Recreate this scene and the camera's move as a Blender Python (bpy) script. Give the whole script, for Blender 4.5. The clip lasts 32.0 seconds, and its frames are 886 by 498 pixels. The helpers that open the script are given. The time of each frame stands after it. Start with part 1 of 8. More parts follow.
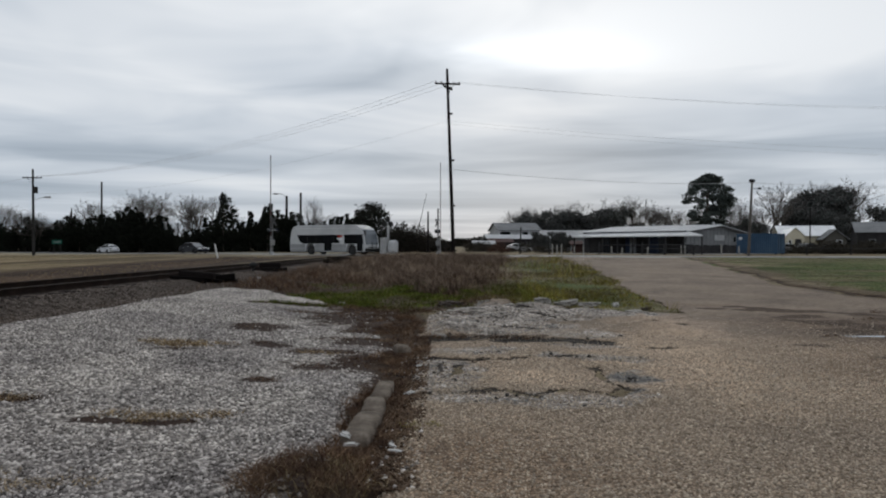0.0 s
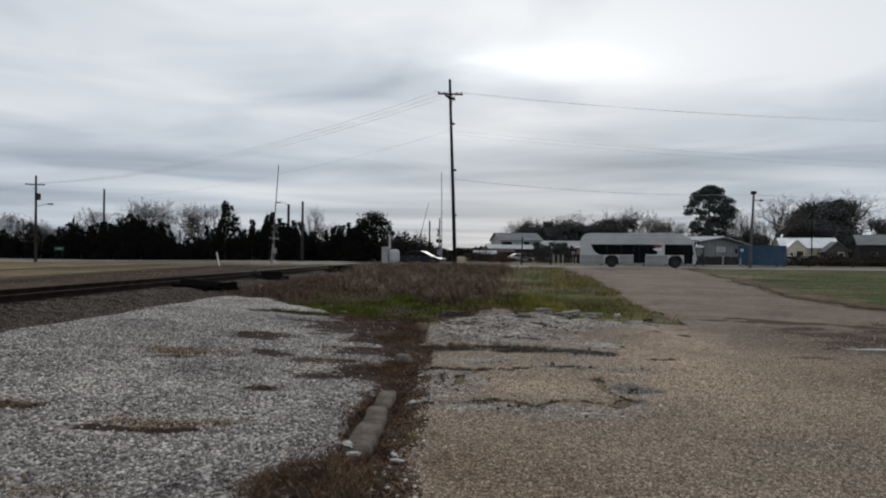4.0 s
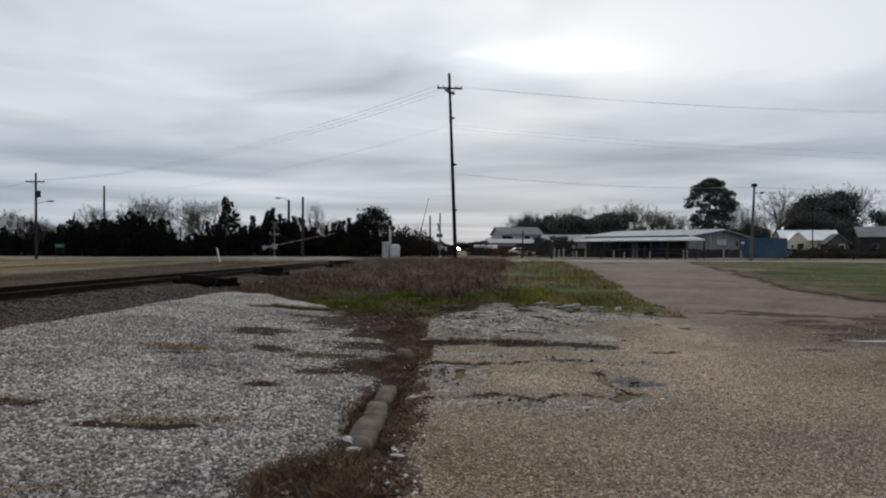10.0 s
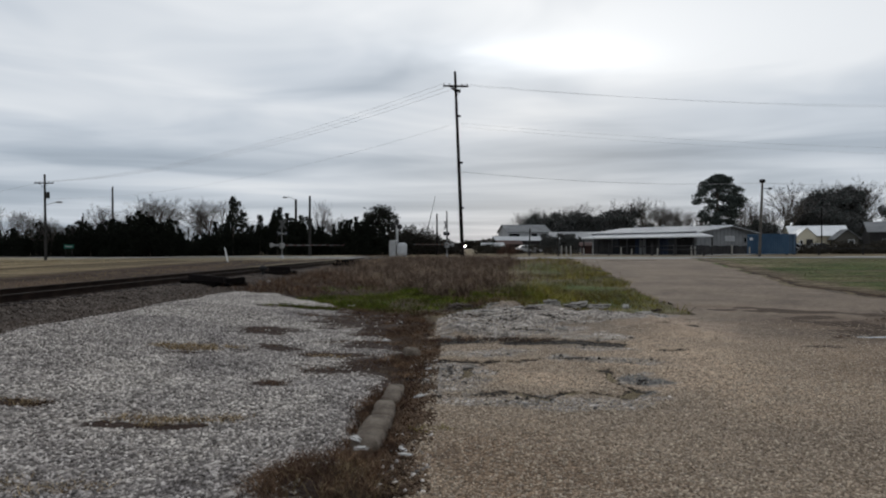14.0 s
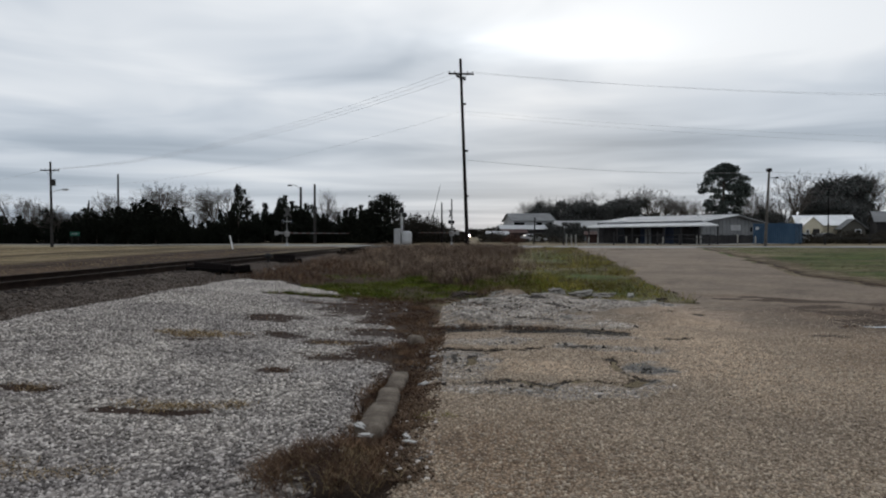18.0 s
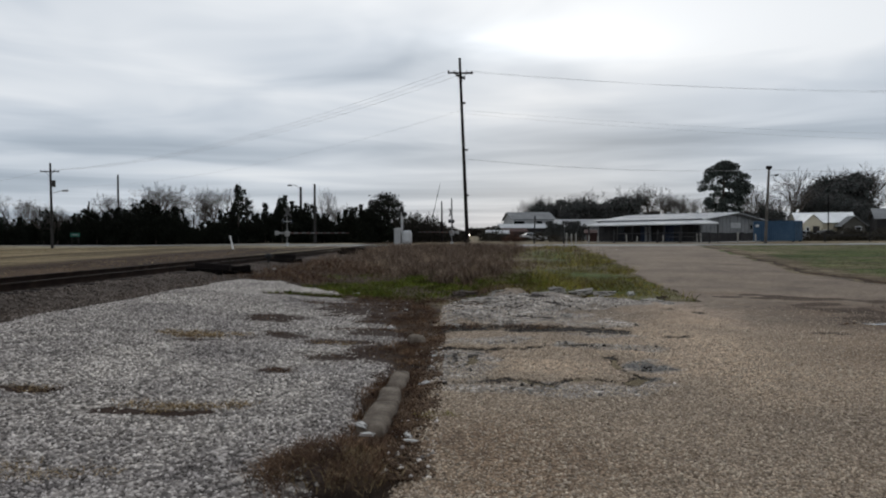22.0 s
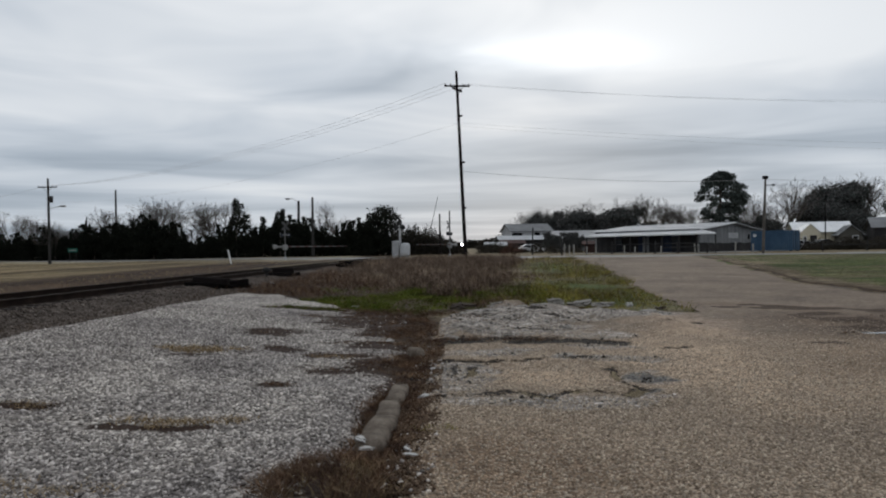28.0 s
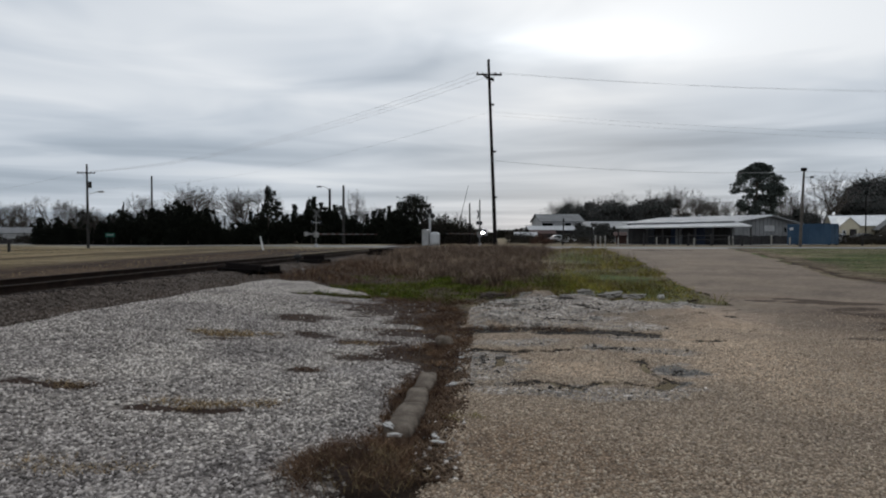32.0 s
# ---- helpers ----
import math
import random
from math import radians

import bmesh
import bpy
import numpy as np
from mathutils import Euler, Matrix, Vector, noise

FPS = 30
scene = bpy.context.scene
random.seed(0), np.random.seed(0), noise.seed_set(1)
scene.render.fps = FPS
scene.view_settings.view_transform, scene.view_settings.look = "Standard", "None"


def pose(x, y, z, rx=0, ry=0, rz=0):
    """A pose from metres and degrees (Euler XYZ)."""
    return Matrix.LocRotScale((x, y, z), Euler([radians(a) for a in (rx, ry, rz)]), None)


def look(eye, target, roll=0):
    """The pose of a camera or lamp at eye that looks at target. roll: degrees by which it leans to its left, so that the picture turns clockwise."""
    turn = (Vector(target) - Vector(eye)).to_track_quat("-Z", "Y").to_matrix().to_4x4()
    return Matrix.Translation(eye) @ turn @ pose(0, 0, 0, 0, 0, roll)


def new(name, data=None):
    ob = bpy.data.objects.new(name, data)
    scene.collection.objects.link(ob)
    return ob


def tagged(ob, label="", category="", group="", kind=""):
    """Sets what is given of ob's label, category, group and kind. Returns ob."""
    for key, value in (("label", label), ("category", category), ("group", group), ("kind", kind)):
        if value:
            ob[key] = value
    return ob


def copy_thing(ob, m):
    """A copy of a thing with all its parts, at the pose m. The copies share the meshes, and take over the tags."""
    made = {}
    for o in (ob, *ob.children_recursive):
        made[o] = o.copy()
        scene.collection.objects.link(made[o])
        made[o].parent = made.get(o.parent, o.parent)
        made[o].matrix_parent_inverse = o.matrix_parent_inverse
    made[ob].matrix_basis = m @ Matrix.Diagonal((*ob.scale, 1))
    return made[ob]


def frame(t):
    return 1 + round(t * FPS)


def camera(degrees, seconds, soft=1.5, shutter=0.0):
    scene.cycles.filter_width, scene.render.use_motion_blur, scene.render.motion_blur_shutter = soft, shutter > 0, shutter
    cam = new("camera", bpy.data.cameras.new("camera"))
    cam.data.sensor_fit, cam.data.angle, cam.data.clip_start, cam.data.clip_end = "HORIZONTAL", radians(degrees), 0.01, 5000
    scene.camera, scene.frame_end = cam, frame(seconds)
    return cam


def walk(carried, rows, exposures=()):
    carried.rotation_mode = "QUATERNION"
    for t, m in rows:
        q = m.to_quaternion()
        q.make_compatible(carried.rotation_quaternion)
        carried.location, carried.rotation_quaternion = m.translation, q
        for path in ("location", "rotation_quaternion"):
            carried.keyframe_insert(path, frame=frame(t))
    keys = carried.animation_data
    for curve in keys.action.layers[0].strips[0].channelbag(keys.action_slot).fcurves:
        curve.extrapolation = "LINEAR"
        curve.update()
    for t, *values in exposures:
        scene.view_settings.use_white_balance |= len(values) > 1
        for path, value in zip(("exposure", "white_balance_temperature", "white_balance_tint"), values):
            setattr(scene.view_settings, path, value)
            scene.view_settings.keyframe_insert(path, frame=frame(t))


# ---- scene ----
cam = camera(65.7, 32.0, soft=2.05)
PATH = [
    (0.0, pose(0.004, 0.005, 1.595, 89.74, -0.09, -0.35)),
    (0.5, pose(0.006, 0.013, 1.595, 89.66, 0.02, 0.01)),
    (1.0, pose(0.005, 0.001, 1.596, 89.86, -0.00, 0.25)),
    (1.5, pose(0.002, 0.013, 1.596, 89.68, -0.05, 0.16)),
    (2.0, pose(-0.000, 0.007, 1.596, 89.85, -0.05, -0.06)),
    (2.5, pose(-0.001, -0.004, 1.597, 90.12, -0.20, -0.38)),
    (3.0, pose(-0.011, -0.019, 1.601, 90.44, -0.45, -0.32)),
    (3.5, pose(-0.017, -0.027, 1.602, 90.51, -0.57, -0.16)),
    (5.5, pose(-0.001, -0.012, 1.599, 90.86, -0.12, -0.78)),
    (6.0, pose(0.001, -0.016, 1.599, 91.00, -0.05, -0.78)),
    (6.5, pose(0.003, -0.005, 1.599, 90.67, 0.01, -0.78)),
    (7.0, pose(0.006, 0.006, 1.599, 90.59, 0.07, -0.71)),
    (7.5, pose(0.009, 0.014, 1.600, 90.77, 0.22, -0.34)),
    (8.0, pose(0.014, 0.008, 1.599, 90.66, 0.19, -0.68)),
    (8.5, pose(0.014, 0.010, 1.599, 90.41, 0.34, -0.63)),
    (9.0, pose(0.015, 0.011, 1.601, 90.31, 0.63, -0.27)),
    (9.5, pose(0.004, 0.015, 1.597, 89.98, 0.15, -0.38)),
    (10.0, pose(-0.003, 0.010, 1.596, 90.09, -0.14, -0.19)),
    (10.5, pose(-0.002, 0.009, 1.596, 90.02, -0.18, -0.00)),
    (11.0, pose(0.001, 0.002, 1.598, 89.97, -0.16, -0.01)),
    (11.5, pose(-0.001, 0.000, 1.599, 89.74, -0.24, 0.06)),
    (12.0, pose(-0.005, 0.002, 1.596, 89.88, -0.28, 0.23)),
    (12.5, pose(-0.006, -0.002, 1.600, 89.88, -0.25, 0.15)),
    (13.0, pose(0.000, 0.000, 1.600, 89.72, -0.00, 0.00)),
    (13.5, pose(0.006, 0.010, 1.599, 89.76, 0.06, 0.28)),
    (14.0, pose(0.003, 0.009, 1.603, 89.93, 0.25, 0.40)),
    (14.5, pose(-0.001, 0.009, 1.598, 89.65, 0.14, 0.38)),
    (16.5, pose(-0.002, 0.016, 1.599, 89.48, -0.16, 0.61)),
    (17.0, pose(-0.001, 0.021, 1.594, 89.34, -0.12, 0.68)),
    (17.5, pose(0.000, 0.025, 1.597, 89.07, -0.02, 0.80)),
    (18.0, pose(0.003, 0.028, 1.595, 88.97, 0.07, 0.80)),
    (18.5, pose(0.002, 0.034, 1.595, 88.92, 0.12, 1.07)),
    (19.0, pose(0.004, 0.048, 1.594, 88.70, 0.17, 1.21)),
    (19.5, pose(0.011, 0.035, 1.594, 88.79, 0.29, 1.20)),
    (20.0, pose(0.011, 0.026, 1.593, 88.48, 0.13, 1.20)),
    (20.5, pose(0.009, 0.017, 1.599, 88.60, 0.22, 1.30)),
    (21.0, pose(0.004, 0.008, 1.599, 89.00, 0.30, 1.19)),
    (21.5, pose(0.000, 0.002, 1.600, 89.14, 0.47, 0.75)),
    (22.0, pose(0.003, 0.009, 1.599, 88.90, 0.36, 0.81)),
    (22.5, pose(0.002, 0.011, 1.599, 88.87, 0.38, 0.96)),
    (23.0, pose(-0.002, 0.010, 1.598, 89.33, 0.14, 0.91)),
    (23.5, pose(-0.004, 0.000, 1.600, 89.38, -0.02, 1.01)),
    (24.0, pose(-0.004, 0.006, 1.601, 89.65, -0.07, 0.89)),
    (24.5, pose(-0.011, -0.001, 1.600, 89.61, -0.15, 0.55)),
    (25.0, pose(-0.008, 0.003, 1.596, 89.79, -0.06, 0.22)),
    (25.5, pose(-0.004, 0.009, 1.596, 89.80, 0.14, 0.27)),
    (27.5, pose(0.012, 0.010, 1.599, 90.06, 0.84, 0.63)),
    (28.0, pose(0.003, 0.011, 1.599, 89.93, 0.84, 0.65)),
    (28.5, pose(0.005, 0.004, 1.598, 90.24, 0.88, 1.16)),
    (29.0, pose(0.001, 0.019, 1.598, 89.76, 0.66, 1.38)),
    (29.5, pose(0.001, 0.014, 1.595, 89.88, 0.50, 1.44)),
    (30.0, pose(-0.001, 0.000, 1.597, 90.01, 0.41, 1.66)),
    (30.5, pose(-0.003, 0.008, 1.594, 90.03, 0.31, 2.02)),
    (31.0, pose(0.003, 0.010, 1.598, 89.65, 0.30, 2.12)),
    (31.5, pose(-0.011, 0.016, 1.595, 89.02, 0.05, 3.31)),
    (32.0, pose(-0.001, 0.019, 1.594, 89.05, 0.10, 3.13)),
]
walk(cam, PATH, [(0, 0.06), (3, 0.04), (6, 0.01), (12, 0.03), (17, 0.08), (20, 0.11), (23, 0.08), (25, 0.05), (28, 0.03), (31, 0.06), (32, 0.06)])

# ---- light: an overcast winter sky, brightest where the low sun stands behind the cloud ----
SUN_AZ, SUN_EL = radians(8.0), radians(15.5)
SUN_DIR = Vector((math.sin(SUN_AZ) * math.cos(SUN_EL), math.cos(SUN_AZ) * math.cos(SUN_EL), math.sin(SUN_EL)))


class Nodes:
    """Short hand for a node tree."""

    def __init__(self, tree):
        self.tree = tree
        tree.nodes.clear()

    def add(self, kind):
        return self.tree.nodes.new(kind)

    def link(self, a, b):
        self.tree.links.new(a, b)

    def put(self, socket, value):
        if isinstance(value, bpy.types.NodeSocket):
            self.tree.links.new(value, socket)
        elif isinstance(value, (tuple, list)) and len(value) == 3 and socket.type == "RGBA":
            socket.default_value = (*value, 1)
        else:
            socket.default_value = value

    def math(self, op, a, b=0.0, clamp=False):
        n = self.add("ShaderNodeMath")
        n.operation, n.use_clamp = op, clamp
        self.put(n.inputs[0], a), self.put(n.inputs[1], b)
        return n.outputs[0]

    def noise(self, vec, scale, detail=3.0, rough=0.55, distort=0.0):
        n = self.add("ShaderNodeTexNoise")
        self.put(n.inputs["Vector"], vec)
        self.put(n.inputs["Scale"], scale), self.put(n.inputs["Detail"], detail)
        self.put(n.inputs["Roughness"], rough), self.put(n.inputs["Distortion"], distort)
        return n.outputs["Fac"]

    def cells(self, vec, scale, feature="F1"):
        n = self.add("ShaderNodeTexVoronoi")
        n.feature = feature
        self.put(n.inputs["Vector"], vec), self.put(n.inputs["Scale"], scale)
        return n

    def ramp(self, fac, *stops):
        n = self.add("ShaderNodeValToRGB")
        while len(n.color_ramp.elements) < len(stops):
            n.color_ramp.elements.new(0.5)
        for e, (at, c) in zip(n.color_ramp.elements, stops):
            e.position = at
            e.color = (*c, 1) if isinstance(c, tuple) else (c, c, c, 1)
        self.put(n.inputs[0], fac)
        return n.outputs[0]

    def span(self, v, a, b, lo=0.0, hi=1.0):
        n = self.add("ShaderNodeMapRange")
        n.clamp = True
        for i, x in enumerate((v, a, b, lo, hi)):
            self.put(n.inputs[i], x)
        return n.outputs[0]

    def mix(self, fac, a, b, blend="MIX"):
        n = self.add("ShaderNodeMix")
        n.data_type, n.blend_type = "RGBA", blend
        self.put(n.inputs[0], fac), self.put(n.inputs[6], a), self.put(n.inputs[7], b)
        return n.outputs[2]

    def attr(self, name):
        n = self.add("ShaderNodeAttribute")
        n.attribute_name = name
        return n.outputs["Fac"]


world = bpy.data.worlds.new("overcast_sky")
scene.world = world
world.use_nodes = True
w = Nodes(world.node_tree)
way = w.add("ShaderNodeTexCoord").outputs["Generated"]
sep = w.add("ShaderNodeSeparateXYZ")
w.link(way, sep.inputs[0])
level = w.math("SQRT", w.math("ADD", w.math("ADD", w.math("MULTIPLY", sep.outputs[0], sep.outputs[0]), w.math("MULTIPLY", sep.outputs[1], sep.outputs[1])), 0.0004))
lift = w.math("ADD", w.math("MAXIMUM", sep.outputs[2], 0.0), 0.11)
layer = w.add("ShaderNodeCombineXYZ")
w.link(w.math("MULTIPLY", w.math("DIVIDE", sep.outputs[0], level), 1.9), layer.inputs[0])
w.link(w.math("MULTIPLY", w.math("DIVIDE", sep.outputs[1], level), 1.9), layer.inputs[1])
w.link(w.math("DIVIDE", 1.0, lift), layer.inputs[2])
bands = w.noise(layer.outputs[0], 0.62, 2.0, 0.45, 0.35)
wisps = w.noise(layer.outputs[0], 1.7, 3.0, 0.5, 0.6)
cloud = w.math("ADD", w.math("MULTIPLY", bands, 0.62), w.math("MULTIPLY", wisps, 0.38))
high = w.span(sep.outputs[2], 0.02, 0.34, -0.20, 1.0)
ahead = w.math("MAXIMUM", sep.outputs[1], 0.05)


def patch(u0, v0, du, dv):
    """A soft oval patch of thinner or thicker cloud round a bearing and a slope."""
    a = w.math("DIVIDE", w.math("SUBTRACT", w.math("DIVIDE", sep.outputs[0], ahead), u0), du)
    b = w.math("DIVIDE", w.math("SUBTRACT", w.math("DIVIDE", sep.outputs[2], ahead), v0), dv)
    return w.math("POWER", 2.718, w.math("MULTIPLY", w.math("ADD", w.math("MULTIPLY", a, a), w.math("MULTIPLY", b, b)), -1.0))


# banks of thicker (negative) and thinner cloud
banks = 0.0
for u0, v0, du, dv, much in [(-0.26, 0.245, 0.34, 0.034, -0.085), (-0.42, 0.165, 0.20, 0.012, 0.05), (-0.40, 0.137, 0.34, 0.013, -0.06), (-0.18, 0.142, 0.10, 0.010, 0.05), (0.22, 0.128, 0.20, 0.014, -0.085),
                             (0.16, 0.175, 0.26, 0.020, 0.05), (0.40, 0.215, 0.28, 0.016, -0.045), (0.46, 0.31, 0.30, 0.07, 0.07), (0.34, 0.185, 0.34, 0.05, 0.06), (-0.50, 0.31, 0.22, 0.04, 0.05), (0.10, 0.045, 0.16, 0.018, 0.05), (-0.40, 0.085, 0.42, 0.045, -0.06), (0.5, 0.16, 0.2, 0.014, 0.04)]:
    banks = w.math("ADD", banks, w.math("MULTIPLY", patch(u0, v0, du, dv), much))
# far cloud is denser and bluer, the cloud overhead thinner and whiter
shade = w.ramp(w.math("ADD", w.math("ADD", cloud, banks), w.math("MULTIPLY", high, 0.17)),
               (0.36, (0.305, 0.36, 0.43)), (0.47, (0.405, 0.465, 0.54)), (0.57, (0.56, 0.615, 0.685)), (0.72, (0.79, 0.822, 0.86)))
glow = w.math("ADD", w.math("MULTIPLY", patch(0.12, 0.278, 0.14, 0.026), 0.70), w.math("MULTIPLY", patch(0.14, 0.31, 0.36, 0.09), 0.22))
thin = w.span(cloud, 0.36, 0.60, 0.35, 1.0)
lit = w.mix(1.0, shade, w.mix(w.math("MULTIPLY", glow, thin), (0, 0, 0), (0.585, 0.60, 0.60)), "ADD")
sky = w.add("ShaderNodeTexSky")
sky.sky_type, sky.sun_disc, sky.sun_elevation, sky.sun_rotation = "NISHITA", False, SUN_EL, SUN_AZ
thru = w.mix(1.0, sky.outputs[0], (0.04, 0.04, 0.04), "MULTIPLY")
both = w.mix(0.93, thru, lit)
back = w.add("ShaderNodeBackground")
w.link(both, back.inputs[0])
back.inputs[1].default_value = 1.0
w.link(back.outputs[0], w.add("ShaderNodeOutputWorld").inputs[0])

sun = new("sun", bpy.data.lights.new("sun", "SUN"))
sun.data.energy, sun.data.angle, sun.data.color = 0.5, radians(25), (1.0, 0.97, 0.92)
sun.matrix_world = look(SUN_DIR * 60, (0, 0, 0))

# ---- materials ----
def surface(name, build, rough=0.8, metal=0.0, spec=0.5):
    """A material: build(n, vec) gives the colour and, if it likes, bump height, bump depth in metres and roughness."""
    m = bpy.data.materials.new(name)
    m.use_nodes = True
    n = Nodes(m.node_tree)
    out = n.add("ShaderNodeOutputMaterial")
    b = n.add("ShaderNodeBsdfPrincipled")
    n.link(b.outputs[0], out.inputs[0])
    vec = n.add("ShaderNodeTexCoord").outputs["Object"]
    got = build(n, vec)
    got = got if isinstance(got, dict) else {"color": got}
    n.put(b.inputs["Base Color"], got["color"])
    n.put(b.inputs["Roughness"], got.get("rough", rough))
    b.inputs["Metallic"].default_value = metal
    b.inputs["Specular IOR Level"].default_value = spec
    if "height" in got:
        bump = n.add("ShaderNodeBump")
        bump.inputs["Distance"].default_value = got.get("depth", 0.01)
        bump.inputs["Strength"].default_value = got.get("strength", 1.0)
        n.put(bump.inputs["Height"], got["height"])
        n.link(bump.outputs[0], b.inputs["Normal"])
    if "alpha" in got:
        n.put(b.inputs["Alpha"], got["alpha"])
    return m


def world_pos(n):
    return n.add("ShaderNodeNewGeometry").outputs["Position"]


def speckled(name, dark, mid, light, scale, rough=0.85, bump=0.004, spec=0.15, metal=0.0):
    """A plain worn surface: broad stains and a fine grain."""
    def build(n, vec):
        broad = n.noise(vec, scale, 4.0)
        fine = n.noise(vec, scale * 14, 3.0, 0.65)
        c = n.ramp(n.math("ADD", n.math("MULTIPLY", broad, 0.6), n.math("MULTIPLY", fine, 0.4)), (0.3, dark), (0.5, mid), (0.68, light))
        return {"color": c, "height": fine, "depth": bump}
    return surface(name, build, rough, metal, spec)


def per_piece(name, colours, rough=0.8, island=True, grain=20.0, spec=0.1, bump=0.0, patch=0.0, tide=0.0):
    """Colour that varies from piece to piece of one mesh (island) or from object to object."""
    def build(n, vec):
        if island:
            r = n.add("ShaderNodeNewGeometry").outputs["Random Per Island"]
        else:
            r = n.add("ShaderNodeObjectInfo").outputs["Random"]
        k = len(colours)
        c = n.ramp(r, *[(i / max(1, k - 1), col) for i, col in enumerate(colours)])
        g = n.noise(vec, grain, 3.0, 0.6)
        c = n.mix(1.0, c, n.ramp(g, (0.3, 0.72), (0.7, 1.2)), "MULTIPLY")
        if patch:
            pos = world_pos(n)
            c = n.mix(1.0, c, n.ramp(n.noise(pos, patch, 5.0, 0.7, 0.5), (0.34, (0.42, 0.40, 0.40)), (0.5, (0.95, 0.95, 0.92)), (0.66, (1.75, 1.72, 1.5))), "MULTIPLY")
        if tide:
            c = n.mix(1.0, c, n.ramp(n.noise(world_pos(n), tide, 5.0, 0.62, 0.6), (0.34, (0.80, 0.775, 0.775)), (0.62, (1.30, 1.27, 1.22))), "MULTIPLY")
        got = {"color": c}
        if bump:
            got.update(height=g, depth=bump)
        return got
    return surface(name, build, rough, 0.0, spec)


def soil_mask(n, pos):
    """Where soil and dead grass show by the 'soil' attribute, with ragged edges."""
    rag = n.math("ADD", n.attr("soil"), n.math("MULTIPLY", n.math("SUBTRACT", n.noise(pos, 6.0, 6.0, 0.75), 0.5), 1.7))
    return n.span(rag, 0.38, 0.62)


def gravel_build(n, vec):
    pos = world_pos(n)
    v = n.cells(pos, 24.0)
    grey = n.ramp(v.outputs["Color"], (0.1, (0.135, 0.122, 0.114)), (0.5, (0.335, 0.310, 0.290)), (0.95, (0.60, 0.565, 0.53)))
    gap = n.span(v.outputs["Distance"], 0.35, 0.75, 1.0, 0.35)
    c = n.mix(1.0, grey, n.ramp(gap, (0.0, 0.0), (1.0, 1.0)), "MULTIPLY")
    broad = n.noise(pos, 0.45, 5.0, 0.62, 0.6)
    c = n.mix(1.0, c, n.ramp(broad, (0.34, (0.80, 0.775, 0.775)), (0.62, (1.30, 1.27, 1.22))), "MULTIPLY")
    soil = soil_mask(n, pos)
    dead = n.ramp(n.noise(pos, 30.0, 3.0, 0.7), (0.3, (0.014, 0.008, 0.006)), (0.58, (0.038, 0.023, 0.017)), (0.82, (0.11, 0.075, 0.054)))
    c = n.mix(soil, c, dead)
    return {"color": c, "height": n.math("SUBTRACT", 1.0, v.outputs["Distance"]), "depth": 0.02}


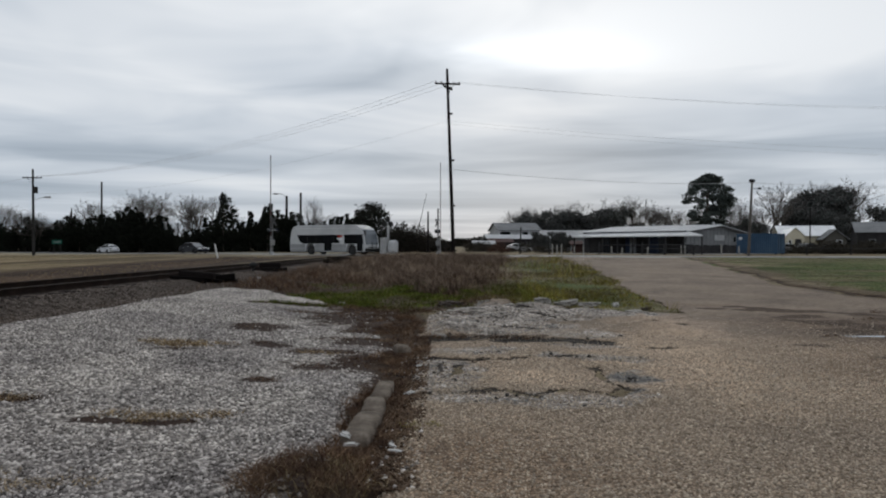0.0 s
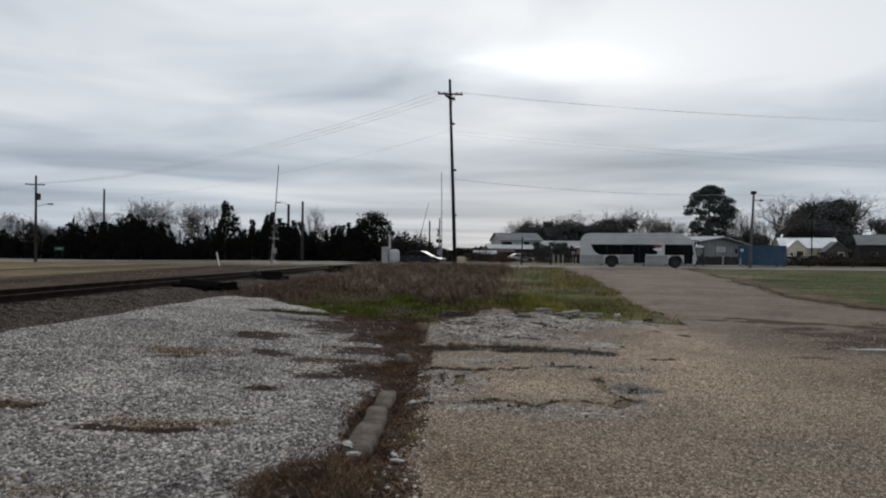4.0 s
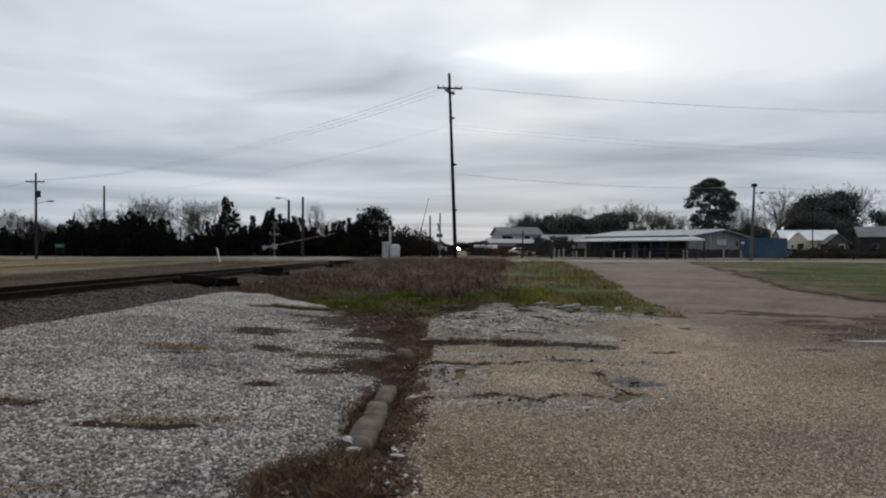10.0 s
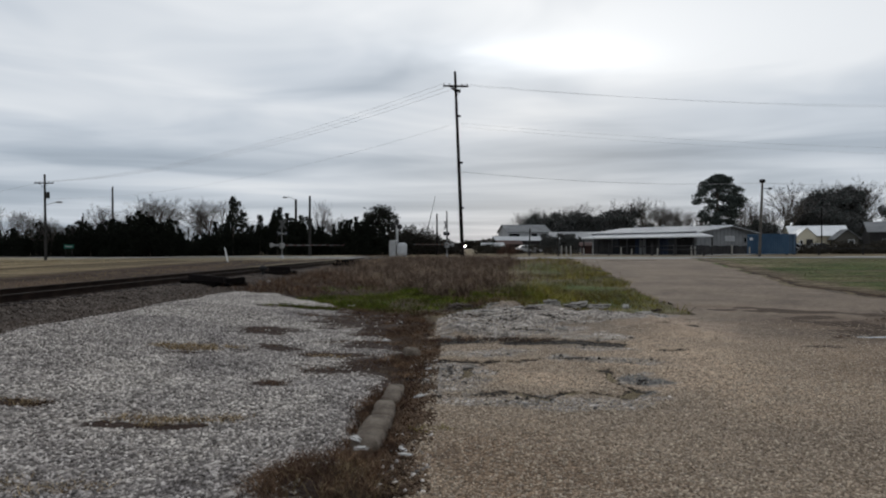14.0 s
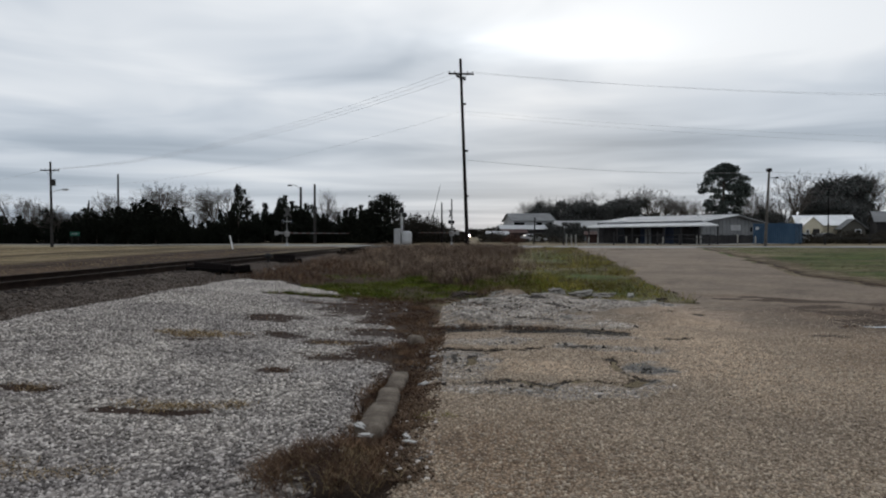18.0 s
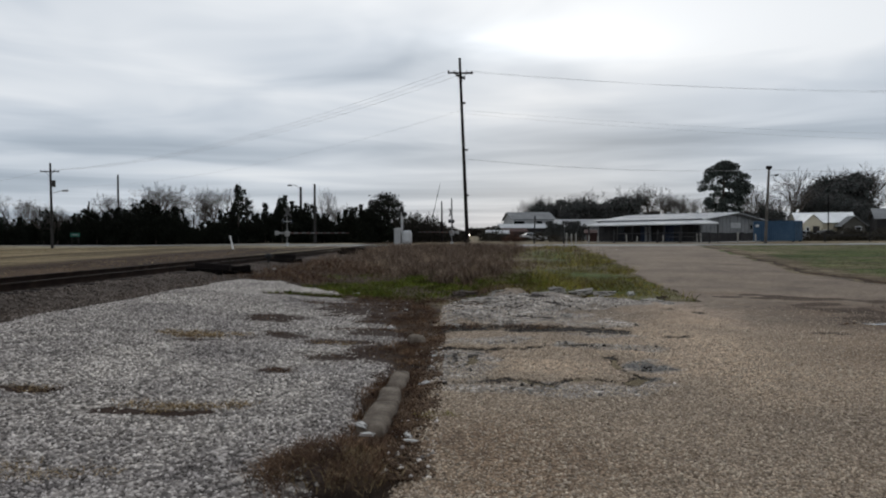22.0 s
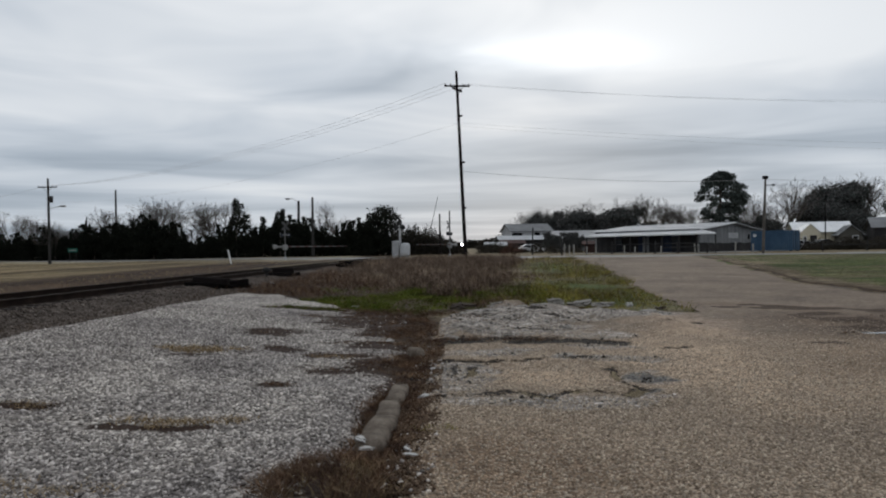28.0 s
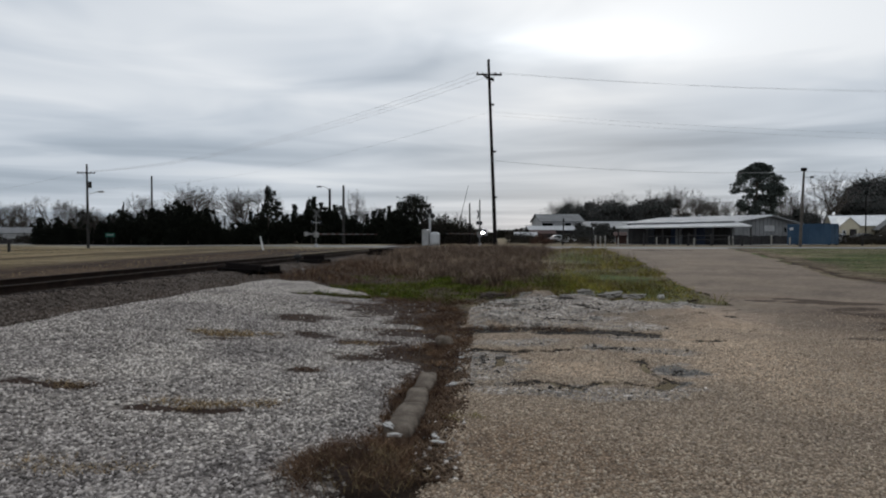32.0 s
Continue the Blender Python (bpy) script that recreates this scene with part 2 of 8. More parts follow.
def drive_build(n, vec):
    pos = world_pos(n)
    v = n.cells(pos, 60.0)
    chip = n.ramp(v.outputs["Color"], (0.08, (0.085, 0.061, 0.043)), (0.5, (0.25, 0.19, 0.138)), (0.92, (0.60, 0.485, 0.37)))
    tar = n.span(v.outputs["Distance"], 0.4, 0.8, 1.0, 0.55)
    chip = n.mix(1.0, chip, n.ramp(tar, (0, 0.0), (1, 1.0)), "MULTIPLY")
    broad = n.noise(pos, 0.30, 5.0, 0.6, 0.4)
    chip = n.mix(1.0, chip, n.ramp(broad, (0.32, (0.72, 0.72, 0.73)), (0.68, (1.18, 1.15, 1.1))), "MULTIPLY")
    # the broken part, where grey stone and old tar lie open
    g = n.cells(pos, 30.0)
    grey = n.ramp(g.outputs["Color"], (0.1, (0.085, 0.075, 0.067)), (0.55, (0.255, 0.226, 0.200)), (0.95, (0.53, 0.48, 0.43)))
    ragged = n.math("ADD", n.attr("broken"), n.math("MULTIPLY", n.math("SUBTRACT", n.noise(pos, 2.2, 6.0, 0.7), 0.5), 1.3))
    worn = n.span(ragged, 0.40, 0.60)
    long = n.add("ShaderNodeMapping")
    long.inputs["Scale"].default_value = (0.8, 2.4, 1.0)
    long.inputs["Rotation"].default_value = (0, 0, 0.2)
    n.link(pos, long.inputs[0])
    bed = n.noise(long.outputs[0], 1.6, 6.0, 0.72, 0.5)
    grey = n.mix(1.0, grey, n.ramp(bed, (0.36, (0.42, 0.41, 0.41)), (0.5, (0.95, 0.95, 0.95)), (0.64, (1.5, 1.5, 1.5))), "MULTIPLY")
    bare = n.span(n.math("ADD", n.attr("tar"), n.math("MULTIPLY", n.math("SUBTRACT", n.noise(long.outputs[0], 3.0, 6.0, 0.72), 0.5), 1.5)), 0.45, 0.75)
    grey = n.mix(bare, grey, n.mix(1.0, n.ramp(g.outputs["Color"], (0.1, (0.045, 0.042, 0.039)), (0.9, (0.17, 0.16, 0.15))), n.ramp(bed, (0.36, 0.7), (0.64, 1.3)), "MULTIPLY"))
    worn = n.math("MAXIMUM", worn, bare)
    old = n.mix(1.0, n.ramp(n.noise(pos, 9.0, 5.0, 0.7), (0.3, (0.105, 0.082, 0.064)), (0.7, (0.24, 0.195, 0.156))), n.ramp(n.noise(pos, 0.45, 6.0, 0.7, 0.4), (0.34, (0.72, 0.70, 0.69)), (0.5, (1.0, 0.98, 0.96)), (0.66, (1.24, 1.21, 1.16))), "MULTIPLY")
    far = n.span(n.math("ADD", n.attr("old"), n.math("MULTIPLY", n.math("SUBTRACT", n.noise(pos, 0.5, 5.0, 0.65), 0.5), 0.9)), 0.3, 0.7)
    chip = n.mix(far, chip, old)
    chip = n.mix(n.span(n.math("ADD", n.attr("pale"), n.math("SUBTRACT", n.noise(pos, 1.2, 5.0, 0.65), 0.5)), 0.15, 0.95), chip, n.mix(1.0, chip, (1.75, 1.7, 1.64), "MULTIPLY"))
    c = n.mix(worn, chip, grey)
    film = n.span(n.math("ADD", n.attr("film"), n.math("MULTIPLY", n.math("SUBTRACT", n.noise(pos, 0.9, 6.0, 0.7, 0.3), 0.5), 1.1)), 0.25, 0.85, 0.0, 0.85)
    c = n.mix(film, c, n.mix(1.0, c, (0.62, 0.55, 0.50), "MULTIPLY"))
    dirt = n.span(n.math("ADD", n.attr("dirt"), n.math("MULTIPLY", n.math("SUBTRACT", n.noise(pos, 2.0, 7.0, 0.74, 0.4), 0.5), 1.6)), 0.40, 0.66)
    c = n.mix(dirt, c, n.ramp(n.noise(pos, 14.0, 5.0, 0.75), (0.3, (0.022, 0.015, 0.011)), (0.55, (0.065, 0.044, 0.031)), (0.75, (0.16, 0.12, 0.088))))
    soil = n.span(n.math("ADD", n.attr("soil"), n.math("MULTIPLY", n.math("SUBTRACT", n.noise(pos, 9.0, 6.0, 0.75), 0.5), 1.9)), 0.40, 0.62)
    mud = n.ramp(n.noise(pos, 34.0, 4.0, 0.75), (0.36, (0.010, 0.008, 0.007)), (0.58, (0.030, 0.024, 0.020)), (0.74, (0.13, 0.112, 0.095)))
    c = n.mix(soil, c, mud)
    h = n.math("SUBTRACT", n.math("SUBTRACT", 1.0, n.math("MULTIPLY", v.outputs["Distance"], 0.5)), n.math("MULTIPLY", soil, 1.2))
    wet = n.span(n.attr("wet"), 0.3, 0.7)
    c = n.mix(wet, c, n.mix(1.0, c, (0.55, 0.52, 0.50), "MULTIPLY"))
    return {"color": c, "height": h, "depth": 0.012, "rough": n.span(wet, 0.0, 1.0, 0.88, 0.7)}


def ground_build(n, vec):
    pos = world_pos(n)
    broad = n.noise(pos, 0.12, 5.0, 0.6)
    fine = n.noise(pos, 3.5, 5.0, 0.7)
    grit = n.noise(pos, 38.0, 4.0, 0.7)
    along = n.add("ShaderNodeMapping")
    along.inputs["Scale"].default_value = (0.22, 1.0, 1.0)
    along.inputs["Rotation"].default_value = (0, 0, 0.12)
    n.link(pos, along.inputs[0])
    streak = n.noise(along.outputs[0], 0.55, 5.0, 0.65)
    both = n.math("ADD", n.math("MULTIPLY", broad, 0.55), n.math("MULTIPLY", fine, 0.45))
    c = n.ramp(both, (0.34, (0.066, 0.050, 0.031)), (0.5, (0.155, 0.124, 0.080)), (0.66, (0.27, 0.228, 0.152)))
    green = n.ramp(fine, (0.3, (0.026, 0.046, 0.010)), (0.7, (0.088, 0.110, 0.030)))
    mask = n.span(n.math("ADD", n.attr("green"), n.math("SUBTRACT", n.noise(pos, 1.3, 5.0, 0.7), 0.5)), 0.3, 0.7)
    c = n.mix(mask, c, green)
    dark = n.ramp(fine, (0.3, (0.022, 0.014, 0.010)), (0.7, (0.078, 0.052, 0.036)))
    c = n.mix(n.span(n.math("ADD", n.attr("soil"), n.math("SUBTRACT", n.noise(pos, 1.7, 5.0, 0.7), 0.5)), 0.3, 0.7), c, dark)
    c = n.mix(1.0, c, n.ramp(streak, (0.34, (0.55, 0.53, 0.50)), (0.62, (1.2, 1.18, 1.12))), "MULTIPLY")
    straw = n.ramp(n.math("ADD", n.math("MULTIPLY", fine, 0.6), n.math("MULTIPLY", broad, 0.4)), (0.32, (0.105, 0.089, 0.058)), (0.5, (0.205, 0.182, 0.138)), (0.66, (0.345, 0.315, 0.25)))
    c = n.mix(n.span(n.math("ADD", n.attr("mown"), n.math("MULTIPLY", n.math("SUBTRACT", n.noise(along.outputs[0], 0.8, 5.0, 0.65), 0.5), 0.8)), 0.2, 0.8), c, straw)
    # mown strips run along the railway on its far side
    rows = n.add("ShaderNodeMapping")
    rows.inputs["Scale"].default_value = (0.26, 0.022, 1.0)
    rows.inputs["Rotation"].default_value = (0, 0, 0.09)
    n.link(pos, rows.inputs[0])
    split = n.add("ShaderNodeSeparateXYZ")
    n.link(pos, split.inputs[0])
    c = n.mix(n.span(split.outputs[0], -11.0, -14.0), c, n.mix(1.0, c, n.ramp(n.noise(rows.outputs[0], 1.0, 4.0, 0.6), (0.38, (0.42, 0.38, 0.32)), (0.5, (1.0, 0.97, 0.88)), (0.62, (1.5, 1.46, 1.34))), "MULTIPLY"))
    c = n.mix(1.0, c, n.ramp(grit, (0.3, 0.55), (0.7, 1.4)), "MULTIPLY")
    return {"color": c, "height": n.math("ADD", fine, n.math("MULTIPLY", grit, 0.5)), "depth": 0.05}


GRAVEL = surface("white_limestone_gravel", gravel_build, 0.9, spec=0.1)
DRIVE = surface("worn_chip_seal", drive_build, 0.9, spec=0.08)
GROUND = surface("dry_winter_ground", ground_build, 0.95, spec=0.1)
ROAD = speckled("old_grey_asphalt", (0.10, 0.10, 0.10), (0.17, 0.17, 0.168), (0.25, 0.245, 0.24), 0.4, 0.8)
CONCRETE = speckled("weathered_concrete", (0.040, 0.030, 0.023), (0.112, 0.090, 0.071), (0.24, 0.203, 0.168), 7.0, 0.95, 0.012)
PALE_CONCRETE = speckled("pale_concrete", (0.20, 0.19, 0.175), (0.29, 0.28, 0.26), (0.38, 0.37, 0.35), 1.0, 0.9, 0.004)
BALLAST = speckled("dark_ballast", (0.036, 0.028, 0.023), (0.075, 0.060, 0.050), (0.145, 0.120, 0.102), 6.0, 0.95, 0.03)
STONE = per_piece("loose_limestone", [(0.102, 0.093, 0.089), (0.25, 0.233, 0.223), (0.38, 0.356, 0.34), (0.63, 0.595, 0.565), (0.32, 0.298, 0.285), (0.17, 0.158, 0.151), (0.12, 0.110, 0.105)], 0.9, tide=0.45)
DARK_STONE = per_piece("ballast_stone", [(0.05, 0.040, 0.034), (0.092, 0.075, 0.064), (0.17, 0.143, 0.125), (0.068, 0.054, 0.045)], 0.95)
CHIP_STONE = per_piece("tan_chippings", [(0.14, 0.107, 0.077), (0.33, 0.265, 0.202), (0.60, 0.505, 0.395), (0.23, 0.19, 0.15), (0.41, 0.34, 0.273)], 0.9)
MUD_CLOD = per_piece("brown_mud_clods", [(0.035, 0.022, 0.015), (0.085, 0.056, 0.037), (0.16, 0.11, 0.075), (0.06, 0.04, 0.028)], 0.95)
RUBBLE = per_piece("broken_concrete", [(0.11, 0.102, 0.092), (0.20, 0.186, 0.168), (0.30, 0.28, 0.255)], 0.9, bump=0.01)
LITTER = per_piece("white_litter", [(0.5, 0.49, 0.475), (0.62, 0.605, 0.58), (0.4, 0.39, 0.375)], 0.7)
OLD_TIE = per_piece("blackened_tie", [(0.004, 0.0035, 0.0035), (0.008, 0.007, 0.0065), (0.013, 0.011, 0.0105)], 1.0, island=False, bump=0.02, spec=0.02)
DEAD_GRASS = per_piece("dead_grass", [(0.040, 0.022, 0.016), (0.078, 0.046, 0.032), (0.14, 0.088, 0.060), (0.056, 0.033, 0.024), (0.22, 0.152, 0.105)], 0.9, spec=0.05, patch=2.2)
STRAW = per_piece("straw_grass", [(0.16, 0.115, 0.060), (0.26, 0.195, 0.11), (0.33, 0.26, 0.16), (0.12, 0.082, 0.045), (0.06, 0.04, 0.024)], 0.9, spec=0.05, patch=0.22)
STRAW_TUFT = per_piece("straw_tuft", [(0.22, 0.15, 0.072), (0.33, 0.24, 0.135), (0.45, 0.35, 0.22), (0.13, 0.085, 0.046), (0.055, 0.036, 0.022)], 0.9, spec=0.05)
WEED = per_piece("brown_weed_stems", [(0.038, 0.026, 0.021), (0.112, 0.077, 0.060), (0.20, 0.145, 0.115), (0.07, 0.048, 0.038), (0.35, 0.275, 0.215), (0.142, 0.099, 0.076)], 0.9, spec=0.05, patch=0.7)
GREEN_GRASS = per_piece("green_grass", [(0.034, 0.062, 0.006), (0.055, 0.088, 0.009), (0.085, 0.12, 0.014), (0.15, 0.135, 0.035), (0.04, 0.06, 0.010), (0.09, 0.065, 0.03)], 0.8, spec=0.05, patch=0.9)
OLIVE_GRASS = per_piece("olive_grass", [(0.155, 0.15, 0.018), (0.23, 0.205, 0.030), (0.25, 0.205, 0.050), (0.07, 0.083, 0.012), (0.21, 0.15, 0.07), (0.085, 0.058, 0.030), (0.15, 0.148, 0.024)], 0.8, spec=0.05, patch=0.75)
LAWN_GRASS = per_piece("lawn_grass", [(0.034, 0.058, 0.012), (0.050, 0.074, 0.017), (0.08, 0.088, 0.028), (0.13, 0.108, 0.052), (0.07, 0.053, 0.030), (0.11, 0.087, 0.044)], 0.8, spec=0.05, patch=0.25)
RUST = speckled("rusty_rail_steel", (0.008, 0.006, 0.005), (0.015, 0.010, 0.008), (0.03, 0.02, 0.015), 3.0, 0.9, 0.002, 0.05)
RAIL_TOP = speckled("worn_rail_head", (0.025, 0.02, 0.017), (0.04, 0.034, 0.03), (0.06, 0.052, 0.047), 5.0, 0.8, 0.0, 0.15, 0.0)
TIE = per_piece("creosoted_tie", [(0.012, 0.009, 0.008), (0.022, 0.017, 0.015), (0.038, 0.031, 0.027)], 0.95, island=False, bump=0.01)
POLE_WOOD = speckled("creosoted_pole", (0.006, 0.005, 0.005), (0.012, 0.010, 0.010), (0.022, 0.019, 0.018), 2.5, 0.9, 0.006, 0.04)
GREY_WOOD = speckled("weathered_pole", (0.020, 0.0195, 0.019), (0.034, 0.033, 0.032), (0.052, 0.050, 0.048), 2.5, 0.9, 0.006, 0.05)
BARK = speckled("bark", (0.03, 0.025, 0.021), (0.065, 0.055, 0.047), (0.11, 0.095, 0.082), 3.0, 0.95, 0.02)
TWIG = speckled("bare_twigs", (0.075, 0.068, 0.065), (0.12, 0.11, 0.105), (0.17, 0.158, 0.15), 1.0, 0.95, 0.0)
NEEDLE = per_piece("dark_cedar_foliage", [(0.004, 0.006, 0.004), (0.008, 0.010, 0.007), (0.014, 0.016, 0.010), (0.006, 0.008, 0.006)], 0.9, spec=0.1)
# pine and oak leaf colours are paler and bluer, with distance haze mixed in
PINE = per_piece("hazed_pine_foliage", [(0.032, 0.041, 0.038), (0.050, 0.060, 0.055), (0.070, 0.080, 0.073), (0.041, 0.050, 0.046)], 0.9, spec=0.1)
OAK = per_piece("hazed_live_oak_foliage", [(0.048, 0.055, 0.052), (0.066, 0.072, 0.068), (0.086, 0.085, 0.081), (0.092, 0.083, 0.081)], 0.9, spec=0.1)
BRUSH = per_piece("dark_brush", [(0.014, 0.013, 0.011), (0.026, 0.023, 0.019), (0.04, 0.035, 0.029), (0.018, 0.019, 0.015)], 0.95, spec=0.05)
SCRUB = per_piece("brown_scrub", [(0.030, 0.026, 0.021), (0.048, 0.040, 0.032), (0.028, 0.028, 0.020), (0.065, 0.055, 0.045)], 0.95, spec=0.1)
GALV = speckled("galvanised_steel", (0.24, 0.245, 0.25), (0.32, 0.325, 0.33), (0.40, 0.405, 0.41), 2.0, 0.5, 0.0, 0.5, 0.4)
WHITE_ROOF = speckled("white_metal_roof", (0.50, 0.51, 0.53), (0.66, 0.67, 0.68), (0.76, 0.77, 0.78), 0.8, 0.45, 0.0, 0.5)
GREY_WALL = speckled("grey_siding", (0.11, 0.115, 0.12), (0.165, 0.17, 0.175), (0.22, 0.225, 0.23), 0.6, 0.8, 0.004)
DARK_WALL = speckled("dark_weathered_boards", (0.016, 0.016, 0.018), (0.03, 0.029, 0.03), (0.05, 0.047, 0.046), 0.8, 0.9, 0.006)
CREAM_WALL = speckled("cream_paint", (0.40, 0.36, 0.27), (0.50, 0.455, 0.35), (0.57, 0.53, 0.42), 0.8, 0.8, 0.003)
OFF_WHITE = speckled("off_white_paint", (0.45, 0.46, 0.47), (0.58, 0.59, 0.6), (0.68, 0.69, 0.7), 1.0, 0.7, 0.002)
WHITE_PAINT = speckled("white_paint", (0.55, 0.55, 0.54), (0.70, 0.70, 0.69), (0.8, 0.8, 0.79), 4.0, 0.6, 0.001)
BLUE_PAINT = speckled("faded_blue_paint", (0.027, 0.053, 0.092), (0.040, 0.078, 0.130), (0.065, 0.107, 0.162), 0.7, 0.6, 0.003)
RED_PAINT = speckled("red_paint", (0.25, 0.025, 0.018), (0.36, 0.035, 0.025), (0.45, 0.055, 0.04), 2.0, 0.6, 0.0)
SHADED_RED = speckled("shaded_red_paint", (0.045, 0.025, 0.018), (0.075, 0.042, 0.03), (0.11, 0.065, 0.046), 1.0, 0.8, 0.003)
GREEN_SIGN = speckled("green_sign_sheet", (0.010, 0.060, 0.045), (0.014, 0.078, 0.058), (0.02, 0.095, 0.07), 1.0, 0.5, 0.0)
BLACK = speckled("black_rubber", (0.012, 0.012, 0.012), (0.022, 0.022, 0.022), (0.035, 0.034, 0.033), 5.0, 0.8, 0.001)
BLACK_PAINT = speckled("black_paint", (0.006, 0.007, 0.010), (0.008, 0.010, 0.015), (0.012, 0.015, 0.021), 1.5, 0.2, 0.0, 0.28)
GLASS_DARK = speckled("tinted_glass", (0.002, 0.0025, 0.003), (0.004, 0.0045, 0.005), (0.007, 0.0075, 0.008), 0.5, 0.25, 0.0, 0.03)
# glossy glass whose pale base colour adds painted sky reflection
GLASS_PALE = speckled("windscreen_with_painted_sky", (0.05, 0.06, 0.072), (0.07, 0.082, 0.096), (0.09, 0.104, 0.12), 0.8, 0.12, 0.0, 0.6)
BUS_WHITE = speckled("silver_white_coachwork", (0.29, 0.297, 0.303), (0.40, 0.407, 0.413), (0.48, 0.487, 0.493), 0.5, 0.35, 0.0, 0.4)
SILVER_PAINT = speckled("silver_car_paint", (0.42, 0.43, 0.45), (0.5, 0.51, 0.53), (0.57, 0.58, 0.6), 1.0, 0.3, 0.0, 0.5, 0.3)
RED_BROWN = speckled("faded_red_brown", (0.035, 0.022, 0.020), (0.055, 0.031, 0.028), (0.08, 0.045, 0.04), 1.0, 0.8, 0.0)
METAL_ROOF = speckled("dull_metal_roof", (0.28, 0.29, 0.305), (0.38, 0.39, 0.405), (0.48, 0.49, 0.505), 0.5, 0.6, 0.0, 0.3)
ASPHALT_CRUMB = per_piece("asphalt_crumbs", [(0.015, 0.013, 0.012), (0.035, 0.030, 0.026), (0.13, 0.12, 0.11), (0.03, 0.027, 0.025), (0.07, 0.063, 0.056), (0.012, 0.011, 0.010)], 0.95)
DULL_WHITE = speckled("dull_pale_siding", (0.24, 0.245, 0.25), (0.33, 0.335, 0.34), (0.41, 0.415, 0.42), 0.8, 0.8, 0.002)
DRY_WOOD = speckled("dry_grey_wood", (0.05, 0.044, 0.04), (0.09, 0.08, 0.072), (0.13, 0.118, 0.106), 2.5, 0.9, 0.006)
WIRE = speckled("cable", (0.33, 0.33, 0.336), (0.40, 0.40, 0.406), (0.46, 0.46, 0.466), 1.0, 0.7, 0.0)
WATER = surface("standing_water", lambda n, v: {"color": (0.10, 0.09, 0.08), "height": n.noise(v, 6.0, 2.0), "depth": 0.001}, 0.06, 0.0, 0.6)


def glowing(name, colour, strength):
    m = bpy.data.materials.new(name)
    m.use_nodes = True
    n = Nodes(m.node_tree)
    e = n.add("ShaderNodeEmission")
    e.inputs[0].default_value, e.inputs[1].default_value = (*colour, 1), strength
    n.link(e.outputs[0], n.add("ShaderNodeOutputMaterial").inputs[0])
    return m


DITCH_LIGHT = glowing("lit_ditch_light", (1.0, 0.74, 0.48), 160.0)
HEADLIGHT = glowing("lit_headlight", (1.0, 0.93, 0.80), 400.0)

# ---- shapes ----
def link_mesh(name, bm, material, parent=None, label="", smooth=False):
    me = bpy.data.meshes.new(name)
    bm.to_mesh(me)
    bm.free()
    me.materials.append(material)
    if smooth:
        me.shade_smooth()
    ob = new(name, me)
    if parent:
        ob.parent = parent
    if label:
        ob["label"] = label
    return ob


def part(name, bm, material, parent, label="", smooth=False):
    """One mesh object under a thing or under a part."""
    return link_mesh(name, bm, material, parent, label, smooth)


def thing(name, m, label, category, group="", kind=""):
    """An Empty at a thing's base, which its parts hang under."""
    ob = new(name)
    ob.empty_display_size = 0.1
    ob.matrix_world = m
    return tagged(ob, label, category, group, kind)


def box(bm, lo, hi, bevel=0.0, m=None):
    lo, hi = Vector(lo), Vector(hi)
    got = bmesh.ops.create_cube(bm, size=1, matrix=Matrix.LocRotScale((lo + hi) / 2, None, hi - lo))
    vs = got["verts"]
    if bevel:
        es = list({e for v in vs for e in v.link_edges})
        r = bmesh.ops.bevel(bm, geom=es, offset=bevel, segments=2, affect="EDGES", profile=0.6)
        vs = list({v for f in r["faces"] for v in f.verts} | {v for v in vs if v.is_valid})
    if m:
        bmesh.ops.transform(bm, matrix=m, verts=vs)
    return bm


def rod(bm, a, b, r0, r1=None, sides=8):
    a, b = Vector(a), Vector(b)
    r1 = r0 if r1 is None else r1
    turn = (b - a).to_track_quat("Z", "Y").to_matrix().to_4x4()
    bmesh.ops.create_cone(bm, cap_ends=True, segments=sides, radius1=r0, radius2=max(r1, 1e-4), depth=(b - a).length,
                          matrix=Matrix.Translation((a + b) / 2) @ turn)
    return bm


def new_bm():
    return bmesh.new()


def prism(bm, outline, y0, y1, m=None):
    """An outline of (x, z) pulled from y0 to y1."""
    front = [bm.verts.new((x, y0, z)) for x, z in outline]
    rear = [bm.verts.new((x, y1, z)) for x, z in outline]
    k = len(outline)
    fs = [bm.faces.new(front), bm.faces.new(rear[::-1])]
    for i in range(k):
        fs.append(bm.faces.new((front[i], rear[i], rear[(i + 1) % k], front[(i + 1) % k])))
    bmesh.ops.recalc_face_normals(bm, faces=fs)
    if m:
        bmesh.ops.transform(bm, matrix=m, verts=front + rear)
    return bm


def raw_mesh(name, verts, faces, material, attrs=None, smooth=False):
    """A mesh straight from arrays; faces all of one length."""
    verts, faces = np.asarray(verts, np.float32), np.asarray(faces, np.int32)
    me = bpy.data.meshes.new(name)
    k = faces.shape[1]
    me.vertices.add(len(verts)), me.loops.add(faces.size), me.polygons.add(len(faces))
    me.vertices.foreach_set("co", verts.ravel())
    me.loops.foreach_set("vertex_index", faces.ravel())
    me.polygons.foreach_set("loop_start", np.arange(0, faces.size, k, dtype=np.int32))
    me.update(calc_edges=True)
    for key, values in (attrs or {}).items():
        me.attributes.new(key, "FLOAT", "POINT").data.foreach_set("value", np.asarray(values, np.float32))
    me.materials.append(material)
    if smooth:
        me.shade_smooth()
    return new(name, me)


# ---- the lie of the land ----
LATTICE = np.random.RandomState(5).rand(256, 256)


